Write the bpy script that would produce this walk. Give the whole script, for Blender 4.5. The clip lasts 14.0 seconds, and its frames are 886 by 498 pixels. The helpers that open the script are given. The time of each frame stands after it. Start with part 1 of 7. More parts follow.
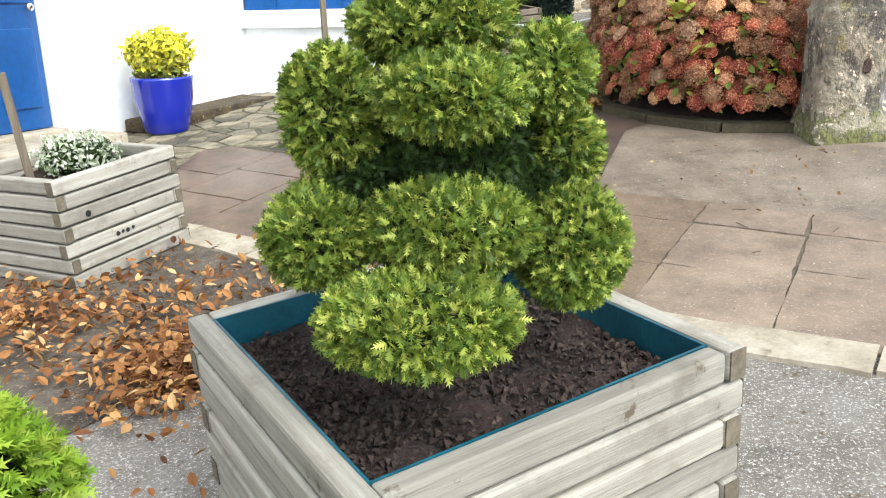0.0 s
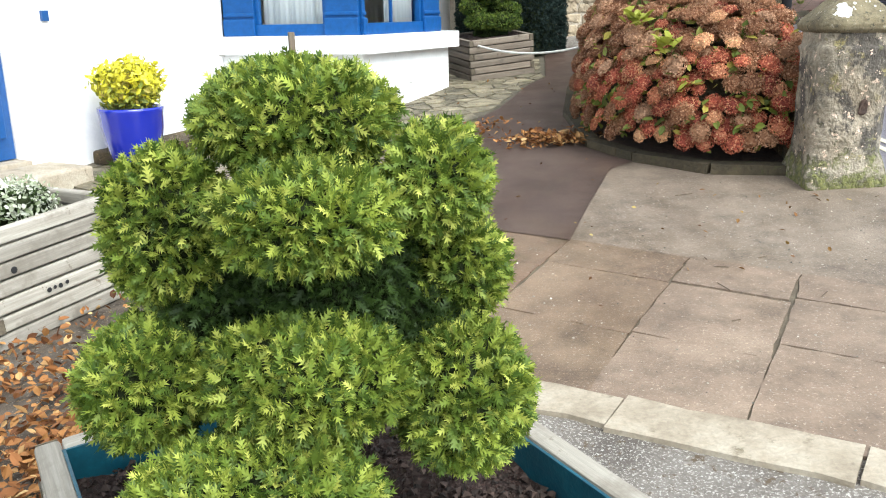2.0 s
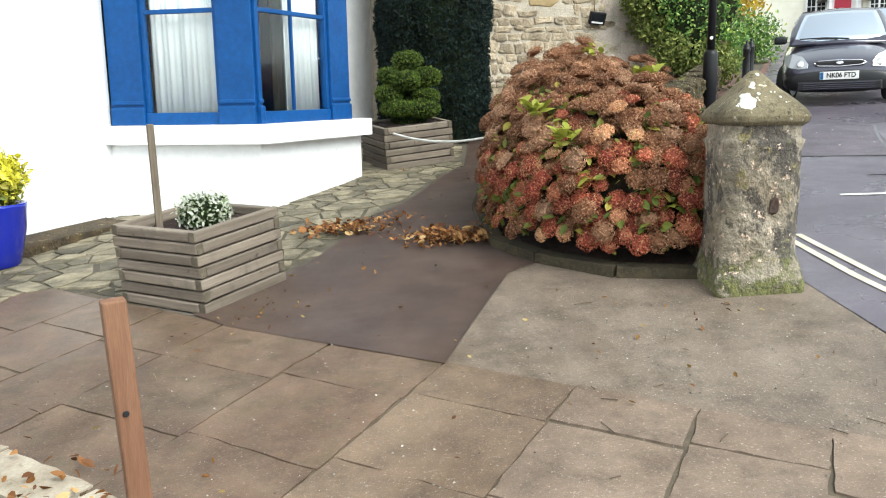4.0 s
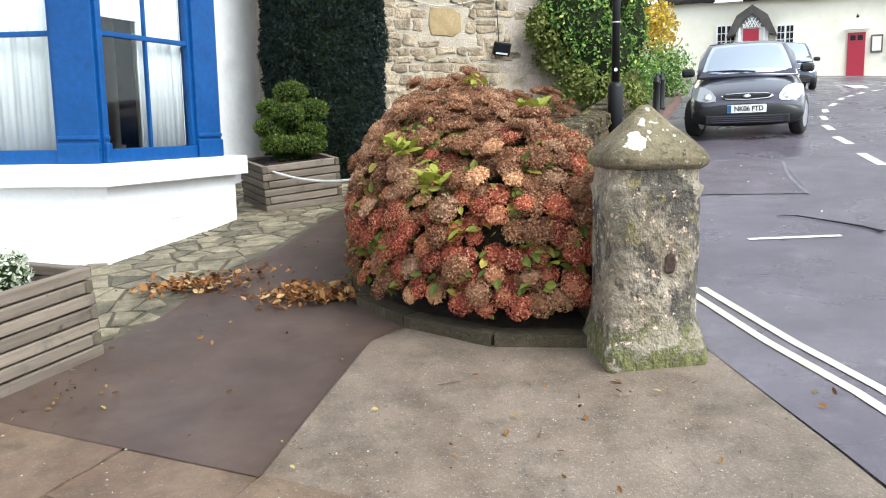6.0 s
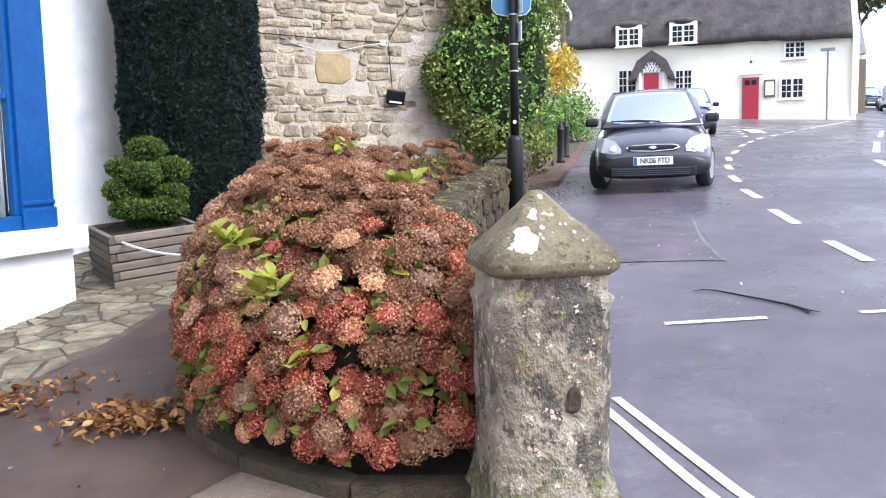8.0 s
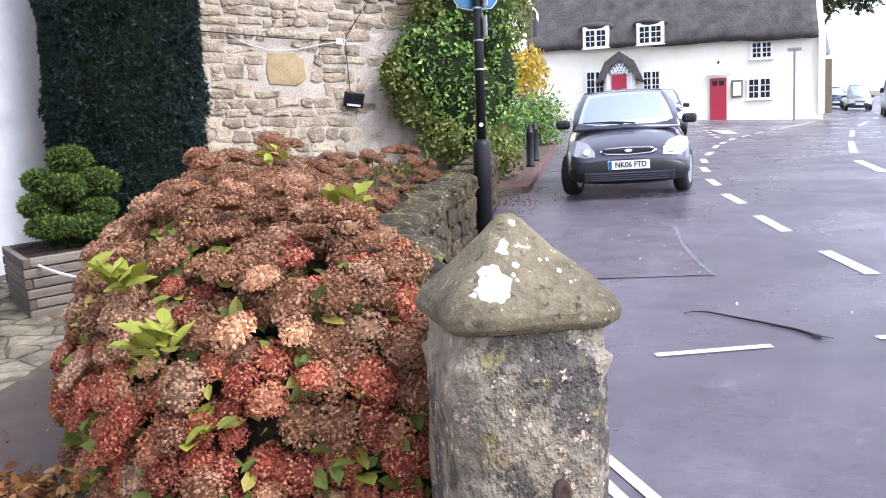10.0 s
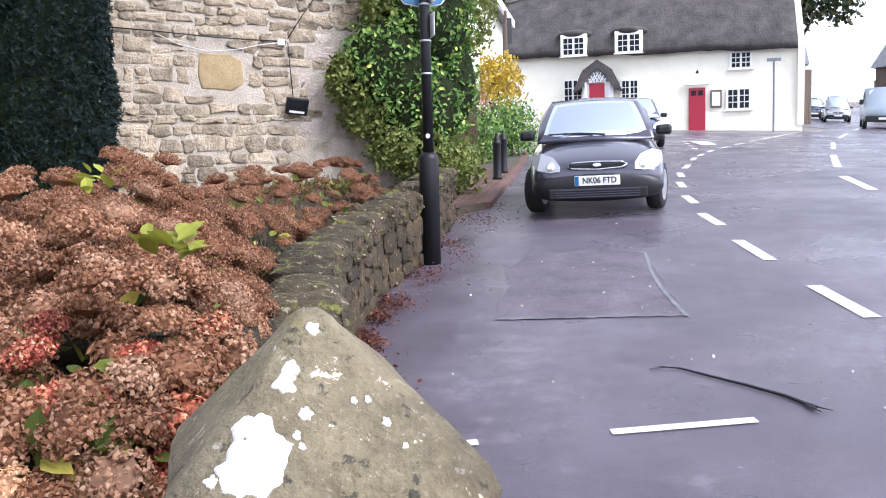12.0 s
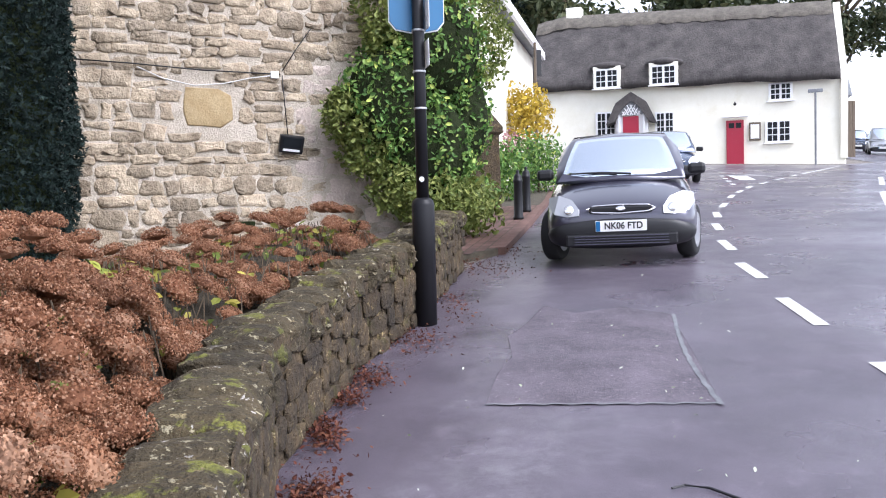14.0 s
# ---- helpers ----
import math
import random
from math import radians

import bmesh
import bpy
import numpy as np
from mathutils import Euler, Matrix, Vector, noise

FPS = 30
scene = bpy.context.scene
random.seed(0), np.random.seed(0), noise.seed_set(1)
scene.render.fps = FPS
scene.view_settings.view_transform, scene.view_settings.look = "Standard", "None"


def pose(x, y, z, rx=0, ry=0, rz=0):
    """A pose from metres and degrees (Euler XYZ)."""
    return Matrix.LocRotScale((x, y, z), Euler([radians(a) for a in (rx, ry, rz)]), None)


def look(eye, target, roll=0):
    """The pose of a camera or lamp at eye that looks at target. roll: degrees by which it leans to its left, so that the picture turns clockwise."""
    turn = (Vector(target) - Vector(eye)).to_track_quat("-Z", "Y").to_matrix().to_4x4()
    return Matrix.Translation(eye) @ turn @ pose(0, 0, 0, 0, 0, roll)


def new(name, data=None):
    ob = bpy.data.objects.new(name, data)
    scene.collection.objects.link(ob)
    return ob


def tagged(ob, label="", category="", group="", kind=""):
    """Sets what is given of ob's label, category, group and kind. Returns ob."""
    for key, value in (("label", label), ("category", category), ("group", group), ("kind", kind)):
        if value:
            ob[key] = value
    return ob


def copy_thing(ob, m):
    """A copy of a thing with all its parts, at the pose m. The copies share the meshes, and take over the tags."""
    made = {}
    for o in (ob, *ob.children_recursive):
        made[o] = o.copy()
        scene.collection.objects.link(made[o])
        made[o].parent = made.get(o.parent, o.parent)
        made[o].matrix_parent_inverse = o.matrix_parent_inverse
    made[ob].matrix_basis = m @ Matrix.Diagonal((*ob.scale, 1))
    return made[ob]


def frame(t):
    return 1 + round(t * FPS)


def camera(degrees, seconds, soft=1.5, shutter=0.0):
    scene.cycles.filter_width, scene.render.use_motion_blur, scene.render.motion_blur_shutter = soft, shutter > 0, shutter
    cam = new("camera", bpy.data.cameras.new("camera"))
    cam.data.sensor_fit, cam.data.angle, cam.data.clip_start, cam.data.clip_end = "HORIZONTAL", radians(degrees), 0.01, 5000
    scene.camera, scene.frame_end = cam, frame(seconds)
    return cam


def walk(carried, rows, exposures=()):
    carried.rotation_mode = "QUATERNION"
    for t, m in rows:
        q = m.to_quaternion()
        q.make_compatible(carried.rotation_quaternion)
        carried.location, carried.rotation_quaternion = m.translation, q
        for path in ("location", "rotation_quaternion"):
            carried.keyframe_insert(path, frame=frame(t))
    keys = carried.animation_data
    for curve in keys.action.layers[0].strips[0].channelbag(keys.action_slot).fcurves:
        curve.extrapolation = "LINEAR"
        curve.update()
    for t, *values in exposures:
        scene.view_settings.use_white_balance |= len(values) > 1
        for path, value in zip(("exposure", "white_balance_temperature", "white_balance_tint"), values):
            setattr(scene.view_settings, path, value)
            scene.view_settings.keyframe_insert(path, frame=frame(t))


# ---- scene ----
from mathutils.bvhtree import BVHTree

cam = camera(55.5, 14.0, soft=1.1)
PATH = [
    (0, (0.229, 0.007, 1.409), (0.131, 1.922, 0.84), -1.3),
    (0.5, (0.238, 0.128, 1.44), (0.127, 2.04, 0.865), -1.2),
    (1, (0.232, 0.219, 1.464), (0.121, 2.131, 0.887), -1.1),
    (1.5, (0.327, 0.28, 1.488), (0.215, 2.196, 0.926), -1.0),
    (2, (0.437, 0.367, 1.519), (0.325, 2.29, 0.982), -1.0),
    (2.5, (0.51, 0.553, 1.523), (0.402, 2.481, 1.003), -0.7),
    (3, (0.583, 0.746, 1.527), (0.542, 2.689, 1.057), -0.8),
    (3.5, (0.741, 0.897, 1.538), (0.732, 2.85, 1.104), -0.8),
    (4, (0.89, 1.018, 1.556), (0.876, 2.986, 1.199), -1.0),
    (4.2, (0.924, 1.092, 1.547), (0.913, 3.062, 1.205), -1.0),
    (6.3, (1.331, 2.016, 1.602), (1.512, 3.988, 1.324), -1.1),
    (6.5, (1.34, 2.16, 1.636), (1.533, 4.132, 1.366), -1.2),
    (7, (1.43, 2.412, 1.654), (1.679, 4.38, 1.401), -1.2),
    (7.5, (1.617, 2.684, 1.716), (1.938, 4.645, 1.489), -1.3),
    (8, (1.68, 2.792, 1.761), (2.045, 4.749, 1.562), -1.3),
    (8.2, (1.69, 2.878, 1.75), (2.055, 4.835, 1.555), -1.3),
    (10.3, (1.964, 3.657, 1.807), (2.407, 5.598, 1.615), -1.9),
    (10.5, (2.008, 3.762, 1.816), (2.447, 5.704, 1.627), -1.5),
    (11, (2.064, 3.96, 1.834), (2.548, 5.892, 1.657), -1.5),
    (11.5, (2.29, 4.195, 1.85), (2.776, 6.127, 1.675), -1.5),
    (12, (2.454, 4.392, 1.866), (2.934, 6.325, 1.689), -1.5),
    (12.5, (2.562, 4.69, 1.944), (3.037, 6.624, 1.764), -1.4),
    (13, (2.702, 4.889, 1.948), (3.171, 6.826, 1.778), -1.3),
    (13.5, (2.882, 5.064, 1.988), (3.337, 7.007, 1.866), -1.4),
    (14, (2.984, 5.24, 1.981), (3.384, 7.197, 1.882), -1.5),
]
EXPOSURES = [(0, 1.70, 6300, 3), (2.5, 1.70, 6280, 3), (3.3, 1.42, 6400, 1), (4.2, 1.42, 6400, 1), (6.4, 1.55, 6120, 6), (8.0, 1.64, 5850, 13), (10.4, 1.62, 5800, 17), (14.0, 1.45, 5880, 16)]
walk(cam, [(t, look(eye, target, roll)) for t, eye, target, roll in PATH], EXPOSURES)


# ---- light ----
world = bpy.data.worlds.new("overcast")
scene.world = world
world.use_nodes = True
wn, wl = world.node_tree.nodes, world.node_tree.links
SUN_EL, SUN_AZ = radians(48), radians(138)
sky = wn.new("ShaderNodeTexSky")
sky.sky_type, sky.sun_disc, sky.sun_elevation, sky.sun_rotation = "NISHITA", False, SUN_EL, SUN_AZ
sky.air_density, sky.dust_density = 1.0, 1.2
pale = wn.new("ShaderNodeHueSaturation")
pale.inputs["Saturation"].default_value = 0.22
wl.new(sky.outputs[0], pale.inputs["Color"])
wl.new(pale.outputs[0], wn["Background"].inputs["Color"])
wn["Background"].inputs["Strength"].default_value = 0.135
sun_data = bpy.data.lights.new("sun", "SUN")
sun_data.energy, sun_data.angle, sun_data.color = 1.5, radians(40), (1.0, 0.97, 0.93)
sun = new("sun", sun_data)
sun.matrix_world = look((0, 0, 30), Vector((0, 0, 30)) - Vector((math.sin(SUN_AZ) * math.cos(SUN_EL), math.cos(SUN_AZ) * math.cos(SUN_EL), math.sin(SUN_EL))))

# ---- the lie of the land ----
KY = np.array([-60, -10, 0, 4.4, 5.5, 7.7, 10.3, 11.7, 18.85, 42, 120], float)
KZ = np.array([-3, -.5, .03, .27, .335, .52, .73, .87, 1.33, 3.1, 12])
KM = np.gradient(KZ, KY)


def G(x, y):
    """Height of the hill at a place."""
    y = max(-59.9, min(119.9, y))
    k = int(np.searchsorted(KY, y)) - 1
    k = max(0, min(len(KY) - 2, k))
    w = KY[k + 1] - KY[k]
    s = (y - KY[k]) / w
    hh = (2 * s**3 - 3 * s * s + 1) * KZ[k] + (s**3 - 2 * s * s + s) * w * KM[k] + (3 * s * s - 2 * s**3) * KZ[k + 1] + (s**3 - s * s) * w * KM[k + 1]
    return float(0.05 * max(-8, min(12, x)) + hh)


# ---- materials ----
def ramp(nt, fac, stops):
    r = nt.nodes.new("ShaderNodeValToRGB")
    e = r.color_ramp.elements
    while len(e) < len(stops):
        e.new(0.5)
    for k, (p, c) in zip(e, stops):
        k.position, k.color = p, (*c, 1)
    nt.links.new(fac, r.inputs["Fac"])
    return r.outputs["Color"]


def noise_tex(nt, coord, scale, detail=4.0, rough=0.6, stretch=None):
    n = nt.nodes.new("ShaderNodeTexNoise")
    n.inputs["Scale"].default_value, n.inputs["Detail"].default_value, n.inputs["Roughness"].default_value = scale, detail, rough
    if stretch:
        m = nt.nodes.new("ShaderNodeMapping")
        m.inputs["Scale"].default_value = stretch
        nt.links.new(coord, m.inputs["Vector"])
        coord = m.outputs[0]
    nt.links.new(coord, n.inputs["Vector"])
    return n.outputs["Fac"]


def mix(nt, fac, a, b, mode="MIX"):
    m = nt.nodes.new("ShaderNodeMix")
    m.data_type, m.blend_type = "RGBA", mode
    for sock, v in ((m.inputs[0], fac), (m.inputs[6], a), (m.inputs[7], b)):
        if isinstance(v, bpy.types.NodeSocket):
            nt.links.new(v, sock)
        elif isinstance(v, (int, float)):
            sock.default_value = v
        else:
            sock.default_value = (*v, 1)
    return m.outputs[2]


def surface(name, stops, scale=6.0, rough=0.8, fine=60.0, bump=0.3, dist=0.01, patches=(), vary="", amount=0.25, metal=0.0, coords="world", stretch=None, spec=0.5, extra=None, wet=None, grainy=0.45):
    """A procedural surface: a ramp over broad noise, fine grain, patches of other colours, relief."""
    m = bpy.data.materials.new(name)
    m.use_nodes = True
    nt = m.node_tree
    b = nt.nodes["Principled BSDF"]
    if coords == "world":
        co = nt.nodes.new("ShaderNodeNewGeometry").outputs["Position"]
    else:
        shift, away = nt.nodes.new("ShaderNodeVectorMath"), nt.nodes.new("ShaderNodeVectorMath")
        away.operation, away.inputs[1].default_value = "MULTIPLY", (37.0, 11.0, 23.0)
        nt.links.new(nt.nodes.new("ShaderNodeObjectInfo").outputs["Random"], away.inputs[0])
        nt.links.new(nt.nodes.new("ShaderNodeTexCoord").outputs["Object"], shift.inputs[0])
        nt.links.new(away.outputs[0], shift.inputs[1])
        co = shift.outputs[0]
    broad = noise_tex(nt, co, scale, 5.0, 0.65, stretch)
    col = ramp(nt, broad, stops)
    grain = noise_tex(nt, co, fine, 3.0, 0.7, stretch)
    col = mix(nt, grainy, col, ramp(nt, grain, [(0.3, (0.45,) * 3), (0.7, (1.0,) * 3)]), "MULTIPLY")
    for (pscale, lo, hi, pcol) in patches:
        f = ramp(nt, noise_tex(nt, co, pscale, 5.0, 0.7), [(lo, (0, 0, 0)), (hi, (1, 1, 1))])
        col = mix(nt, f, col, pcol)
    if vary:
        src = nt.nodes.new("ShaderNodeObjectInfo").outputs["Random"] if vary == "object" else nt.nodes.new("ShaderNodeNewGeometry").outputs["Random Per Island"]
        col = mix(nt, 1.0, col, ramp(nt, src, [(0.0, (1 - amount,) * 3), (1.0, (1 + amount * 0.6,) * 3)]), "MULTIPLY")
    if extra:
        col = extra(nt, co, col)
    nt.links.new(col, b.inputs["Base Color"])
    b.inputs["Roughness"].default_value, b.inputs["Metallic"].default_value = rough, metal
    b.inputs["Specular IOR Level"].default_value = spec
    if wet:
        rr = nt.nodes.new("ShaderNodeMapRange")
        rr.inputs["From Min"].default_value, rr.inputs["From Max"].default_value = 0.35, 0.65
        rr.inputs["To Min"].default_value, rr.inputs["To Max"].default_value = wet
        nt.links.new(noise_tex(nt, co, 0.8, 4.0), rr.inputs["Value"])
        nt.links.new(rr.outputs[0], b.inputs["Roughness"])
    if bump:
        bp = nt.nodes.new("ShaderNodeBump")
        bp.inputs["Strength"].default_value, bp.inputs["Distance"].default_value = bump, dist
        add = nt.nodes.new("ShaderNodeMath")
        add.operation = "ADD"
        nt.links.new(grain, add.inputs[0])
        nt.links.new(broad, add.inputs[1])
        nt.links.new(add.outputs[0], bp.inputs["Height"])
        nt.links.new(bp.outputs[0], b.inputs["Normal"])
    return m


def leafy(name, stops, rough=0.55, transl=0.25, by="island"):
    """Leaves: colour differs from leaf to leaf."""
    m = bpy.data.materials.new(name)
    m.use_nodes = True
    nt = m.node_tree
    b = nt.nodes["Principled BSDF"]
    g = nt.nodes.new("ShaderNodeNewGeometry")
    col = ramp(nt, g.outputs["Random Per Island"], stops)
    if by == "object":
        src = nt.nodes.new("ShaderNodeObjectInfo").outputs["Random"]
        c2 = ramp(nt, src, stops)
        col = mix(nt, 0.45, col, c2)
    big = ramp(nt, noise_tex(nt, g.outputs["Position"], 5.0, 3.0), [(0.3, (0.7,) * 3), (0.7, (1.15,) * 3)])
    col = mix(nt, 1.0, col, big, "MULTIPLY")
    nt.links.new(col, b.inputs["Base Color"])
    b.inputs["Roughness"].default_value = rough
    b.inputs["Specular IOR Level"].default_value = 0.3
    if transl:
        t = nt.nodes.new("ShaderNodeBsdfTranslucent")
        nt.links.new(col, t.inputs["Color"])
        ms = nt.nodes.new("ShaderNodeMixShader")
        ms.inputs[0].default_value = transl
        nt.links.new(b.outputs[0], ms.inputs[1])
        nt.links.new(t.outputs[0], ms.inputs[2])
        nt.links.new(ms.outputs[0], nt.nodes["Material Output"].inputs["Surface"])
    return m


def plain(name, col, rough=0.5, metal=0.0, coat=0.0, spec=0.5):
    m = bpy.data.materials.new(name)
    m.use_nodes = True
    b = m.node_tree.nodes["Principled BSDF"]
    b.inputs["Base Color"].default_value = (*col, 1)
    b.inputs["Roughness"].default_value, b.inputs["Metallic"].default_value = rough, metal
    b.inputs["Coat Weight"].default_value = coat
    b.inputs["Specular IOR Level"].default_value = spec
    return m


def glass(name, tint=(0.9, 0.95, 0.95), gloss=0.12):
    m = bpy.data.materials.new(name)
    m.use_nodes = True
    nt = m.node_tree
    nt.nodes.remove(nt.nodes["Principled BSDF"])
    tr, gl, ms = nt.nodes.new("ShaderNodeBsdfTransparent"), nt.nodes.new("ShaderNodeBsdfGlossy"), nt.nodes.new("ShaderNodeMixShader")
    tr.inputs["Color"].default_value = (*tint, 1)
    gl.inputs["Roughness"].default_value = 0.02
    lw = nt.nodes.new("ShaderNodeLayerWeight")
    lw.inputs["Blend"].default_value = 0.5
    pw, add = nt.nodes.new("ShaderNodeMath"), nt.nodes.new("ShaderNodeMath")
    pw.operation, pw.inputs[1].default_value = "POWER", 4.0
    add.operation, add.inputs[1].default_value, add.inputs[2].default_value = "MULTIPLY_ADD", 0.6, 0.03 + gloss
    nt.links.new(lw.outputs["Facing"], pw.inputs[0])
    nt.links.new(pw.outputs[0], add.inputs[0])
    nt.links.new(add.outputs[0], ms.inputs[0])
    nt.links.new(tr.outputs[0], ms.inputs[1])
    nt.links.new(gl.outputs[0], ms.inputs[2])
    nt.links.new(ms.outputs[0], nt.nodes["Material Output"].inputs["Surface"])
    return m


def weathered(blotch, flecks, stain=(0.55, 0.5, 0.42), fleck=(0.5, 0.46, 0.4)):
    """Dirt in blotches and streaks, worn pale flecks and dark pits."""
    def extra(nt, co, col):
        col = mix(nt, 1.0, col, ramp(nt, noise_tex(nt, co, 4.5, 8.0, 0.78), [(0.34, (1 - blotch,) * 3), (0.5, (1.0,) * 3), (0.68, (1 + blotch * 0.7,) * 3)]), "MULTIPLY")
        col = mix(nt, ramp(nt, noise_tex(nt, co, 1.3, 7.0, 0.7, (1.0, 0.5, 1.0)), [(0.52, (0, 0, 0)), (0.68, (0.75,) * 3)]), col, mix(nt, 1.0, col, stain, "MULTIPLY"))
        col = mix(nt, ramp(nt, noise_tex(nt, co, 75, 4.0, 0.75), [(0.60, (0, 0, 0)), (0.70, (flecks,) * 3)]), col, fleck)
        col = mix(nt, ramp(nt, noise_tex(nt, co, 48, 5.0, 0.75), [(0.28, (0.8,) * 3), (0.38, (0, 0, 0))]), col, mix(nt, 1.0, col, (0.4, 0.36, 0.32), "MULTIPLY"))
        return col
    return extra


def worn_road(nt, co, col):
    """Pale worn scuffs and faint tracks on asphalt."""
    worn = mix(nt, 1.0, ramp(nt, noise_tex(nt, co, 0.55, 5.0, 0.6), [(0.52, (0, 0, 0)), (0.66, (1, 1, 1))]), ramp(nt, noise_tex(nt, co, 9.0, 6.0, 0.8), [(0.45, (0, 0, 0)), (0.7, (0.7,) * 3)]), "MULTIPLY")
    col = mix(nt, worn, col, (0.23, 0.22, 0.24))
    col = mix(nt, 1.0, col, ramp(nt, noise_tex(nt, co, 2.6, 7.0, 0.75), [(0.3, (0.78,) * 3), (0.7, (1.18,) * 3)]), "MULTIPLY")
    return mix(nt, ramp(nt, noise_tex(nt, co, 85, 4.0, 0.8), [(0.66, (0, 0, 0)), (0.72, (0.6,) * 3)]), col, (0.3, 0.29, 0.31))


M_GRIT = surface("grit", [(0.3, (0.085, 0.072, 0.062)), (0.5, (0.170, 0.149, 0.133)), (0.7, (0.230, 0.212, 0.194))], 3, 0.85, 70, 0.9, 0.012, patches=[(110, 0.55, 0.6, (0.42, 0.4, 0.37)), (25, 0.58, 0.66, (0.085, 0.060, 0.035)), (70, 0.62, 0.68, (0.357, 0.323, 0.283))])
M_ROAD = surface("road_asphalt", [(0.3, (0.079, 0.068, 0.089)), (0.5, (0.112, 0.095, 0.120)), (0.7, (0.144, 0.124, 0.154))], 0.55, 0.6, 130, 0.35, 0.006, patches=[(3.0, 0.60, 0.75, (0.170, 0.145, 0.173)), (60, 0.70, 0.74, (0.319, 0.264, 0.296))], wet=(0.22, 0.42), extra=worn_road)
M_PATCH = surface("road_patch", [(0.3, (0.073, 0.062, 0.079)), (0.7, (0.170, 0.143, 0.174))], 2.5, 0.6, 70, 0.9, 0.012, patches=[(38, 0.57, 0.65, (0.169, 0.146, 0.162)), (30, 0.62, 0.70, (0.061, 0.054, 0.060)), (55, 0.6, 0.66, (0.352, 0.289, 0.332))], extra=worn_road)
M_SCUFF = surface("worn_asphalt", [(0.3, (0.12, 0.125, 0.14)), (0.7, (0.26, 0.265, 0.28))], 5, 0.7, 60, 0.6, 0.008)
M_PATH = surface("path_asphalt", [(0.3, (0.049, 0.032, 0.025)), (0.5, (0.075, 0.048, 0.039)), (0.72, (0.104, 0.070, 0.053))], 1.1, 0.6, 120, 0.35, 0.006, patches=[(40, 0.68, 0.74, (0.154, 0.109, 0.081)), (1.7, 0.55, 0.75, (0.083, 0.057, 0.043))], wet=(0.35, 0.7), extra=weathered(0.25, 0.25, (0.691, 0.591, 0.504), (0.257, 0.206, 0.163)))
M_APRON = surface("aggregate_concrete", [(0.3, (0.132, 0.098, 0.075)), (0.5, (0.184, 0.143, 0.110)), (0.7, (0.232, 0.185, 0.146))], 1.6, 0.72, 110, 0.55, 0.008, patches=[(90, 0.60, 0.66, (0.331, 0.280, 0.226)), (8, 0.60, 0.75, (0.125, 0.093, 0.064))], stretch=(0.900, 0.432, 0.900), wet=(0.45, 0.8), extra=weathered(0.36, 0.7))
M_SLAB = surface("sandstone_flag", [(0.3, (0.102, 0.060, 0.039)), (0.5, (0.149, 0.095, 0.063)), (0.7, (0.184, 0.130, 0.089))], 2.2, 0.65, 100, 0.4, 0.006, patches=[(60, 0.64, 0.7, (0.231, 0.185, 0.131)), (6, 0.50, 0.66, (0.102, 0.072, 0.043))], vary="object", amount=0.16, wet=(0.42, 0.75), extra=weathered(0.34, 0.45))
M_SLABG = surface("grey_flag", [(0.3, (0.152, 0.108, 0.078)), (0.5, (0.210, 0.152, 0.113)), (0.7, (0.270, 0.202, 0.151))], 2.0, 0.68, 110, 0.5, 0.007, patches=[(80, 0.6, 0.67, (0.385, 0.298, 0.222))], vary="object", amount=0.1, wet=(0.45, 0.75), extra=weathered(0.36, 0.6))
M_SLABM = surface("pale_sandstone_flag", [(0.3, (0.137, 0.091, 0.062)), (0.5, (0.188, 0.130, 0.087)), (0.7, (0.242, 0.172, 0.117))], 2.0, 0.68, 110, 0.5, 0.007, patches=[(80, 0.6, 0.67, (0.344, 0.254, 0.173))], vary="object", amount=0.1, wet=(0.45, 0.75), extra=weathered(0.36, 0.6))
M_KERB = surface("pale_kerb_stone", [(0.3, (0.254, 0.208, 0.152)), (0.5, (0.399, 0.341, 0.264)), (0.7, (0.492, 0.441, 0.360))], 5, 0.8, 60, 0.6, 0.01, patches=[(9, 0.6, 0.7, (0.170, 0.141, 0.096))], vary="object", amount=0.12)
M_JOINT = surface("dirt_joint", [(0.3, (0.051, 0.043, 0.031)), (0.7, (0.119, 0.102, 0.070))], 8, 0.9, 60, 0.5, 0.01)
M_FLAGJ = surface("sandy_joint", [(0.3, (0.077, 0.060, 0.042)), (0.7, (0.153, 0.123, 0.086))], 8, 0.9, 60, 0.5, 0.01)
M_CRAZY = surface("crazy_paving_stone", [(0.3, (0.117, 0.097, 0.063)), (0.5, (0.206, 0.177, 0.119)), (0.7, (0.295, 0.252, 0.176))], 6, 0.75, 70, 0.6, 0.01, patches=[(5, 0.55, 0.7, (0.097, 0.092, 0.042))], vary="object", amount=0.5, extra=weathered(0.6, 0.6))
M_BRICKP = surface("paving_brick", [(0.3, (0.104, 0.052, 0.040)), (0.7, (0.200, 0.112, 0.088))], 4, 0.75, 60, 0.4, 0.006, vary="object", amount=0.3)
M_WOOD = surface("weathered_timber", [(0.25, (0.190, 0.166, 0.136)), (0.5, (0.342, 0.314, 0.271)), (0.75, (0.475, 0.446, 0.397))], 4, 0.8, 40, 0.5, 0.004, coords="object", stretch=(0.25, 6, 6), vary="object", amount=0.22, patches=[(5, 0.54, 0.70, (0.20, 0.175, 0.145)), (9, 0.64, 0.70, (0.115, 0.085, 0.058)), (14, 0.68, 0.74, (0.123, 0.095, 0.068))])
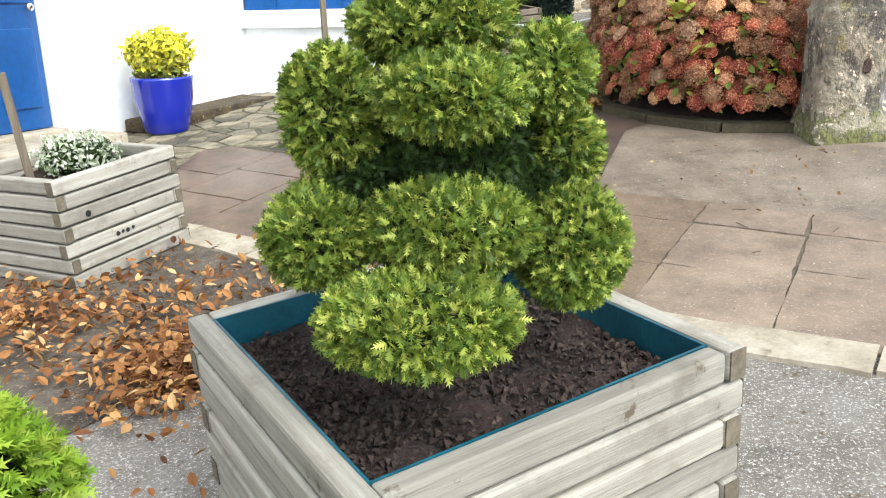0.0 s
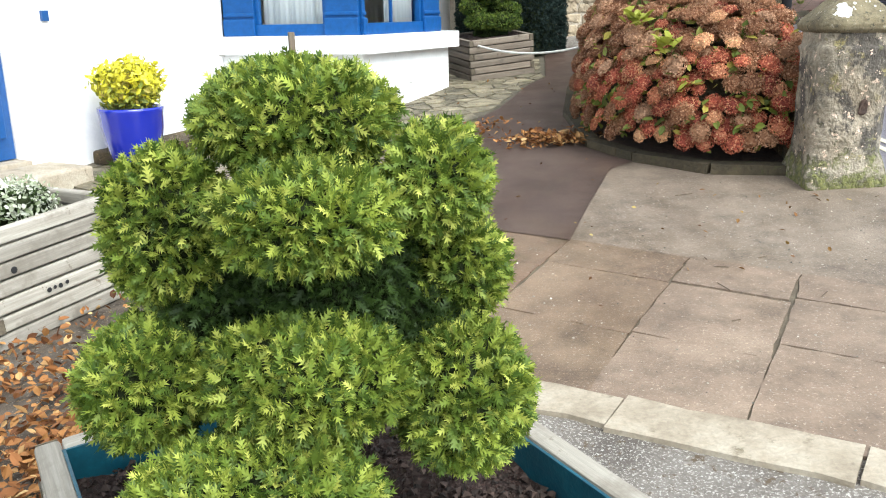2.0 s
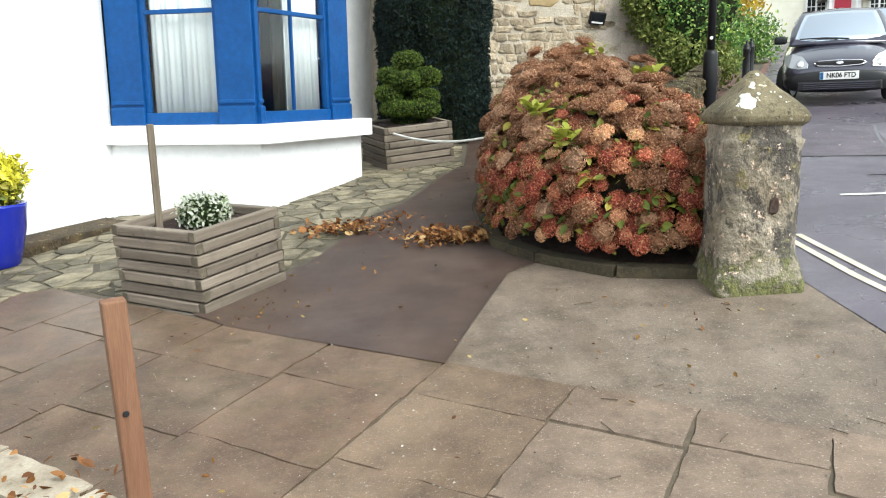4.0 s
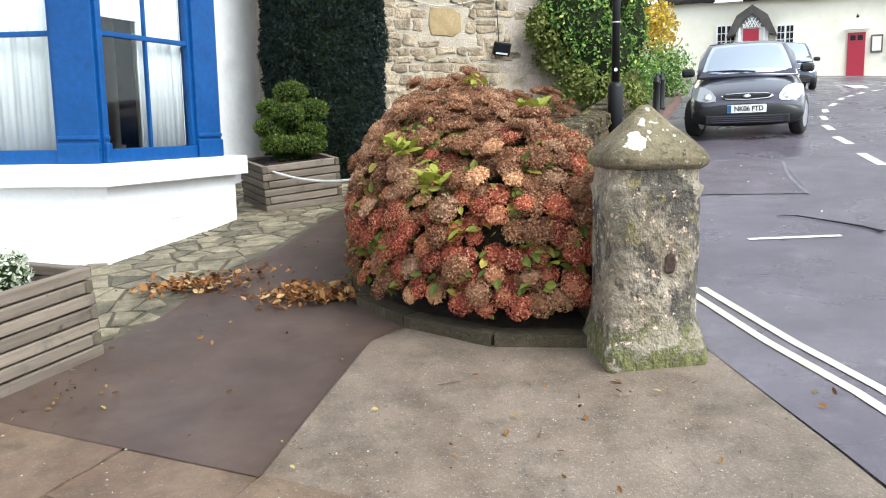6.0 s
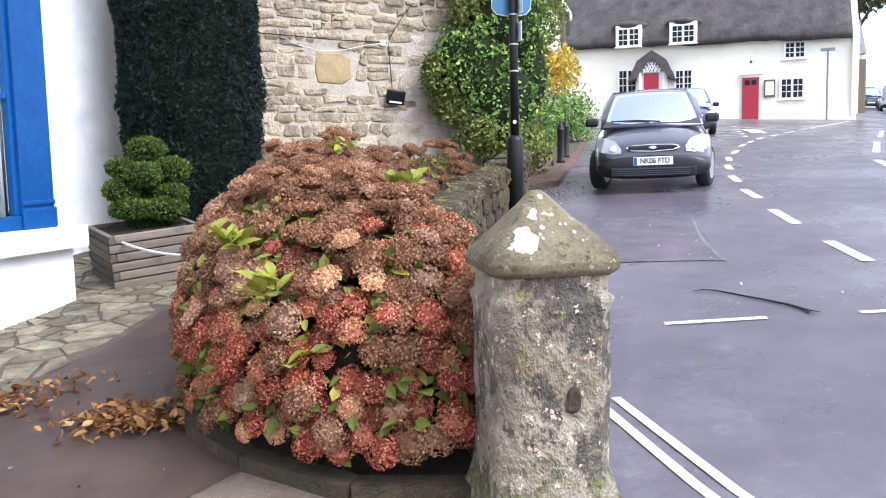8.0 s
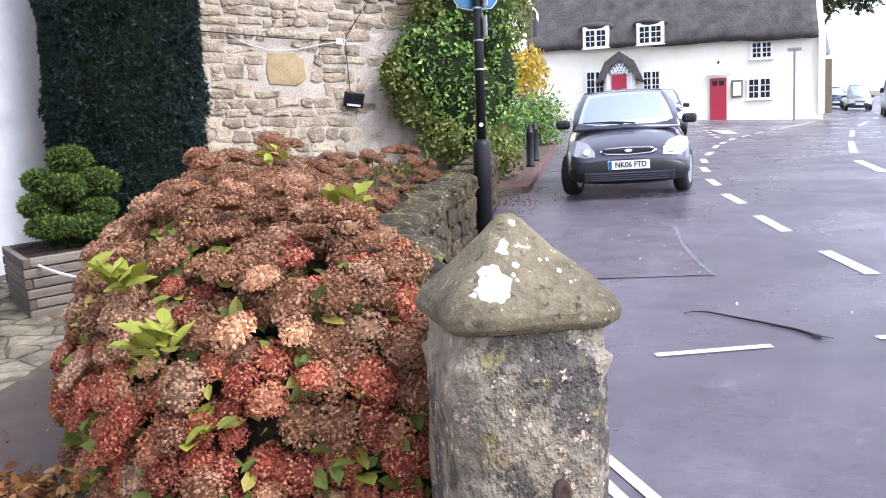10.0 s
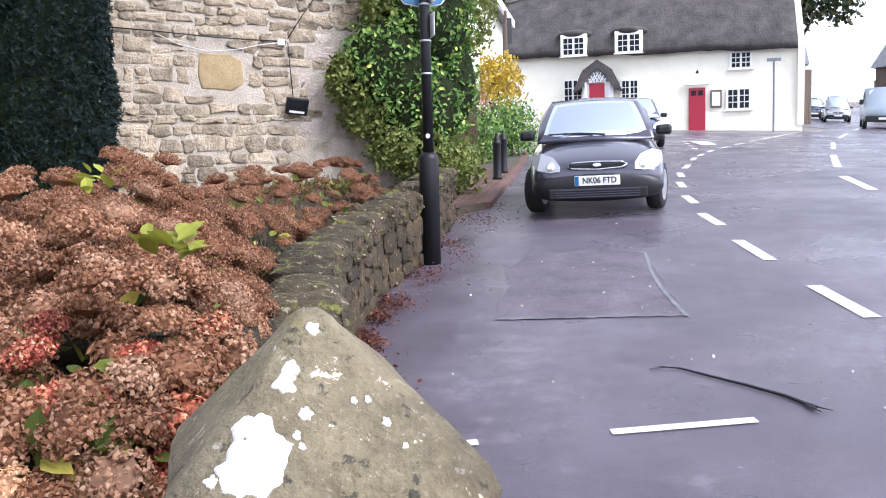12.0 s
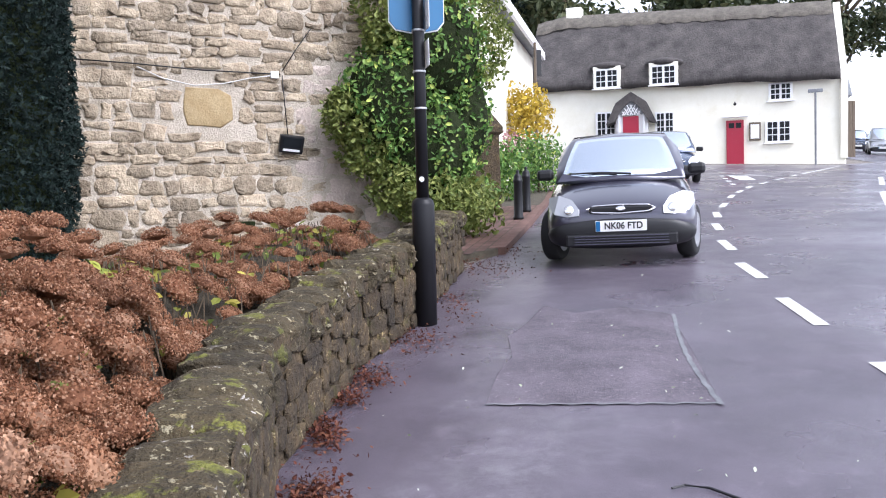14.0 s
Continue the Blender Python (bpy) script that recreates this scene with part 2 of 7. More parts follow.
M_WOOD2 = surface("brown_timber", [(0.25, (0.120, 0.092, 0.068)), (0.5, (0.208, 0.168, 0.132)), (0.75, (0.304, 0.256, 0.208))], 4, 0.8, 40, 0.5, 0.004, coords="object", stretch=(0.25, 6, 6), vary="object", amount=0.25, patches=[(5, 0.54, 0.70, (0.12, 0.10, 0.08)), (9, 0.64, 0.70, (0.07, 0.05, 0.035)), (14, 0.66, 0.72, (0.080, 0.056, 0.040))])
M_ENDGRAIN = surface("timber_end", [(0.3, (0.08, 0.065, 0.045)), (0.7, (0.17, 0.14, 0.10))], 30, 0.9, 90, 0.4, 0.003, vary="object", amount=0.2)
M_STAKE = surface("orange_timber_stake", [(0.3, (0.161, 0.071, 0.036)), (0.7, (0.260, 0.130, 0.073))], 5, 0.75, 50, 0.3, 0.003, stretch=(8, 8, 0.6))
M_STICK = surface("grey_stick", [(0.3, (0.09, 0.065, 0.045)), (0.7, (0.19, 0.15, 0.11))], 5, 0.8, 50, 0.3, 0.003, stretch=(8, 8, 0.6))
M_LINER = surface("teal_liner", [(0.3, (0.000, 0.048, 0.080)), (0.7, (0.008, 0.104, 0.152))], 12, 0.45, 60, 0.3, 0.006)
M_SOIL = surface("dark_soil", [(0.3, (0.017, 0.008, 0.007)), (0.55, (0.042, 0.020, 0.016)), (0.75, (0.079, 0.043, 0.032))], 18, 0.9, 120, 1.0, 0.02, patches=[(80, 0.66, 0.72, (0.185, 0.116, 0.094))])
M_WHITE = surface("white_masonry_paint", [(0.3, (0.763, 0.774, 0.795)), (0.7, (0.869, 0.869, 0.880))], 2.5, 0.8, 14, 0.45, 0.012, patches=[(1.6, 0.66, 0.78, (0.66, 0.67, 0.66)), (11, 0.66, 0.72, (0.60, 0.61, 0.62))], grainy=0.12)
M_BLUE = surface("blue_gloss_paint", [(0.3, (0.005, 0.059, 0.218)), (0.7, (0.008, 0.081, 0.277))], 3, 0.42, 20, 0.06, 0.004, patches=[(30, 0.74, 0.76, (0.240, 0.389, 0.420))], spec=0.22)
M_DOOR = surface("dark_blue_door_paint", [(0.3, (0.004, 0.052, 0.200)), (0.7, (0.007, 0.072, 0.252))], 3, 0.35, 20, 0.05, 0.004)
M_POT = plain("cobalt_glaze", (0.006, 0.016, 0.288), 0.14, 0, 0.5)
M_RUBBLE = surface("rubble_stone", [(0.25, (0.273, 0.213, 0.144)), (0.5, (0.457, 0.370, 0.261)), (0.75, (0.621, 0.518, 0.385))], 5, 0.88, 30, 1.0, 0.03, vary="object", amount=0.30, patches=[(9, 0.62, 0.72, (0.247, 0.213, 0.167))], extra=weathered(0.45, 0.25, (0.665, 0.624, 0.606), (0.550, 0.502, 0.446)))
M_OCHRE = surface("ochre_stone", [(0.3, (0.34, 0.24, 0.115)), (0.7, (0.47, 0.36, 0.20))], 6, 0.88, 45, 0.6, 0.012)
M_MORTAR = surface("lime_mortar", [(0.3, (0.419, 0.363, 0.283)), (0.7, (0.664, 0.585, 0.486))], 4, 0.9, 50, 0.9, 0.02, patches=[(7, 0.6, 0.7, (0.343, 0.294, 0.227))])
M_SMEAR = surface("smeared_lime_render", [(0.3, (0.485, 0.393, 0.335)), (0.7, (0.771, 0.659, 0.575))], 3, 0.9, 40, 0.8, 0.02, patches=[(6, 0.6, 0.7, (0.402, 0.321, 0.264))], vary="object", amount=0.15)
M_WALLST = surface("mossy_wall_stone", [(0.25, (0.027, 0.019, 0.010)), (0.5, (0.069, 0.046, 0.022)), (0.75, (0.127, 0.088, 0.040))], 7, 0.9, 30, 1.0, 0.035, vary="object", amount=0.4, patches=[(26, 0.63, 0.66, (0.302, 0.244, 0.134)), (36, 0.60, 0.66, (0.014, 0.011, 0.005)), (6, 0.57, 0.67, (0.050, 0.043, 0.007)), (14, 0.63, 0.66, (0.248, 0.188, 0.088))], extra=weathered(0.5, 0.35, (0.625, 0.506, 0.272), (0.312, 0.258, 0.139)))
M_CAPST = surface("mossy_cap_stone", [(0.25, (0.028, 0.022, 0.009)), (0.5, (0.059, 0.043, 0.019)), (0.75, (0.095, 0.069, 0.032))], 7, 0.9, 30, 1.0, 0.035, vary="object", amount=0.25, patches=[(24, 0.60, 0.63, (0.323, 0.285, 0.184)), (40, 0.62, 0.66, (0.011, 0.010, 0.007)), (5, 0.565, 0.62, (0.132, 0.133, 0.023)), (7, 0.635, 0.655, (0.370, 0.343, 0.308)), (11, 0.63, 0.655, (0.187, 0.150, 0.077))], extra=weathered(0.45, 0.5, (0.376, 0.321, 0.193), (0.262, 0.234, 0.147)))


def post_extra(nt, co, col):
    sx = nt.nodes.new("ShaderNodeSeparateXYZ")
    nt.links.new(co, sx.inputs[0])
    low = nt.nodes.new("ShaderNodeMapRange")
    low.inputs["From Min"].default_value, low.inputs["From Max"].default_value = 0.45, 0.85
    low.inputs["To Min"].default_value, low.inputs["To Max"].default_value = 0.20, -0.08
    nt.links.new(sx.outputs["Z"], low.inputs["Value"])
    add = nt.nodes.new("ShaderNodeMath")
    nt.links.new(low.outputs[0], add.inputs[0])
    nt.links.new(noise_tex(nt, co, 9, 6, 0.7), add.inputs[1])
    moss = ramp(nt, add.outputs[0], [(0.56, (0, 0, 0)), (0.68, (1, 1, 1))])
    return mix(nt, moss, col, ramp(nt, noise_tex(nt, co, 40, 3), [(0.3, (0.06, 0.065, 0.022)), (0.7, (0.17, 0.17, 0.06))]))


M_POST = surface("lichened_post_stone", [(0.3, (0.151, 0.134, 0.107)), (0.5, (0.321, 0.279, 0.215)), (0.72, (0.499, 0.436, 0.343))], 5, 0.9, 40, 1.0, 0.03, patches=[(4.5, 0.49, 0.55, (0.075, 0.066, 0.057)), (7, 0.60, 0.68, (0.242, 0.209, 0.093)), (17, 0.60, 0.63, (0.708, 0.542, 0.436))], extra=lambda nt, co, col: weathered(0.42, 0.45, (0.590, 0.522, 0.453), (0.590, 0.522, 0.453))(nt, co, post_extra(nt, co, col)), stretch=(0.792, 0.792, 0.611))
M_CAP = surface("lichened_cap_stone", [(0.3, (0.126, 0.102, 0.062)), (0.5, (0.189, 0.157, 0.095)), (0.72, (0.258, 0.221, 0.141))], 6, 0.9, 70, 0.8, 0.012, patches=[(26, 0.60, 0.64, (0.057, 0.052, 0.035)), (32, 0.63, 0.66, (0.369, 0.344, 0.281)), (5, 0.60, 0.70, (0.177, 0.157, 0.046)), (15, 0.645, 0.665, (0.553, 0.503, 0.381)), (10, 0.64, 0.72, (0.074, 0.065, 0.044))], extra=weathered(0.45, 0.3))
M_LICHEN = surface("white_lichen", [(0.3, (0.568, 0.562, 0.515)), (0.7, (0.731, 0.724, 0.678))], 20, 0.9, 90, 0.6, 0.006, patches=[(40, 0.60, 0.66, (0.30, 0.28, 0.22))])
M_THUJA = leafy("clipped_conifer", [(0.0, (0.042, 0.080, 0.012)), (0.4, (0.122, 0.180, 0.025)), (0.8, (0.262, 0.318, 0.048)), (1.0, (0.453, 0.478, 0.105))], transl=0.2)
# Darker copy of clipped_conifer: the far topiary's shade is in the colour
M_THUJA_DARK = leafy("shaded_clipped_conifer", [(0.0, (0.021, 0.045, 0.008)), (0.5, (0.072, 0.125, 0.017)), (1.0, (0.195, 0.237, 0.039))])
# Conifer green darkened: shade between the clumps is in the colour
M_THUJA_IN = leafy("shaded_inner_conifer", [(0.0, (0.018, 0.035, 0.010)), (1.0, (0.06, 0.105, 0.022))])
M_YEW = leafy("dark_yew", [(0.0, (0.006, 0.012, 0.011)), (0.6, (0.010, 0.023, 0.020)), (1.0, (0.023, 0.040, 0.032))], 0.8, transl=0.15)
# Shade deep in foliage and in a wall gap, as near-black green
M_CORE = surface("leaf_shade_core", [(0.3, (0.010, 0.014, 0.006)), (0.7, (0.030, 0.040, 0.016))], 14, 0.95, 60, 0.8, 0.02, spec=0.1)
M_BRIGHT = leafy("bright_shrub", [(0.0, (0.120, 0.216, 0.016)), (0.6, (0.224, 0.352, 0.028)), (1.0, (0.360, 0.448, 0.064))])
M_YELLOW = leafy("yellow_leaves", [(0.0, (0.460, 0.425, 0.023)), (0.6, (0.759, 0.690, 0.052)), (1.0, (0.900, 0.851, 0.161))])
M_CREAM = leafy("cream_leaves", [(0.0, (0.20, 0.26, 0.12)), (0.45, (0.52, 0.56, 0.42)), (1.0, (0.82, 0.83, 0.74))])
M_IVY = leafy("climber_leaves", [(0.0, (0.053, 0.117, 0.026)), (0.5, (0.125, 0.255, 0.055)), (0.9, (0.293, 0.424, 0.109)), (1.0, (0.629, 0.701, 0.164))])
M_IVYL = leafy("pale_climber_leaves", [(0.0, (0.091, 0.123, 0.027)), (0.6, (0.183, 0.222, 0.054)), (1.0, (0.295, 0.317, 0.088))])
M_GOLD = leafy("golden_leaves", [(0.0, (0.34, 0.24, 0.03)), (1.0, (0.68, 0.50, 0.07))])
M_BLOOM = leafy("red_hydrangea", [(0.0, (0.123, 0.025, 0.018)), (0.3, (0.358, 0.071, 0.047)), (0.6, (0.571, 0.164, 0.094)), (0.85, (0.717, 0.338, 0.177)), (1.0, (0.851, 0.627, 0.345))], 0.7, 0.2, "object")
M_BLOOMT = leafy("faded_hydrangea", [(0.0, (0.102, 0.038, 0.018)), (0.35, (0.250, 0.107, 0.052)), (0.7, (0.415, 0.218, 0.120)), (1.0, (0.613, 0.405, 0.272))], 0.7, 0.2, "object")
# Damp stone, darkened further: the shrub's shade is in the colour
M_EDGE = surface("shaded_damp_edging_stone", [(0.3, (0.032, 0.025, 0.013)), (0.7, (0.082, 0.062, 0.032))], 5, 0.85, 40, 0.8, 0.02, patches=[(9, 0.58, 0.68, (0.056, 0.058, 0.016)), (30, 0.66, 0.70, (0.173, 0.137, 0.089))], vary="object", amount=0.2)
M_HLEAF = leafy("hydrangea_leaf", [(0.0, (0.062, 0.090, 0.016)), (0.6, (0.176, 0.207, 0.036)), (1.0, (0.435, 0.360, 0.073))])
M_HLEAFY = leafy("yellowing_hydrangea_leaf", [(0.0, (0.179, 0.218, 0.029)), (0.6, (0.287, 0.303, 0.043)), (1.0, (0.372, 0.303, 0.068))])
M_STEM = surface("woody_stem", [(0.3, (0.06, 0.045, 0.03)), (0.7, (0.14, 0.10, 0.06))], 10, 0.85, 40, 0.3, 0.003)
M_FALLEN = leafy("fallen_leaf", [(0.0, (0.048, 0.020, 0.007)), (0.3, (0.152, 0.066, 0.019)), (0.6, (0.248, 0.133, 0.038)), (0.85, (0.336, 0.242, 0.068)), (1.0, (0.480, 0.390, 0.165))], 0.7, 0.1)
M_FALLENO = leafy("orange_fallen_leaf", [(0.0, (0.070, 0.026, 0.011)), (0.4, (0.230, 0.092, 0.030)), (0.8, (0.370, 0.180, 0.060)), (1.0, (0.520, 0.350, 0.160))], 0.7, 0.1)
M_FALLENR = leafy("red_fallen_leaf", [(0.0, (0.048, 0.012, 0.007)), (0.6, (0.115, 0.031, 0.017)), (1.0, (0.182, 0.077, 0.041))], 0.7, 0.1)
M_MARK = surface("road_paint", [(0.3, (0.55, 0.55, 0.53)), (0.7, (0.78, 0.78, 0.76))], 8, 0.7, 80, 0.3, 0.004, patches=[(22, 0.66, 0.72, (0.25, 0.25, 0.26))])
M_MARKY = surface("pale_yellow_road_paint", [(0.3, (0.570, 0.532, 0.399)), (0.7, (0.741, 0.703, 0.570))], 8, 0.7, 80, 0.3, 0.004, patches=[(22, 0.66, 0.72, (0.237, 0.237, 0.228))])
M_BLACK = plain("black_enamel", (0.008, 0.008, 0.010), 0.42, 0, 0.0, 0.3)
M_STEEL = plain("galvanised_steel", (0.5, 0.5, 0.5), 0.4, 1.0)
M_SIGN = plain("blue_sign", (0.025, 0.128, 0.264), 0.4)
M_SIGNW = plain("white_sign", (0.8, 0.8, 0.8), 0.4)
M_ROPE = surface("white_rope", [(0.3, (0.6, 0.59, 0.56)), (0.7, (0.8, 0.79, 0.76))], 40, 0.9, 90, 0.4, 0.003)
M_PANE = glass("window_glass", (0.95, 0.97, 0.97), 0.0)
M_CURTAIN = surface("net_curtain", [(0.3, (0.84, 0.86, 0.87)), (0.7, (0.92, 0.93, 0.93))], 5, 0.9, 60, 0.2, 0.004, stretch=(6, 6, 0.3))
# The room's lack of light is put into this brown-grey
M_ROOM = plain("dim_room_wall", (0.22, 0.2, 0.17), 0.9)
M_THATCH = surface("thatch", [(0.3, (0.043, 0.038, 0.038)), (0.5, (0.080, 0.072, 0.070)), (0.75, (0.129, 0.118, 0.108))], 1.6, 0.95, 14, 0.9, 0.06, stretch=(0.900, 0.900, 0.710))
M_RIDGE = surface("thatch_ridge", [(0.3, (0.104, 0.091, 0.078)), (0.7, (0.208, 0.189, 0.156))], 3, 0.95, 20, 0.9, 0.05)
M_CREAMW = surface("cream_limewash", [(0.3, (0.78, 0.75, 0.62)), (0.7, (0.88, 0.86, 0.76))], 0.8, 0.85, 12, 0.12, 0.012, grainy=0.06, patches=[(0.9, 0.60, 0.75, (0.74, 0.70, 0.56))])
M_RED = plain("red_door_paint", (0.336, 0.010, 0.035), 0.4)
M_FRAMEW = plain("white_frame_paint", (0.82, 0.82, 0.82), 0.5)
M_DARKW = plain("dark_window_glass", (0.015, 0.017, 0.02), 0.25, spec=0.15)
M_SLATE = surface("grey_slate", [(0.3, (0.16, 0.17, 0.18)), (0.7, (0.26, 0.27, 0.29))], 3, 0.6, 20, 0.3, 0.01)
M_CARP = plain("dark_blue_grey_car_paint", (0.046, 0.044, 0.072), 0.28, 0.42, 1.0, 0.8)
M_CARB = plain("black_plastic", (0.008, 0.008, 0.010), 0.45)
M_SILVER = plain("silver_car_paint", (0.45, 0.46, 0.48), 0.3, 0.6, 0.6)
M_NAVY = plain("navy_car_paint", (0.03, 0.05, 0.10), 0.25, 0.3, 0.8)
M_SCREEN = plain("windscreen_glass", (0.72, 0.80, 0.90), 0.05, 0.92)
M_LAMPG = plain("headlamp_glass", (0.50, 0.51, 0.54), 0.12, 0.35, 0.8)
M_TYRE = plain("tyre_rubber", (0.014, 0.014, 0.015), 0.8)
M_CHROME = plain("chrome", (0.7, 0.7, 0.72), 0.15, 1.0)
M_PLATE = plain("white_plate", (0.82, 0.82, 0.80), 0.4)
M_PLATEB = plain("blue_plate_band", (0.01, 0.12, 0.30), 0.4)
M_RUST = surface("rusted_iron", [(0.3, (0.034, 0.021, 0.017)), (0.7, (0.078, 0.045, 0.032))], 20, 0.85, 80, 0.5, 0.004)


# ---- mesh helpers ----
def link(name, me, mat, parent=None, label=""):
    ob = new(name, me)
    if mat and not me.materials:
        me.materials.append(mat)
    if parent:
        ob.parent = parent
    if label:
        ob["label"] = label
    return ob


def part(name, bm, material, parent=None, label="", smooth=False):
    me = bpy.data.meshes.new(name)
    if smooth:
        for f in bm.faces:
            f.smooth = True
    bm.normal_update()
    bm.to_mesh(me)
    bm.free()
    return link(name, me, material, parent, label)


def thing(name, m, label, category, group="", kind=""):
    ob = new(name)
    ob.matrix_world = m
    return tagged(ob, label, category, group, kind)


def raw(name, verts, faces, material, parent=None, label="", smooth=False):
    me = bpy.data.meshes.new(name)
    me.from_pydata([tuple(v) for v in verts], [], [tuple(f) for f in faces])
    if smooth:
        me.polygons.foreach_set("use_smooth", [True] * len(me.polygons))
    me.update()
    return link(name, me, material, parent, label)


def box_bm(sx, sy, sz, bevel=0.0, centre=(0, 0, 0), bm=None, turn=None):
    b = bmesh.new()
    bmesh.ops.create_cube(b, size=1)
    bmesh.ops.scale(b, vec=(sx, sy, sz), verts=b.verts)
    if bevel:
        bmesh.ops.bevel(b, geom=b.edges[:], offset=bevel, segments=2, affect="EDGES", profile=0.5)
    if turn:
        bmesh.ops.transform(b, matrix=turn, verts=b.verts)
    bmesh.ops.translate(b, vec=centre, verts=b.verts)
    if bm is None:
        return b
    me = bpy.data.meshes.new("tmp")
    b.to_mesh(me)
    b.free()
    bm.from_mesh(me)
    bpy.data.meshes.remove(me)
    return bm


def lathe(profile, n=24):
    """A turned body from (radius, height) pairs."""
    bm = bmesh.new()
    rings = [[bm.verts.new((r * math.cos(2 * math.pi * k / n), r * math.sin(2 * math.pi * k / n), z)) for k in range(n)] for r, z in profile]
    for a, b in zip(rings, rings[1:]):
        for k in range(n):
            bm.faces.new((a[k], a[(k + 1) % n], b[(k + 1) % n], b[k]))
    bm.faces.new(rings[0][::-1])
    bm.faces.new(rings[-1])
    return bm


def square_lathe(profile, chamfer=0.0):
    """A square body from (half side, height, chamfer) rows."""
    bm = bmesh.new()
    rings = []
    for h, z, c in profile:
        c = max(c, 0.002)
        pts = [(h, -h + c), (h, h - c), (h - c, h), (-h + c, h), (-h, h - c), (-h, -h + c), (-h + c, -h), (h - c, -h)]
        rings.append([bm.verts.new((x, y, z)) for x, y in pts])
    for a, b in zip(rings, rings[1:]):
        for k in range(8):
            bm.faces.new((a[k], a[(k + 1) % 8], b[(k + 1) % 8], b[k]))
    bm.faces.new(rings[0][::-1])
    bm.faces.new(rings[-1])
    return bm


def tube(points, radius, n=6, taper=1.0):
    bm = bmesh.new()
    pts = [Vector(p) for p in points]
    rings = []
    for i, p in enumerate(pts):
        d = (pts[min(i + 1, len(pts) - 1)] - pts[max(i - 1, 0)]).normalized()
        a = d.orthogonal().normalized()
        b = d.cross(a)
        r = radius * (1 + (taper - 1) * i / max(1, len(pts) - 1))
        rings.append([bm.verts.new(p + r * (math.cos(2 * math.pi * k / n) * a + math.sin(2 * math.pi * k / n) * b)) for k in range(n)])
    for a, b in zip(rings, rings[1:]):
        for k in range(n):
            bm.faces.new((a[k], a[(k + 1) % n], b[(k + 1) % n], b[k]))
    bm.faces.new(rings[0][::-1])
    bm.faces.new(rings[-1])
    return bm


def roughen(bm, amount, scale, seed=0.0):
    for v in bm.verts:
        v.co += Vector(noise.noise_vector(v.co * scale + Vector((seed, seed * 1.7, seed * 0.6)))) * amount


def scatter(template, faces, pos, z_axis, size, rng, tilt=0.35):
    """Copies of a small leaf shape: verts and faces of all of them, facing z_axis with some tilt."""
    t = np.array(template, float)
    n = len(pos)
    z = np.asarray(z_axis, float) + rng.normal(0, tilt, (n, 3))
    z /= np.linalg.norm(z, axis=1)[:, None]
    h = rng.normal(0, 1, (n, 3))
    x = np.cross(z, h)
    x /= np.linalg.norm(x, axis=1)[:, None]
    y = np.cross(z, x)
    s = np.asarray(size, float).reshape(-1, 1, 1) * np.ones((n, 1, 1))
    v = np.asarray(pos)[:, None] + s * (t[None, :, 0:1] * x[:, None] + t[None, :, 1:2] * y[:, None] + t[None, :, 2:3] * z[:, None])
    k = len(t)
    fs = [tuple(i * k + a for a in f) for i in range(n) for f in faces]
    return v.reshape(-1, 3), fs


# a flat spray with forked fingers, standing up from the surface
SPRAY = [(0, 0, 0), (-.17, 0, .40), (.17, 0, .40), (0, .10, .88), (.05, 0, .15), (.42, .04, .34), (.68, .16, .62), (.27, .07, .60), (-.05, 0, .15), (-.42, -.04, .32), (-.66, -.16, .60), (-.27, .02, .58)]
SPRAY_F = [(0, 2, 3, 1), (4, 5, 6, 7), (8, 11, 10, 9)]
# a serrated frond: an axis that bows over, with tapering fingers on both sides
FROND, FROND_F = [], []
for k in range(5):
    z, y = k * .2, .28 * (k * .2) ** 2
    FROND += [(-.035, y, z), (.035, y, z)]
for k in range(4):
    reach = .40 - .07 * k
    for sgn in (-1, 1):
        FROND.append((sgn * (reach + .03 * (k % 2)), .28 * (k * .2) ** 2 + .08, k * .2 + .30))
FROND.append((0, .36, 1.05))
for k in range(4):
    a = 2 * k
    FROND_F += [(a, a + 1, a + 3, a + 2), (a, a + 2, 10 + 2 * k), (a + 3, a + 1, 11 + 2 * k)]
FROND_F.append((8, 9, 18))
LEAF = [(0, 0, 0), (.28, .35, .06), (.25, .75, .05), (0, 1.1, -.06), (-.25, .75, .05), (-.28, .35, .06)]
LEAF_F = [(0, 1, 2, 3), (0, 3, 4, 5)]
FLORET = [(.55, .0, .20), (0, .5, -.04), (-.55, 0, .20), (0, -.5, -.04)]
FLORET_F = [(0, 1, 2, 3)]


def sphere_points(n, rng):
    p = rng.normal(0, 1, (n, 3))
    return p / np.linalg.norm(p, axis=1)[:, None]


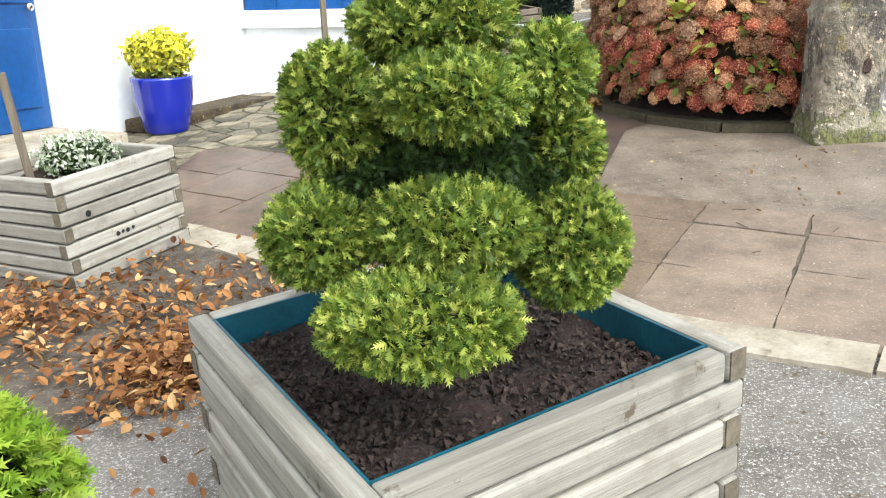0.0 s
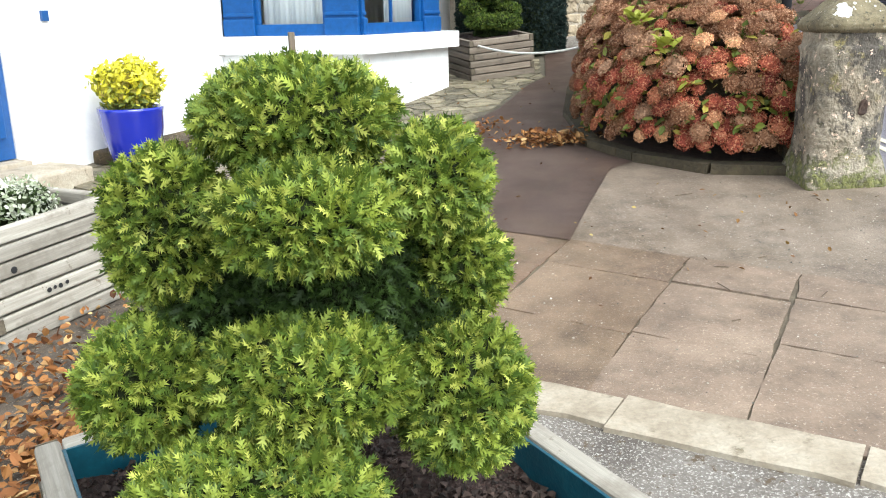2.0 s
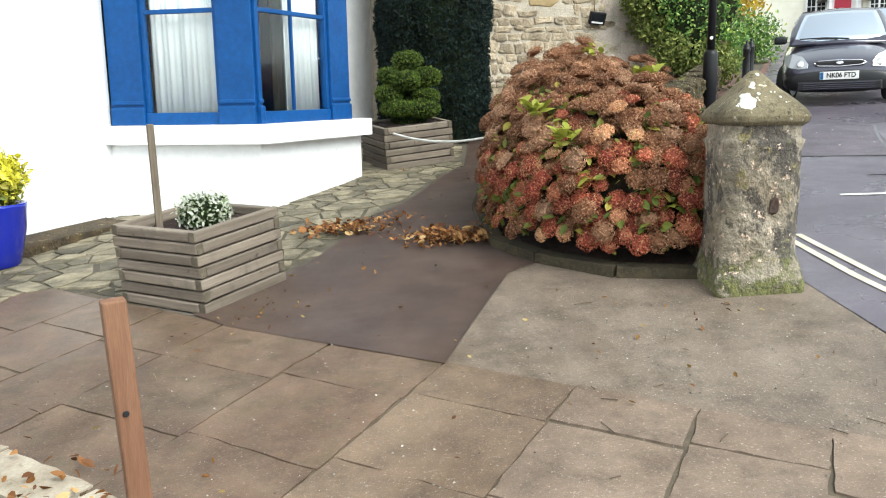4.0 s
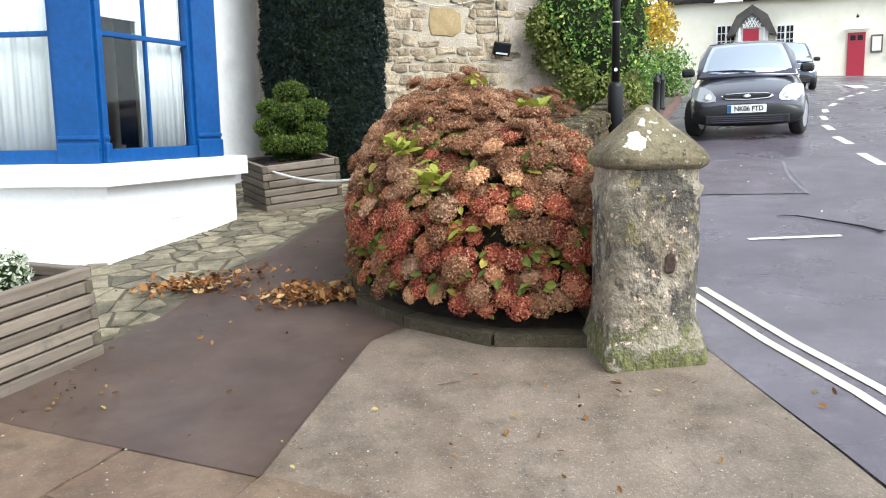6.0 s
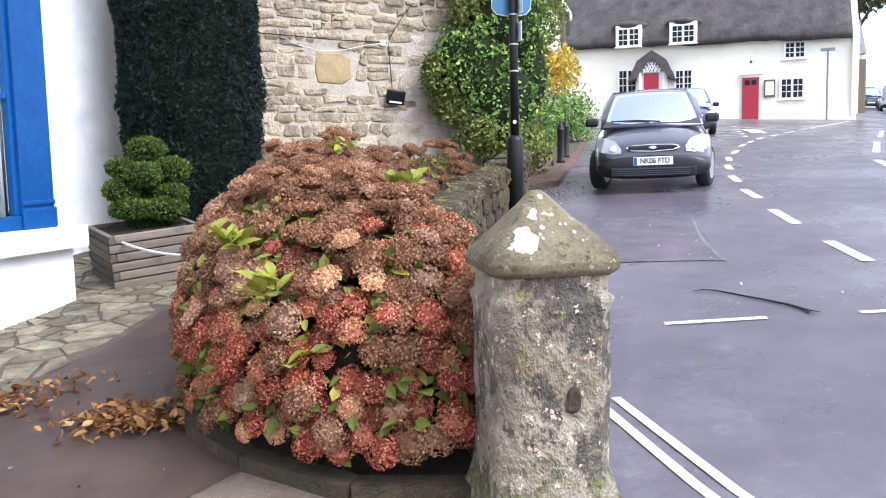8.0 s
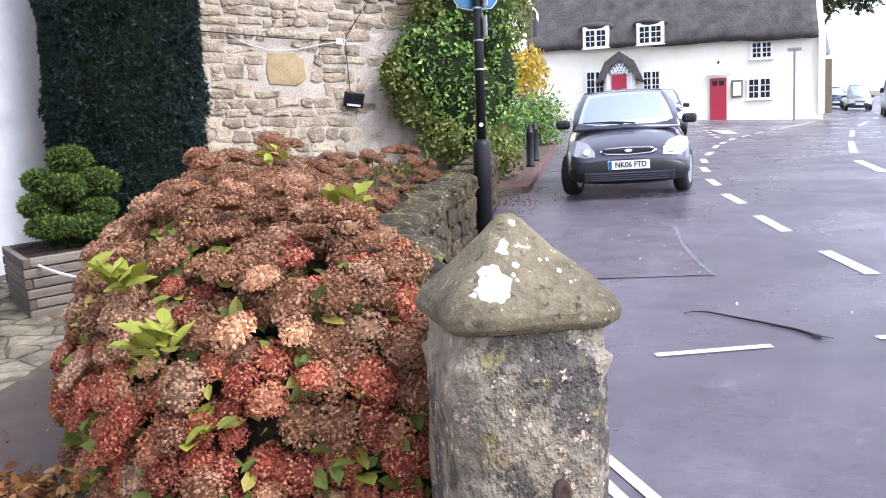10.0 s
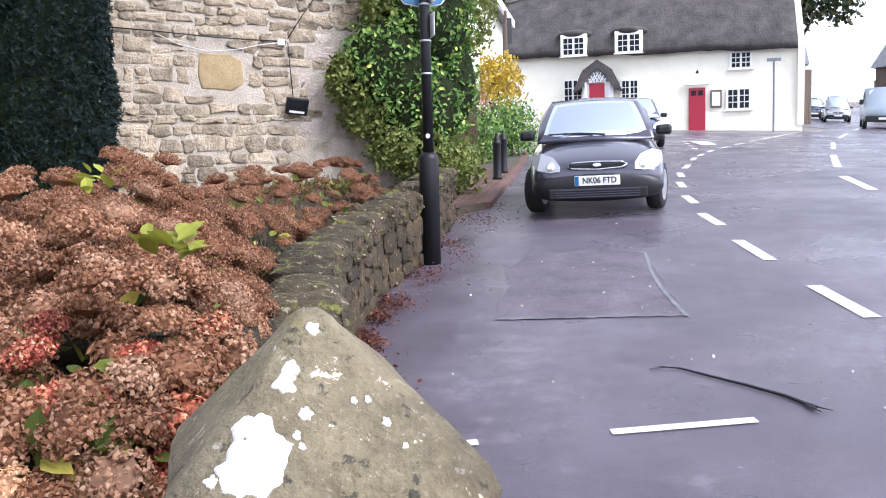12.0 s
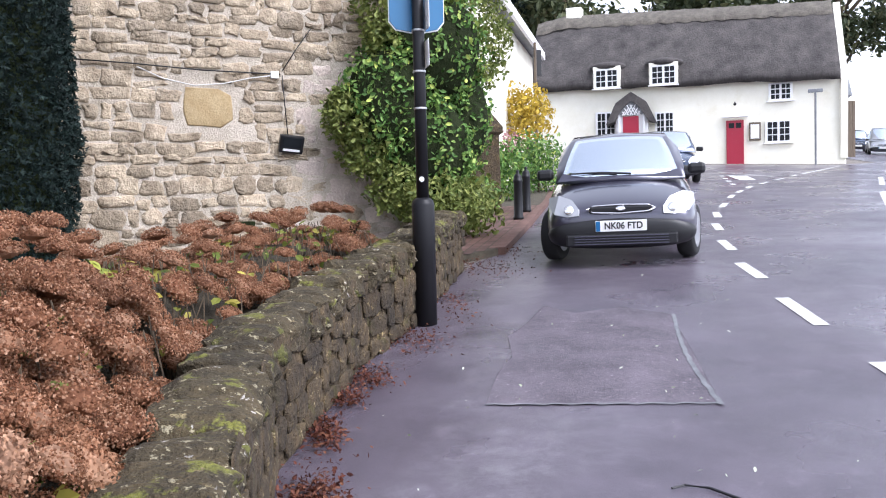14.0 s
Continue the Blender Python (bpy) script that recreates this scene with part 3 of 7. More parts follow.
def clump(name, centre, radii, count, size, material, parent, rng, lump=0.10, tilt=0.55, template=SPRAY, faces=SPRAY_F, core=True, thick=0.12):
    """A clipped ball of foliage: a dark core and many sprays on its uneven skin."""
    d = sphere_points(count, rng)
    c, r = np.array(centre), np.array(radii)
    bump = np.array([1 + lump * noise.noise(Vector(q) * 3.1 + Vector(centre) * 7) for q in d])
    depth = 1 - thick * rng.random(count) ** 1.5
    pos = c + d * r * (bump * depth)[:, None]
    nrm = d / r
    nrm /= np.linalg.norm(nrm, axis=1)[:, None]
    v, f = scatter(template, faces, pos, nrm, size * (0.7 + 0.6 * rng.random(count)), rng, tilt=tilt)
    ob = raw(name, v, f, material, parent)
    # Added solid ball, painted dark for the shade inside the foliage
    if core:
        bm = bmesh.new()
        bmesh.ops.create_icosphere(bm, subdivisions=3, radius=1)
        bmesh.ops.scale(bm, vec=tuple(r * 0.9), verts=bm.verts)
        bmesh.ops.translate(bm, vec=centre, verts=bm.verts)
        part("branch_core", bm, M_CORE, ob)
    return ob


def drape(name, poly, lift, material, parent=None, label="", step=0.5, thick=0.0):
    """A sheet over the ground with the outline poly, lying lift above it."""
    bm = bmesh.new()
    bm.faces.new([bm.verts.new((x, y, 0)) for x, y in poly])
    xs, ys = [p[0] for p in poly], [p[1] for p in poly]
    for axis, lo, hi in ((0, min(xs), max(xs)), (1, min(ys), max(ys))):
        k = math.floor(lo / step) + 1
        while k * step < hi:
            co, no = [0, 0, 0], [0, 0, 0]
            co[axis], no[axis] = k * step, 1
            bmesh.ops.bisect_plane(bm, geom=bm.verts[:] + bm.edges[:] + bm.faces[:], plane_co=co, plane_no=no)
            k += 1
    if thick:
        ext = bmesh.ops.extrude_face_region(bm, geom=bm.faces[:])
        low = set(v for v in ext["geom"] if isinstance(v, bmesh.types.BMVert))
    else:
        low = set()
    bmesh.ops.recalc_face_normals(bm, faces=bm.faces)
    for v in bm.verts:
        v.co.z = G(v.co.x, v.co.y) + lift - (thick if v in low else 0)
    bm.normal_update()
    if len(bm.faces) and not thick and bm.faces[0].normal.z < 0:
        bmesh.ops.reverse_faces(bm, faces=bm.faces)
    if thick:
        bmesh.ops.recalc_face_normals(bm, faces=bm.faces)
    return part(name, bm, material, parent, label)


def ribbon(points, width):
    """The outline of a strip along points."""
    left, right = [], []
    for i, p in enumerate(points):
        a, b = Vector(points[max(0, i - 1)]), Vector(points[min(len(points) - 1, i + 1)])
        n = (b - a).normalized()
        left.append((p[0] - n.y * width / 2, p[1] + n.x * width / 2))
        right.append((p[0] + n.y * width / 2, p[1] - n.x * width / 2))
    return left + right[::-1]


# ---- ground, road and paving ----
def spread(lo, hi, near_lo, near_hi, near, far):
    out, v = [], lo
    while v < hi:
        out.append(v)
        v += near if near_lo <= v < near_hi else (far if near_lo - 60 < v < near_hi + 60 else far * 12)
    return out + [hi]


gx, gy = spread(-1500, 1500, -8, 16, 0.5, 4), spread(-1500, 2500, -6, 24, 0.5, 4)
raw("ground", [(x, y, G(x, y)) for y in gy for x in gx],
    [(j * len(gx) + i, j * len(gx) + i + 1, (j + 1) * len(gx) + i + 1, (j + 1) * len(gx) + i) for j in range(len(gy) - 1) for i in range(len(gx) - 1)], M_GRIT, smooth=True)
tagged(bpy.data.objects["ground"], "gritty brown ground with leaf litter round the planters", "ground", kind="structure")

ROAD_EDGE = [(2.95, -12), (2.92, 0), (2.91, 4.55), (2.88, 5.6), (2.84, 7.0), (2.93, 9.05), (3.10, 9.62), (3.45, 10.65), (3.96, 11.5), (4.52, 12.85), (5.2, 14.4), (5.62, 14.9), (7.1, 18.4), (8.6, 21.95), (10.2, 26), (12.5, 33), (15.2, 44)]
road = drape("road", ROAD_EDGE + [(27.5, 38.3), (31, 40), (36, 50), (60, 80), (75, 70), (48, 44), (30, 26), (17, 12), (13, 0), (12, -12)], 0.012, M_ROAD)
tagged(road, "damp blue-grey asphalt road climbing the hill", "road", kind="structure")


def marking(name, poly, material, label, lift=0.017):
    return tagged(drape(name, poly, lift, material, step=0.8), label, "road marking", kind="structure")


for pts in ([(3.24, 6.62), (3.30, 5.6), (3.35, 5.0), (3.36, 2.0), (3.38, -10)], [(3.14, 6.55), (3.18, 5.7), (3.24, 5.0), (3.25, 2.0), (3.27, -10)]):
    marking("road_line", ribbon(pts, 0.05), M_MARKY, "pale yellow painted line along the kerb")
for x0, y0, x1, y1, w in ((3.08, 7.84, 3.43, 7.79, .06), (4.0, 7.68, 4.64, 7.57, .06), (5.22, 7.46, 5.85, 7.36, .06), (6.96, 11.25, 6.72, 10.42, .11), (7.52, 12.80, 7.26, 11.99, .11), (8.24, 14.40, 7.92, 13.6, .11), (6.46, 9.55, 6.22, 8.7, .11), (9.18, 16.2, 8.78, 15.36, .11), (10.1, 17.8, 9.68, 16.98, .11), (11.1, 19.2, 10.6, 18.5, .11), (12.2, 20.8, 11.7, 20.1, .11), (13.3, 22.3, 12.7, 21.5, .11), (14.6, 24.0, 13.9, 23.1, .11), (16.2, 25.8, 15.4, 24.9, .11), (18.0, 27.8, 17.0, 26.7, .11), (19.9, 29.9, 18.9, 28.8, .12)):
    marking("road_dash", ribbon([(x0, y0), (x1, y1)], w), M_MARK, "worn white dash painted on the asphalt")
marking("road_line", ribbon([(20.3, 30.3), (23.5, 33.6), (26.8, 37.0)], 0.12), M_MARK, "white edge line curving past the cottage")
marking("road_line", ribbon([(19.0, 29.4), (17.5, 30.6), (14.6, 31.4)], 0.12), M_MARK, "white give-way line across the side lane")
for x0, y0, x1, y1 in ((11.16, 15.0, 10.23, 13.33), (15.5, 20.6, 12.3, 16.5), (20.8, 27.2, 17.6, 23.2), (23.6, 30.4, 27.6, 34.8), (30.8, 38.2, 35.5, 43.2)):
    marking("road_dash", ribbon([(x0, y0), (x1, y1)], 0.13), M_MARK, "worn white dash painted on the asphalt")
marking("road_line", ribbon([(18.9, 33.2), (18.6, 30.5), (18.35, 28.75)], 0.12), M_MARK, "white line across the mouth of the side lane")
for k in range(4):
    marking("road_dash", ribbon([(17.4 - k * 0.85, 30.3 - k * 1.65), (17.1 - k * 0.85, 29.7 - k * 1.65)], 0.14), M_MARK, "short white mark at the side lane")
marking("road_mark", [(17.65, 30.4), (17.9, 29.6), (16.6, 27.0), (16.2, 27.2)], M_MARK, "worn white triangle at the side lane")
tagged(drape("road_patch", [(4.1, 9.66), (5.27, 9.24), (5.62, 10.2), (5.94, 11.13), (5.7, 11.5), (5.3, 11.45), (5.15, 11.8), (4.85, 11.3), (4.62, 11.0), (4.5, 10.5), (4.32, 10.2)], 0.018, M_PATCH, step=0.6), "coarser patch of repaired asphalt", "road patch", kind="structure")
tagged(drape("patch_seam", ribbon([(5.25 + 0.7 * k / 22 - 0.05 * math.sin(k / 22 * 3.14) + 0.006 * math.sin(k * 2.7), 9.2 + 1.9 * k / 22) for k in range(23)], 0.030), 0.021, M_SCUFF, step=0.6), "pale scuffed seam beside the asphalt patch", "road seam", kind="structure")
tagged(drape("patch_seam", ribbon([(4.1 + 1.17 * k / 20, 9.66 - 0.44 * k / 20 + 0.010 * math.sin(k * 2.3)) for k in range(21)], 0.016), 0.021, M_SCUFF, step=0.6), "pale scuffed seam beside the asphalt patch", "road seam", kind="structure")

# brown mould round the near planters
tagged(drape("leaf_mould", [(-1.5 + 1.05 * (1 + 0.3 * noise.noise(Vector((math.cos(k * 0.0524) * 2.5, math.sin(k * 0.0524) * 2.5, 7)))) * math.cos(k * 0.0524), 3.4 + 1.1 * (1 + 0.3 * noise.noise(Vector((math.cos(k * 0.0524) * 2.5, math.sin(k * 0.0524) * 2.5, 2)))) * math.sin(k * 0.0524)) for k in range(120)], 0.006, surface("leaf_mould", [(0.3, (0.045, 0.033, 0.024)), (0.5, (0.10, 0.078, 0.060)), (0.7, (0.155, 0.13, 0.108))], 4, 0.9, 60, 0.9, 0.012, patches=[(45, 0.6, 0.66, (0.25, 0.17, 0.08))], extra=weathered(0.5, 0.7))), "brown leaf mould and grit beside the planters", "ground", kind="structure")

# path and apron
U, V = Vector((0.835, -0.55)), Vector((0.4337, 0.9011))
PATH_POLY = [(-0.34, 5.495), (0.862, 4.735), (1.02, 5.35), (1.26, 6.19), (1.55, 6.45), (1.30, 6.85), (1.18, 8.0), (1.3, 9.2), (1.6, 10.6), (1.9, 12.6), (1.2, 12.6), (1.08, 10.3), (0.87, 9.9), (0.52, 8.6), (0.3, 8.1), (-0.02, 6.9), (-0.3, 6.2), (-0.6, 5.75)]
tagged(drape("asphalt_path", PATH_POLY, 0.016, M_PATH, step=0.6), "dark brown damp asphalt path", "path", kind="structure")
APRON = [(0.86, 4.74), (1.40, 4.384), (1.98, 4.002), (2.29, 3.798), (2.89, 3.409), (2.90, 4.55), (2.88, 5.6), (2.75, 6.0), (2.0, 6.1), (1.5, 6.5), (1.26, 6.19), (1.02, 5.35)]
tagged(drape("concrete_apron", APRON, 0.010, M_APRON, step=0.6), "grey-brown exposed aggregate concrete before the gatepost", "paving", kind="structure")

# flags in rows between the kerb and the path
paving = thing("flagstone_paving", Matrix.Identity(4), "worn pinkish and grey stone flags with dark joints", "paving", kind="structure")
drape("joint_bed", [(-2.6, 5.2), (-1.4, 4.43), (0.07, 3.42), (0.85, 3.01), (1.5, 2.65), (2.9, 1.9), (2.9, 3.6), (1.99, 4.1), (0.87, 4.75), (-0.32, 5.5), (-0.6, 5.75), (-1.5, 6.4)], 0.004, M_FLAGJ, paving)
rs = random.Random(5)


ORG = Vector((0.87, 4.76))
# columns of flags: from u, to u, the joints across
COLUMNS = ((-3.30, -2.62, (0, -.62, -1.1, -1.58)), (-2.62, -2.0, (0, -.45, -.98, -1.58)), (-2.0, -1.46, (0, -.50, -1.22, -1.58)), (-1.46, -0.69, (0, -.50, -1.12, -1.58)), (-0.69, 0.0, (0, -.42, -1.06, -1.56)), (0.0, 0.65, (0, -.37, -.97, -1.52)), (0.65, 1.18, (0, -.35, -.93, -1.48)), (1.18, 1.65, (0, -.30, -.78, -1.45)), (1.65, 2.25, (0, -.45, -1.42)), (2.25, 2.85, (0, -.7, -1.40)))
for u0, u1, cross in COLUMNS:
    for v1, v0 in zip(cross, cross[1:]):
        g = rs.uniform(.0025, .006)
        quad = [(u0 + g, v0 + g), (u1 - g, v0 + g), (u1 - g, v1 - g), (u0 + g, v1 - g)]
        quad = [(a + rs.uniform(-.012, .012), b + rs.uniform(-.012, .012)) for a, b in quad]
        worn = [(a[0] + (b[0] - a[0]) * k / 8 + rs.uniform(-.006, .006), a[1] + (b[1] - a[1]) * k / 8 + rs.uniform(-.006, .006)) for a, b in zip(quad, quad[1:] + quad[:1]) for k in range(8)]
        pts = [ORG + U * a + V * b for a, b in worn]
        if all(p.x < 2.92 for p in pts):
            drape("flagstone", [tuple(p) for p in pts], 0.0105 + rs.uniform(0, .003), M_SLAB if u0 < -0.1 else M_SLABM if u0 < 0.6 else M_SLABG, paving, step=1.0, thick=0.02)
kerb = thing("kerb_strip", Matrix.Identity(4), "row of pale worn stone edging blocks set in the ground", "kerb", kind="structure")
KL = [(-2.6, 5.18), (-1.4, 4.38), (0.07, 3.34), (0.85, 2.93), (1.5, 2.58), (2.9, 1.85)]
for (ax_, ay_), (bx_, by_) in zip(KL, KL[1:]):
    a, b = Vector((ax_, ay_)), Vector((bx_, by_))
    n = max(1, round((b - a).length / 0.7))
    for k in range(n):
        p, q = a.lerp(b, k / n + 0.006), a.lerp(b, (k + 1) / n - 0.006)
        edge = ribbon([tuple(p.lerp(q, h / 7)) for h in range(8)], 0.2 + rs.uniform(-.02, .02))
        edge = [(ex + rs.uniform(-.010, .010), ey + rs.uniform(-.012, .012)) for ex, ey in edge]
        drape("kerb_stone", edge, 0.018, M_KERB, kerb, step=0.8, thick=0.04)

# crazy paving beside the house
HOUSE = pose(-2.2, 8.8, 0, 0, 0, math.degrees(math.atan2(0.9011, 0.4337)))
crazy = thing("crazy_paving", Matrix.Identity(4), "mossy irregular stone crazy paving along the house", "paving", kind="structure")
drape("joint_bed", [(-3.4, 5.75), (-2.6, 5.2), (-1.5, 6.4), (-0.6, 5.8), (-0.3, 6.2), (-0.02, 6.9), (0.3, 8.1), (0.52, 8.6), (0.87, 9.9), (1.08, 10.3), (1.2, 12.4), (-0.6, 12.4), (-2.4, 8.8), (-3.7, 6.2)], 0.006, M_JOINT, crazy)
CRAZY_IN = [Vector(p) for p in ((-3.4, 5.85), (-2.6, 5.28), (-1.5, 6.45), (-0.65, 5.9), (-0.35, 6.2), (-0.06, 6.9), (0.26, 8.1), (0.48, 8.6), (0.83, 9.9), (1.04, 10.3), (1.1, 12.0), (-0.3, 12.2), (-2.3, 8.8), (-3.6, 6.3))]


def inside(p, poly):
    hit = False
    for a, b in zip(poly, poly[1:] + poly[:1]):
        if (a[1] > p[1]) != (b[1] > p[1]) and p[0] < (b[0] - a[0]) * (p[1] - a[1]) / (b[1] - a[1]) + a[0]:
            hit = not hit
    return hit


def cells(poly, spacing, rng, gap, drop=0.0):
    """Irregular cells over a polygon: each seed's half-plane cell, shrunk by the joint."""
    xs, ys = [p[0] for p in poly], [p[1] for p in poly]
    seeds = []
    y = min(ys)
    row = 0
    while y < max(ys):
        x = min(xs) + (spacing / 2 if row % 2 else 0)
        while x < max(xs):
            p = (x + rng.uniform(-.46, .46) * spacing, y + rng.uniform(-.46, .46) * spacing)
            if inside(p, poly) and rng.random() >= drop:
                seeds.append(p)
            x += spacing
        y += spacing * 0.8
        row += 1
    for p in seeds:
        reach = spacing * (1.0 if not drop else 1.5)
        cell = [(p[0] + dx * reach, p[1] + dy * reach) for dx, dy in ((-1, -1), (1, -1), (1, 1), (-1, 1))]
        for q in seeds:
            d = math.hypot(q[0] - p[0], q[1] - p[1])
            if q is p or d > 3.4 * spacing:
                continue
            nx, ny = (q[0] - p[0]) / d, (q[1] - p[1]) / d
            lim = d / 2 - gap
            out = []
            for a, b in zip(cell, cell[1:] + cell[:1]):
                da, db = (a[0] - p[0]) * nx + (a[1] - p[1]) * ny - lim, (b[0] - p[0]) * nx + (b[1] - p[1]) * ny - lim
                if da <= 0:
                    out.append(a)
                if (da < 0) != (db < 0):
                    t = da / (da - db)
                    out.append((a[0] + (b[0] - a[0]) * t, a[1] + (b[1] - a[1]) * t))
            cell = out
            if len(cell) < 3:
                break
        if len(cell) >= 3:
            yield p, cell


CRAZY_BED = [tuple(p) for p in CRAZY_IN]
for p, cell in cells(CRAZY_IN, 0.195, random.Random(3), 0.014, 0.33):
    for _ in range(7):
        cell = [c if inside(c, CRAZY_BED) else (p[0] + (c[0] - p[0]) * .75, p[1] + (c[1] - p[1]) * .75) for c in cell]
    cell = [(c[0] + rs.uniform(-.012, .012), c[1] + rs.uniform(-.012, .012)) for c in cell]
    drape("paving_stone", cell, 0.012 + rs.uniform(0, .008), M_CRAZY, crazy, step=2.0, thick=0.02)

# brick pavement by the bollards
pave = thing("brick_pavement", Matrix.Identity(4), "reddish-brown brick pavement with a kerb", "pavement", kind="structure")
BP = [(5.0, 14.5), (5.62, 14.9), (7.1, 18.4), (8.6, 21.95), (10.2, 26), (9.0, 27), (6.8, 22.0), (5.2, 17.5), (4.3, 15.2)]
drape("pavement_bed", BP, 0.09, M_JOINT, pave, step=1.0, thick=0.1)
drape("pavement_edge", ribbon([(5.66, 14.92), (7.12, 18.4), (8.62, 21.95), (10.2, 26)], 0.12), 0.10, M_BRICKP, pave, step=1.0, thick=0.1)
for k in range(300):
    j, i = divmod(k, 10)
    p = Vector((5.1, 14.75)) + Vector((0.394, 0.919)) * (j * 0.235) + Vector((0.919, -0.394)) * ((i - 7.6) * 0.12 + 0.55)
    if inside(p, BP):
        d1, d2 = Vector((0.394, 0.919)) * 0.108, Vector((0.919, -0.394)) * 0.052
        drape("paving_brick", [tuple(p - d1 - d2), tuple(p - d1 + d2), tuple(p + d1 + d2), tuple(p + d1 - d2)], 0.098, M_BRICKP, pave, step=2.0)

# ---- the white house ----
house = thing("white_house", HOUSE, "white-painted rough stone house with a blue canted bay window", "house")
GH = 0.25


def hbox(name, x0, x1, y0, y1, z0, z1, material, parent=None, label="", bevel=0.0):
    return part(name, box_bm(x1 - x0, y1 - y0, z1 - z0, bevel, ((x0 + x1) / 2, (y0 + y1) / 2, (z0 + z1) / 2)), material, parent or house, label)


def rough_wall(name, x0, x1, y0, y1, z0, z1, parent, material):
    """A wall with an uneven rendered face."""
    nx, nz = max(2, int((x1 - x0) / 0.09)), max(2, int((z1 - z0) / 0.09))
    vs, fs = [], []
    for j in range(nz + 1):
        for i in range(nx + 1):
            x, z = x0 + (x1 - x0) * i / nx, z0 + (z1 - z0) * j / nz
            e = 0 if i in (0, nx) else 1
            course = 0.022 * max(0, noise.noise(Vector((x * 2.2, z * 5.5, 3.3)))) + 0.016 * noise.noise(Vector((x * 6, z * 9, 1.1)))
            vs.append((x, y0 - e * course, z))
    for j in range(nz):
        for i in range(nx):
            k = j * (nx + 1) + i
            fs.append((k, k + 1, k + nx + 2, k + nx + 1))
    b = len(vs)
    vs += [(x0, y1, z0), (x1, y1, z0), (x1, y1, z1), (x0, y1, z1)]
    fs.append((b + 1, b, b + 3, b + 2))
    fs.append(tuple([b] + [j * (nx + 1) for j in range(nz + 1)] + [b + 3]))
    fs.append(tuple([b + 2] + [j * (nx + 1) + nx for j in range(nz, -1, -1)] + [b + 1]))
    fs.append(tuple([b + 3] + [nz * (nx + 1) + i for i in range(nx + 1)] + [b + 2]))
    return raw(name, vs, fs, material, parent, smooth=True)


rough_wall("wall", -9.0, -3.20, 0.0, 0.45, -0.6, 5.4, house, M_WHITE)
rough_wall("wall", -3.20, -2.24, 0.0, 0.45, 2.50, 5.4, house, M_WHITE)
rough_wall("wall", -2.24, 0.02, 0.0, 0.45, -0.2, 5.4, house, M_WHITE)
rough_wall("wall", 0.02, 2.45, 0.0, 0.45, 3.5, 5.4, house, M_WHITE)
rough_wall("wall", 2.45, 4.75, 0.0, 0.45, 0.2, 5.4, house, M_WHITE)
hbox("wall", 4.30, 4.75, 0.45, 7.0, 0.2, 5.4, M_WHITE)
hbox("wall", -9.0, -8.6, 0.45, 7.0, -1.2, 5.4, M_WHITE)
hbox("wall", -9.0, 4.75, 6.6, 7.0, -0.6, 5.4, M_WHITE)
hbox("step", -3.38, -2.08, -0.5, 0.0, 0.0, 0.43, M_KERB, None, "worn stone doorstep", 0.02)
hbox("step", -3.20, -2.24, 0.0, 0.2, 0.0, 0.46, M_KERB, None, "worn stone doorstep", 0.01)
door = hbox("door", -3.17, -2.27, 0.16, 0.21, 0.47, 2.48, M_DOOR, None, "dark blue panelled wooden front door")
for px, pz, pw, ph in ((-2.94, 0.95, .34, .62), (-2.50, 0.95, .34, .62), (-2.94, 1.9, .34, .9), (-2.50, 1.9, .34, .9)):
    part("door_panel", box_bm(pw, 0.02, ph, 0.008, (px, 0.15, pz)), M_DOOR, door)
part("door_knob", lathe([(.012, 0), (.012, .03), (.03, .045), (.03, .06), (.012, .07)], 14), M_CHROME, door, "round steel door knob").matrix_local = pose(-2.35, 0.16, 1.42, 90, 0, 0)
hbox("drainpipe", -1.50, -1.47, -0.045, -0.015, 0.3, 5.3, M_WHITE, None, "thin white-painted pipe")
hbox("wall_shelf", -2.0, -1.94, -0.03, -0.004, 1.52, 1.60, M_DOOR, None, "small dark plate on the wall")

# bay: plan corners in the house's own frame (x along the wall, -y outwards)
B0, B1, B2, B3 = (0.0, 0.0), (0.38, -1.413), (2.07, -1.413), (2.45, 0.0)


def along(p, q, t, off=0.0):
    d = Vector((q[0] - p[0], q[1] - p[1]))
    n = Vector((d.y, -d.x)).normalized()
    v = Vector(p) + d * t + n * off
    return (v.x, v.y)


def run(name, p, q, t0, t1, off0, off1, z0, z1, material, parent, label="", bevel=0.006):
    """A bar along a side of the bay, from t0 to t1 metres along it and off0 to off1 outwards."""
    L = math.hypot(q[0] - p[0], q[1] - p[1])
    a = math.degrees(math.atan2(q[1] - p[1], q[0] - p[0]))
    c = along(p, q, (t0 + t1) / 2 / L, (off0 + off1) / 2)
    bm = box_bm(t1 - t0, off1 - off0, z1 - z0, bevel, (0, 0, 0))
    bmesh.ops.transform(bm, matrix=pose(c[0], c[1], (z0 + z1) / 2, 0, 0, a), verts=bm.verts)
    return part(name, bm, material, parent, label)


def prism(name, pts, z0, z1, material, parent, label=""):
    bm = bmesh.new()
    f = bm.faces.new([bm.verts.new((x, y, z0)) for x, y in pts])
    e = bmesh.ops.extrude_face_region(bm, geom=[f])
    bmesh.ops.translate(bm, vec=(0, 0, z1 - z0), verts=[v for v in e["geom"] if isinstance(v, bmesh.types.BMVert)])
    bmesh.ops.recalc_face_normals(bm, faces=bm.faces)
    return part(name, bm, material, parent, label)


def grown(off):
    return [(B0[0] - off * 0.8, 0.0), (B1[0] - off * 0.75, B1[1] - off), (B2[0] + off * 0.75, B2[1] - off), (B3[0] + off * 0.8, 0.0)]


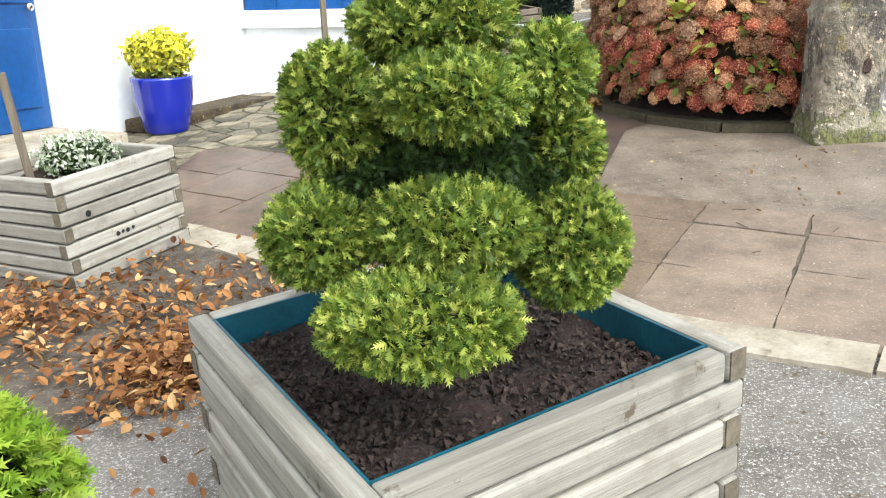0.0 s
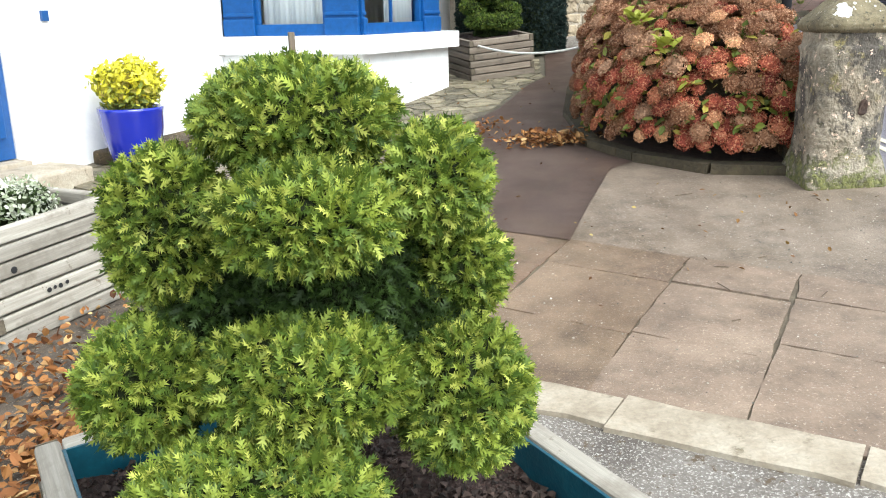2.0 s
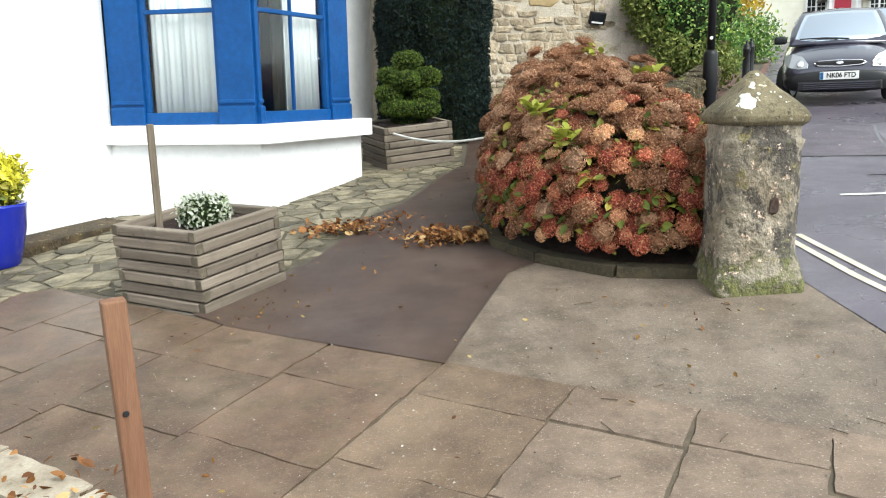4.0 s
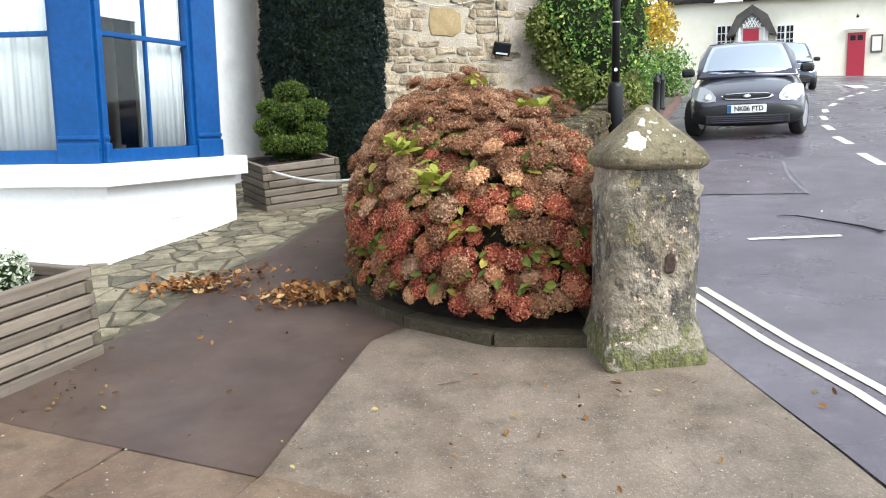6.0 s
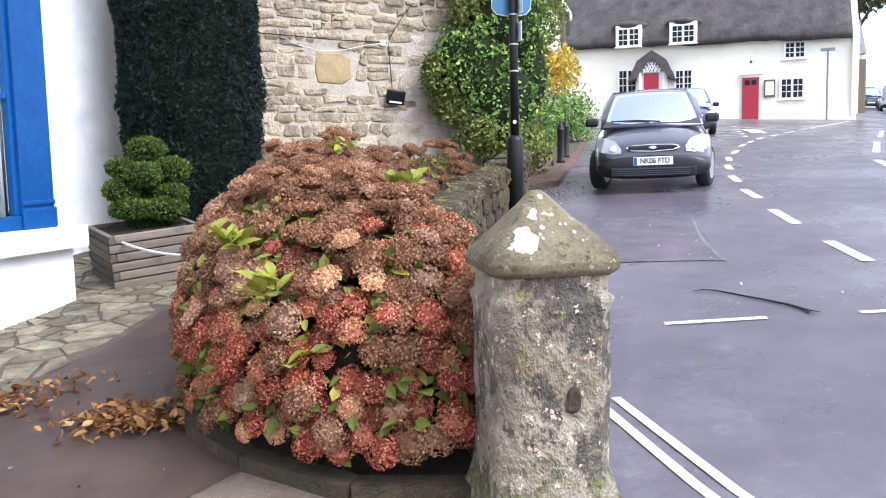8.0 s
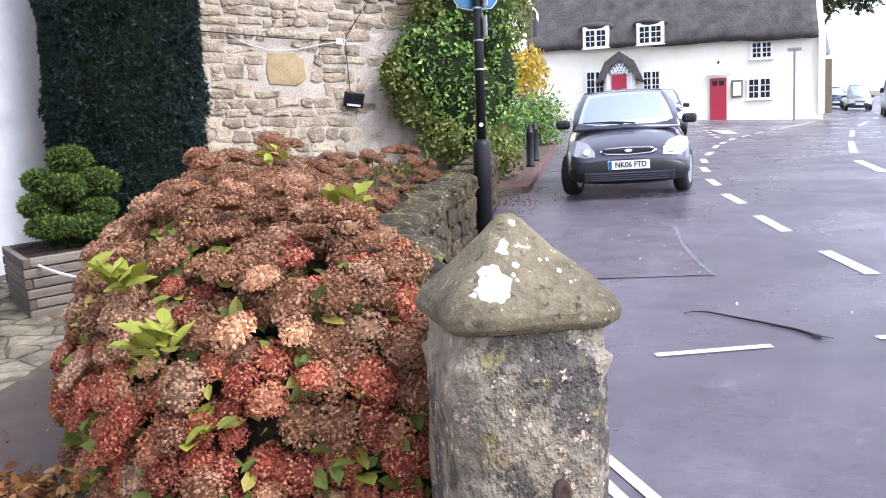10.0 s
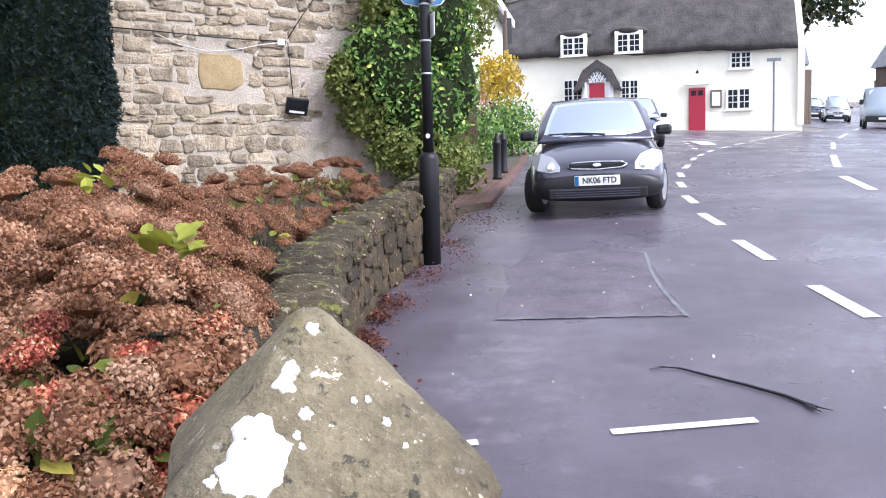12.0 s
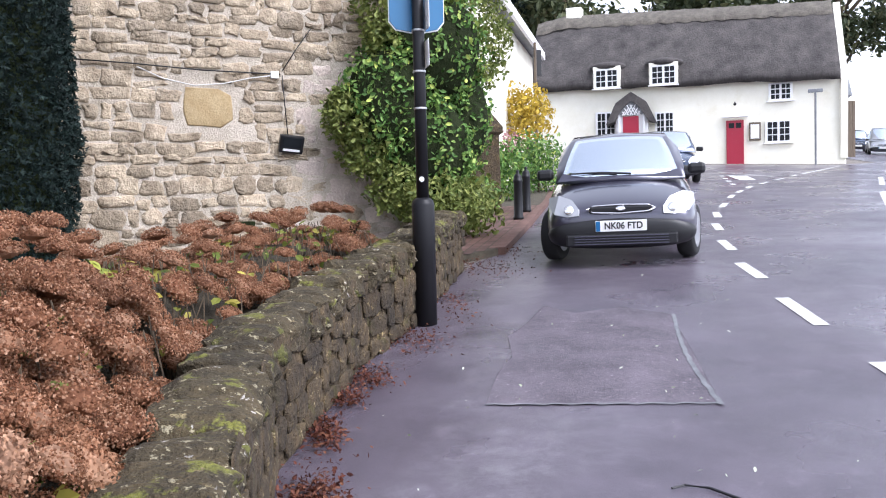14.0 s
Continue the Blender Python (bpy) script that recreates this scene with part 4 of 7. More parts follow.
prism("bay_plinth", grown(0.0), -0.2, 1.17, M_WHITE, house, "smooth white-painted plinth of the bay")
prism("bay_sill", grown(0.10), 1.17, 1.34, M_WHITE, house, "thick white-painted window sill")
prism("bay_floor", grown(-0.22), 1.34, 1.36, M_ROOM, house)
prism("bay_roof", grown(0.08), 3.5, 3.6, M_WHITE, house)
prism("bay_head", grown(-0.05), 3.35, 3.5, M_BLUE, house, "blue-painted bay cornice")
W0, W1, W2, W3 = (0.06, 0.0), (0.42, -1.36), (1.92, -1.36), (2.28, 0.0)
for k, (p, q, w0, w1, mid) in enumerate(((W0, W1, 0.37, 1.03, None), (W1, W2, 0.09, 1.12, 0.60), (W2, W3, 0.40, 1.06, None))):
    L = math.hypot(q[0] - p[0], q[1] - p[1])
    win = thing("window", Matrix.Identity(4), "", "")
    win.name = "bay_window"
    win.parent = house
    win["label"] = "blue-painted sash window with pale net curtains"
    run("bottom_rail", p, q, 0.0, L, -0.05, 0.02, 1.34, 1.45, M_BLUE, win)
    run("top_rail", p, q, 0.0, L, -0.05, 0.02, 3.22, 3.35, M_BLUE, win)
    run("pilaster", p, q, 0.0, w0 - 0.04, -0.1, 0.03, 1.45, 3.22, M_BLUE, win, "broad blue pilaster")
    run("pilaster", p, q, w1 + 0.04, L, -0.1, 0.03, 1.45, 3.22, M_BLUE, win, "broad blue pilaster")
    run("pilaster_base", p, q, 0.0, w0 - 0.03, 0.02, 0.055, 1.34, 1.50, M_BLUE, win, "", 0.012)
    run("pilaster_base", p, q, w1 + 0.03, L, 0.02, 0.055, 1.34, 1.50, M_BLUE, win, "", 0.012)
    run("pilaster_moulding", p, q, 0.0, w0 - 0.035, 0.02, 0.045, 1.52, 1.56, M_BLUE, win, "", 0.012)
    run("pilaster_moulding", p, q, w1 + 0.035, L, 0.02, 0.045, 1.52, 1.56, M_BLUE, win, "", 0.012)
    run("stile", p, q, w0 - 0.04, w0, -0.06, 0.0, 1.45, 3.22, M_BLUE, win)
    run("stile", p, q, w1, w1 + 0.04, -0.06, 0.0, 1.45, 3.22, M_BLUE, win)
    run("meeting_rail", p, q, w0, w1, -0.06, -0.01, 2.32, 2.36, M_BLUE, win)
    if mid:
        run("glazing_bar", p, q, mid - 0.012, mid + 0.012, -0.05, -0.015, 1.45, 3.22, M_BLUE, win)
    pane = run("pane", p, q, w0, w1, -0.042, -0.036, 1.45, 3.22, M_PANE, win, "clear window pane", 0.0)
    pane.visible_shadow = False
    if mid:
        run("blind", p, q, w0, mid, -0.10, -0.09, 2.48, 2.72, M_CURTAIN, win, "pale folded blind", 0.0)
    # gathered net curtains behind the glass
    for (c0, c1) in (((w0, w1),) if not mid else ((w0 - 0.05, w0 + 0.10), (mid - 0.02, w1 + 0.05))):
        n = 60
        vs, fs = [], []
        for i in range(n + 1):
            t = c0 + (c1 - c0) * i / n
            o = -0.115 + 0.006 * math.sin(i * 1.25) + 0.012 * math.sin(i * 0.47 + k) + 0.008 * math.sin(i * 0.21)
            cx, cy = along(p, q, t / L, o)
            vs += [(cx, cy, 1.38), (cx, cy, 3.3)]
        fs = [(2 * i, 2 * i + 2, 2 * i + 3, 2 * i + 1) for i in range(n)]
        cu = raw("curtain", vs, fs, M_CURTAIN, win, "pale gathered net curtain", smooth=True)
        so = cu.modifiers.new("thick", "SOLIDIFY")
        so.thickness = 0.003
# Box added behind the bay glass to close the dim room
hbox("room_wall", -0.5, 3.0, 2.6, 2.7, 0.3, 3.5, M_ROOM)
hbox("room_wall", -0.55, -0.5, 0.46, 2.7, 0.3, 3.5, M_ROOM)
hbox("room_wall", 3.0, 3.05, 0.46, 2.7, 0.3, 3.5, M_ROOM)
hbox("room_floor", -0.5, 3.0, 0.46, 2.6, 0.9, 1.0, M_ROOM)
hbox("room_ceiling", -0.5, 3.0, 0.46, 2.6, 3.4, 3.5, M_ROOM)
for i in range(5):
    run("air_brick", B1, B2, 0.72, 0.9, 0.0, 0.008, 0.84 + i * 0.022, 0.852 + i * 0.022, M_FRAMEW, house, "", 0.0)
bm = bmesh.new()
bmesh.ops.create_cube(bm, size=1)
bmesh.ops.scale(bm, vec=(14.5, 8, 0.2), verts=bm.verts)
bmesh.ops.translate(bm, vec=(-2.1, 3.55, 5.5), verts=bm.verts)
part("roof", bm, M_SLATE, house)
# long dark stone block lying along the wall
blk = box_bm(1.55, 0.42, 0.12, 0.02)
bmesh.ops.subdivide_edges(blk, edges=blk.edges[:], cuts=2, use_grid_fill=True)
roughen(blk, 0.02, 4.0)
blk = part("stone_block", blk, M_WALLST)
blk.matrix_world = HOUSE @ pose(-0.95, -0.27, 0.435, 0, -2, 0)
tagged(blk, "long dark mossy stone block lying along the house wall", "stone block")


# ---- rubble stones shared by the walls ----
def stone_mesh(seed, material, depth=0.5):
    """An irregular rounded stone face, about one unit across, proud towards -y."""
    r = random.Random(seed)
    n = 11
    ang = [2 * math.pi * k / n for k in range(n)]
    out = []
    for a in ang:
        c, s = math.cos(a), math.sin(a)
        p = 6.0
        rad = 0.5 / (abs(c) ** p + abs(s) ** p) ** (1 / p)
        rad *= r.uniform(0.84, 1.0)
        out.append((rad * c, rad * s))
    bm = bmesh.new()
    rings = []
    for sc, y in ((1.0, 0.0), (0.985, -0.45), (0.93, -0.85), (0.66, -1.0)):
        rings.append([bm.verts.new((x * sc, (y + (r.uniform(-.12, .12) if sc < 0.96 else 0)) * depth, z * sc)) for x, z in out])
    for a, b in zip(rings, rings[1:]):
        for k in range(n):
            bm.faces.new((a[k], a[(k + 1) % n], b[(k + 1) % n], b[k]))
    bm.faces.new(rings[-1])
    for f in bm.faces:
        f.smooth = True
    me = bpy.data.meshes.new("stone")
    bm.to_mesh(me)
    bm.free()
    me.materials.append(material)
    return me


def rubble(x0, x1, z0, z1, rng, wmin, wmax, hmin, hmax):
    """Roughly coursed stones over a rectangle: centre and size of each."""
    z = z0
    while z < z1 - 0.04:
        h = rng.uniform(hmin, hmax)
        x = x0 + rng.uniform(-0.1, 0)
        while x < x1:
            w = rng.uniform(wmin, wmax)
            if rng.random() < 0.3 and h > 0.17:
                k = rng.uniform(0.4, 0.6)
                yield x + w / 2, z + h * k / 2, w, h * k
                yield x + w / 2, z + h * (1 + k) / 2, w * rng.uniform(.8, 1), h * (1 - k)
            else:
                dz = rng.uniform(-.025, .025)
                yield x + w / 2, z + h / 2 + dz, w, h * rng.uniform(.85, 1.1)
            x += w
        z += h


# ---- the stone building ----
stone_house = thing("stone_building", pose(2.55, 14.42, 0, 0, 0, 12.4), "tall rough coursed rubble stone building with pale lime joints", "building")
for nm, x0, x1, y0, y1 in (("wall", -4.0, 2.15, 0.0, 0.5), ("wall", 1.65, 2.15, 0.5, 6.0), ("wall", -4.0, -3.5, 0.5, 6.0), ("wall", -4.0, 2.15, 6.0, 6.4)):
    part(nm, box_bm(x1 - x0, y1 - y0, 6.6, 0.0, ((x0 + x1) / 2, (y0 + y1) / 2, 3.5)), M_MORTAR, stone_house)
part("roof", box_bm(6.6, 6.8, 0.2, 0.02, (-0.9, 3.2, 6.9)), M_SLATE, stone_house)
rr = random.Random(11)


def face_stone(centre, outline, depth, material, parent):
    """One rubble stone from its outline on a wall: worn edges and an uneven face, proud towards -y."""
    cx, cz = centre
    pts = []
    for a, b in zip(outline, outline[1:] + outline[:1]):
        pts += [a, (a[0] * .5 + b[0] * .5 + rr.uniform(-.013, .013), a[1] * .5 + b[1] * .5 + rr.uniform(-.011, .011))]
    vs, fs, n = [], [], len(pts)
    for sc, y in ((1.0, 0.0), (0.97, -0.55), (0.88, -0.95), (0.5, -1.05)):
        vs += [((x - cx) * sc, (y + (rr.uniform(-.2, .2) if y < -.5 else 0)) * depth, (z - cz) * sc) for x, z in pts]
    for r in range(3):
        fs += [(r * n + k, r * n + (k + 1) % n, (r + 1) * n + (k + 1) % n, (r + 1) * n + k) for k in range(n)]
    vs.append((0, -1.1 * depth, 0))
    fs += [(3 * n + k, 3 * n + (k + 1) % n, 4 * n) for k in range(n)]
    o = raw("stone", vs, fs, material, parent, smooth=True)
    o.matrix_local = pose(cx, 0.004, cz)
    return o


for x, z, w, h in rubble(-1.72, 1.95, 1.05, 4.75, rr, 0.11, 0.38, 0.08, 0.215):
    if -0.50 < x < 0.18 and 2.80 < z < 3.38:
        continue
    w, h = w * .5 - .006, h * .5 - .006
    round_ = min(w, h) * rr.uniform(.25, .6)
    turn, j_ = rr.uniform(-.12, .12), .021
    ring = [(-w + round_, -h), (w - round_, -h), (w, -h + round_), (w, h - round_), (w - round_, h), (-w + round_, h), (-w, h - round_), (-w, -h + round_)]
    ring = [(x + a + rr.uniform(-j_, j_) - b * turn, z + b + rr.uniform(-j_, j_) * .8 + a * turn) for a, b in ring]
    smeared = x > 0.75 + 0.5 * noise.noise(Vector((x, z, 4.0))) and z < 3.6
    face_stone((x, z), ring, rr.uniform(.003, .009) if smeared else rr.uniform(.010, .030), M_SMEAR if smeared and rr.random() < .65 else M_RUBBLE, stone_house)
o = link("stone", stone_mesh(99, M_OCHRE), None, stone_house, "large smooth ochre stone")
o.matrix_local = pose(-0.16, 0.004, 3.09, 0, 0, 0) @ Matrix.Diagonal((0.56, 0.05, 0.44, 1))

# ---- gatepost ----
PX, PY = 2.565, 5.68
pz = G(PX, PY) - 0.03
gatepost = thing("gatepost", pose(PX, PY, pz, 0, 0, 1.5), "lichen-covered old stone gatepost with a pyramid cap", "gatepost")
bm = square_lathe([(.235, 0, .02), (.238, .10, .025), (.222, .17, .03), (.212, .24, .06), (.208, .43, .065), (.207, .67, .065), (.210, .79, .055), (.214, .85, .03), (.200, .865, .03), (.198, .935, .03)])
bmesh.ops.subdivide_edges(bm, edges=bm.edges[:], cuts=3, use_grid_fill=True)
roughen(bm, 0.014, 5.0, 2.0)
roughen(bm, 0.006, 17.0, 5.0)
part("shaft", bm, M_POST, gatepost, smooth=True)
bm = square_lathe([(.195, .925, .03), (.222, .943, .035), (.230, .972, .04), (.218, 1.003, .04), (.158, 1.07, .035), (.088, 1.145, .025), (.036, 1.198, .012), (.014, 1.212, .005)])
bmesh.ops.subdivide_edges(bm, edges=bm.edges[:], cuts=3, use_grid_fill=True)
roughen(bm, 0.013, 5.0, 7.0)
roughen(bm, 0.005, 18.0, 3.0)
CAP_SKIN = BVHTree.FromBMesh(bm)
part("cap", bm, M_CAP, gatepost, "brown-grey pyramid cap with white lichen", smooth=True)
fit_bm = lathe([(.034, 0), (.036, .008), (.026, .014), (.012, .010)], 13)
roughen(fit_bm, 0.012, 30.0)
part("iron_fitting", fit_bm, M_RUST, gatepost, "stub of a rusted iron fitting").matrix_local = pose(0.05, -0.206, 0.50, 90, 0, 0) @ Matrix.Diagonal((.8, 1.35, 1, 1))
rl = random.Random(8)


def lichen_blob(cx, cz_t, size, seed):
    """A flat crust of lichen on a slope of the cap."""
    n = 48
    sl0, sl1 = Vector((0, -.222, 1.0)), Vector((0, -.02, 1.208))
    d = (sl1 - sl0)
    nrm = Vector((0, -d.z, d.y)).normalized() * -1
    if nrm.z < 0:
        nrm = -nrm
    c = sl0 + d * cz_t + Vector((cx, 0, 0)) + nrm * 0.013
    dn = d.normalized()
    bm = bmesh.new()
    rings = []
    for share in (0.30, 0.62, 0.86, 1.0):
        ring = []
        for k in range(n):
            a = 2 * math.pi * k / n
            rad = share * size * (0.85 + 0.45 * noise.noise(Vector((math.cos(a) * 1.3, math.sin(a) * 1.3, seed * 2.3))) + 0.16 * noise.noise(Vector((math.cos(a) * 3.2, math.sin(a) * 3.2, seed * 1.7))))
            p = c + Vector((rad * math.cos(a), 0, 0)) + dn * (rad * 1.25 * math.sin(a))
            hit = CAP_SKIN.ray_cast(p + nrm * 0.1, -nrm)[0]
            ring.append(bm.verts.new((hit or p) + nrm * (0.0022 if share < 1 else -0.001)))
        rings.append(ring)
    bm.faces.new(rings[0])
    for a, b in zip(rings, rings[1:]):
        for k in range(n):
            bm.faces.new((a[k], b[k], b[(k + 1) % n], a[(k + 1) % n]))
    bmesh.ops.recalc_face_normals(bm, faces=bm.faces)
    o = part("lichen", bm, M_LICHEN, gatepost, "crust of white lichen")
    return o


for cx, ct, sz in ((-.10, .27, .054), (-.125, .17, .030), (-.10, .40, .026), (-.055, .62, .018), (-.045, .68, .016), (-.03, .45, .012), (-.045, .33, .007), (-.04, .27, .006), (.04, .5, .006), (.06, .5, .006), (.08, .36, .008), (-.16, .16, .01), (.10, .22, .005), (-.005, .93, .012)):
    lichen_blob(cx, ct, sz, rl.randrange(1000))

# ---- low roadside wall ----
WB = [(2.72, 5.95), (2.82, 7.1), (2.98, 9.05), (3.16, 9.6), (3.52, 10.6), (4.02, 11.5), (4.56, 12.8), (4.98, 13.9)]


def wall_at(s):
    """Place and direction along the foot of the wall, s metres from its start."""
    for a, b in zip(WB, WB[1:]):
        a, b = Vector(a), Vector(b)
        L = (b - a).length
        if s <= L or b == Vector(WB[-1]):
            return a + (b - a) * min(1.0, s / L), (b - a).normalized()
        s -= L


WLEN = sum((Vector(b) - Vector(a)).length for a, b in zip(WB, WB[1:]))
WT, WH = 0.34, 0.60
low_wall = thing("low_stone_wall", Matrix.Identity(4), "low curving mossy rubble wall beside the road", "wall")
vs, fs = [], []
ns = 90
for i in range(ns + 1):
    p, d = wall_at(WLEN * i / ns)
    nl = Vector((-d.y, d.x))
    if 0 < i < ns:
        _, d2 = wall_at(min(WLEN, WLEN * (i + 1) / ns))
    z = G(p.x, p.y)
    for o, hh in ((0.02, -.15), (0.02, WH - .06), (0.10, WH), (WT - .1, WH), (WT, WH - .05), (WT, -.15)):
        v = Vector((p.x + nl.x * o, p.y + nl.y * o, z + hh))
        v += Vector(noise.noise_vector(v * 4.0)) * 0.02
        vs.append(v)
for i in range(ns):
    for k in range(5):
        a = i * 6 + k
        fs.append((a, a + 1, a + 7, a + 6))
fs += [tuple(range(5, -1, -1)), tuple(ns * 6 + k for k in range(6))]
raw("wall_core", vs, fs, M_WALLST, low_wall, smooth=True)
WSTONES = [stone_mesh(40 + k, M_WALLST) for k in range(12)]
rw = random.Random(21)
for x, z, w, h in rubble(0.05, WLEN - 0.05, 0.02, WH - 0.09, rw, 0.13, 0.36, 0.10, 0.18):
    p, d = wall_at(min(WLEN, x))
    q = p + Vector((d.y, -d.x)) * -0.012
    o = link("stone", WSTONES[rw.randrange(12)], None, low_wall)
    o.matrix_local = pose(q.x, q.y, G(p.x, p.y) + z, 0, rw.uniform(-5, 5), math.degrees(math.atan2(d.y, d.x))) @ Matrix.Diagonal((w * 1.04, rw.uniform(.02, .045), h * 1.08, 1))
s = 0.0
CAPS = []
for k in range(8):
    bm = bmesh.new()
    bmesh.ops.create_cube(bm, size=1)
    bmesh.ops.bevel(bm, geom=bm.edges[:], offset=0.26, segments=3, affect="EDGES", profile=0.5)
    bmesh.ops.subdivide_edges(bm, edges=bm.edges[:], cuts=2, use_grid_fill=True)
    roughen(bm, 0.035, 14.0, k * 2.3)
    roughen(bm, 0.06, 6.0, k * 1.3)
    roughen(bm, 0.15, 2.3, k * 3.1)
    for f in bm.faces:
        f.smooth = True
    me = bpy.data.meshes.new("cap_stone")
    bm.to_mesh(me)
    bm.free()
    me.materials.append(M_CAPST)
    CAPS.append(me)
while s < WLEN:
    w = rw.uniform(0.16, 0.36)
    p, d = wall_at(min(WLEN, s + w / 2))
    c = p + Vector((-d.y, d.x)) * (WT / 2 - 0.005)
    o = link("cap_stone", CAPS[rw.randrange(8)], None, low_wall)
    o.matrix_local = pose(c.x, c.y, G(p.x, p.y) + WH - 0.035 + rw.uniform(-.012, .012), rw.uniform(-4, 4), rw.uniform(-4, 4), math.degrees(math.atan2(d.y, d.x)) + rw.uniform(-4, 4)) @ Matrix.Diagonal((w * 1.22, WT * rw.uniform(1.0, 1.14), rw.uniform(.17, .21), 1))
    s += w

# stone edging under the shrub
EDGE = [(2.42, 5.83), (1.90, 5.98), (1.48, 6.40), (1.22, 6.85), (1.14, 8.0), (1.28, 9.2), (1.6, 10.6)]
edging = thing("bed_edging", Matrix.Identity(4), "low damp stone edging of the flower bed, coloured dark for the shrub's shade", "edging", kind="structure")
EDGE = [tuple(Vector(a).lerp(Vector(b), k / 3)) for a, b in zip(EDGE, EDGE[1:]) for k in range(3)] + [EDGE[-1]]
for a, b in zip(EDGE, EDGE[1:]):
    drape("edging_stone", ribbon([a, b], 0.10 + rw.uniform(-.004, .008)), 0.075 + rw.uniform(-.003, .003), M_EDGE, edging, step=0.5, thick=0.10)
bed = drape("flower_bed", [(2.42, 5.88), (1.90, 6.03), (1.50, 6.44), (1.27, 6.85), (1.19, 8.0), (1.33, 9.2), (1.65, 10.6), (2.3, 13.6), (4.6, 13.8), (4.1, 12.6), (3.3, 11.0), (2.9, 9.8), (2.6, 8.0), (2.5, 6.1)], 0.06, M_SOIL)
tagged(bed, "dark soil of the flower bed behind the low wall", "flower bed", kind="structure")


# ---- timber planters ----
def planter(name, cx, cy, size_x, size_y, boards, bh, turn, material, label, soil_drop=0.07, liner=False):
    """A square planter of stacked boards that lap at the corners, course by course."""
    z = min(G(cx + dx, cy + dy) for dx in (-.3, .3) for dy in (-.3, .3))
    tx, ty = (G(cx + .1, cy) - G(cx - .1, cy)) / .2, (G(cx, cy + .1) - G(cx, cy - .1)) / .2
    up = Vector((-tx, -ty, 1)).normalized()
    m = Matrix.Translation((cx, cy, G(cx, cy) + 0.005)) @ Vector((0, 0, 1)).rotation_difference(up).to_matrix().to_4x4() @ pose(0, 0, 0, 0, 0, turn)
    pl = thing(name, m, label, "planter", "timber planters")
    T = 0.05
    meshes = {}
    rng = random.Random(int(cx * 100 + cy * 10))
    for k in range(boards):
        for side in range(4):
            along_x = side % 2 == 0
            full = (k + side) % 2 == 0
            L = (size_x if along_x else size_y) - (0 if full else 2 * T + 0.004)
            key = (round(L, 3))
            if key not in meshes:
                bm = box_bm(L, T, bh - 0.010, 0.009)
                me = bpy.data.meshes.new("board")
                bm.to_mesh(me)
                bm.free()
                me.materials.append(material)
                meshes[key] = me
            o = link("board", meshes[key], None, pl)
            j = rng.uniform(-.003, .003)
            off = (size_y if along_x else size_x) / 2 - T / 2 + j
            sgn = -1 if side in (0, 3) else 1
            if along_x:
                o.matrix_local = pose(rng.uniform(-.003, .003), sgn * off, (k + .5) * bh, 0, rng.uniform(-.2, .2), 0)
            else:
                o.matrix_local = pose(sgn * off, rng.uniform(-.003, .003), (k + .5) * bh, 0, rng.uniform(-.2, .2), 90)
            if full:
                for e in (-1, 1):
                    bm = box_bm(0.003, T - 0.008, bh - 0.012, 0.0, (e * (L / 2 + 0.0005), 0, 0))
                    part("board_end", bm, M_ENDGRAIN, o)
    top = boards * bh
    bm = bmesh.new()
    bmesh.ops.create_grid(bm, x_segments=26, y_segments=26, size=0.5)
    bmesh.ops.scale(bm, vec=(size_x - 2 * T, size_y - 2 * T, 1), verts=bm.verts)
    for v in bm.verts:
        v.co.z = top - soil_drop + 0.022 * noise.noise(v.co * 9) + 0.012 * noise.noise(v.co * 31)
    part("soil", bm, M_SOIL, pl, "dark crumbly soil", smooth=True)
    if liner:
        for sx, sy, wx, wy in ((0, 1, size_x - 2 * T, .006), (0, -1, size_x - 2 * T, .006), (1, 0, .006, size_y - 2 * T), (-1, 0, .006, size_y - 2 * T)):
            part("liner", box_bm(wx, wy, soil_drop + 0.04, 0.0, (sx * (size_x / 2 - T - .004), sy * (size_y / 2 - T - .004), top - soil_drop / 2 - 0.028)), M_LINER, pl, "teal plastic liner")
    return pl, m, top


PA, MA, TA = planter("planter", 0.160, 1.72, 0.85, 0.91, 8, 0.075, 34, M_WOOD, "weathered grey timber planter with a teal liner", 0.085, True)
rc = np.random.default_rng(2)
cr = np.column_stack([rc.uniform(-.36, .36, 5200), rc.uniform(-.39, .39, 5200), np.full(5200, TA - 0.083) + rc.uniform(0, .008, 5200)])
v, f = scatter([(-.5, -.3, 0), (.5, -.2, 0), (.1, .5, .1), (0, 0, .55)], [(0, 1, 3), (1, 2, 3), (2, 0, 3)], cr, np.tile((0, 0, 1.0), (5200, 1)), 0.012 * (0.4 + rc.random(5200) ** 2 * 1.6), rc, tilt=0.8)
tagged(raw("soil_crumb_layer", v, f, surface("soil_crumb", [(0.3, (0.02, 0.012, 0.01)), (0.7, (0.07, 0.045, 0.036))], 30, 0.9, 90, 0.3, 0.004, vary="island", amount=0.7), PA), kind="stuff")
PD, MD, TD = planter("planter", -1.83, 4.10, 0.74, 0.74, 7, 0.0755, 64.5, M_WOOD, "weathered grey timber planter with chipped boards", 0.10)
for mx, mz, mr in ((-0.08, 0.19, .012), (-0.05, 0.193, .009), (-0.02, 0.19, .012), (0.015, 0.194, .010), (-0.22, 0.335, .016)):
    part("burnt_mark", lathe([(mr * .6, 0), (mr, .0008), (mr * .7, .0016)], 12), M_CARB, PD, "small dark mark").matrix_local = pose(mx, -0.3725, mz, 90, 0, 0)
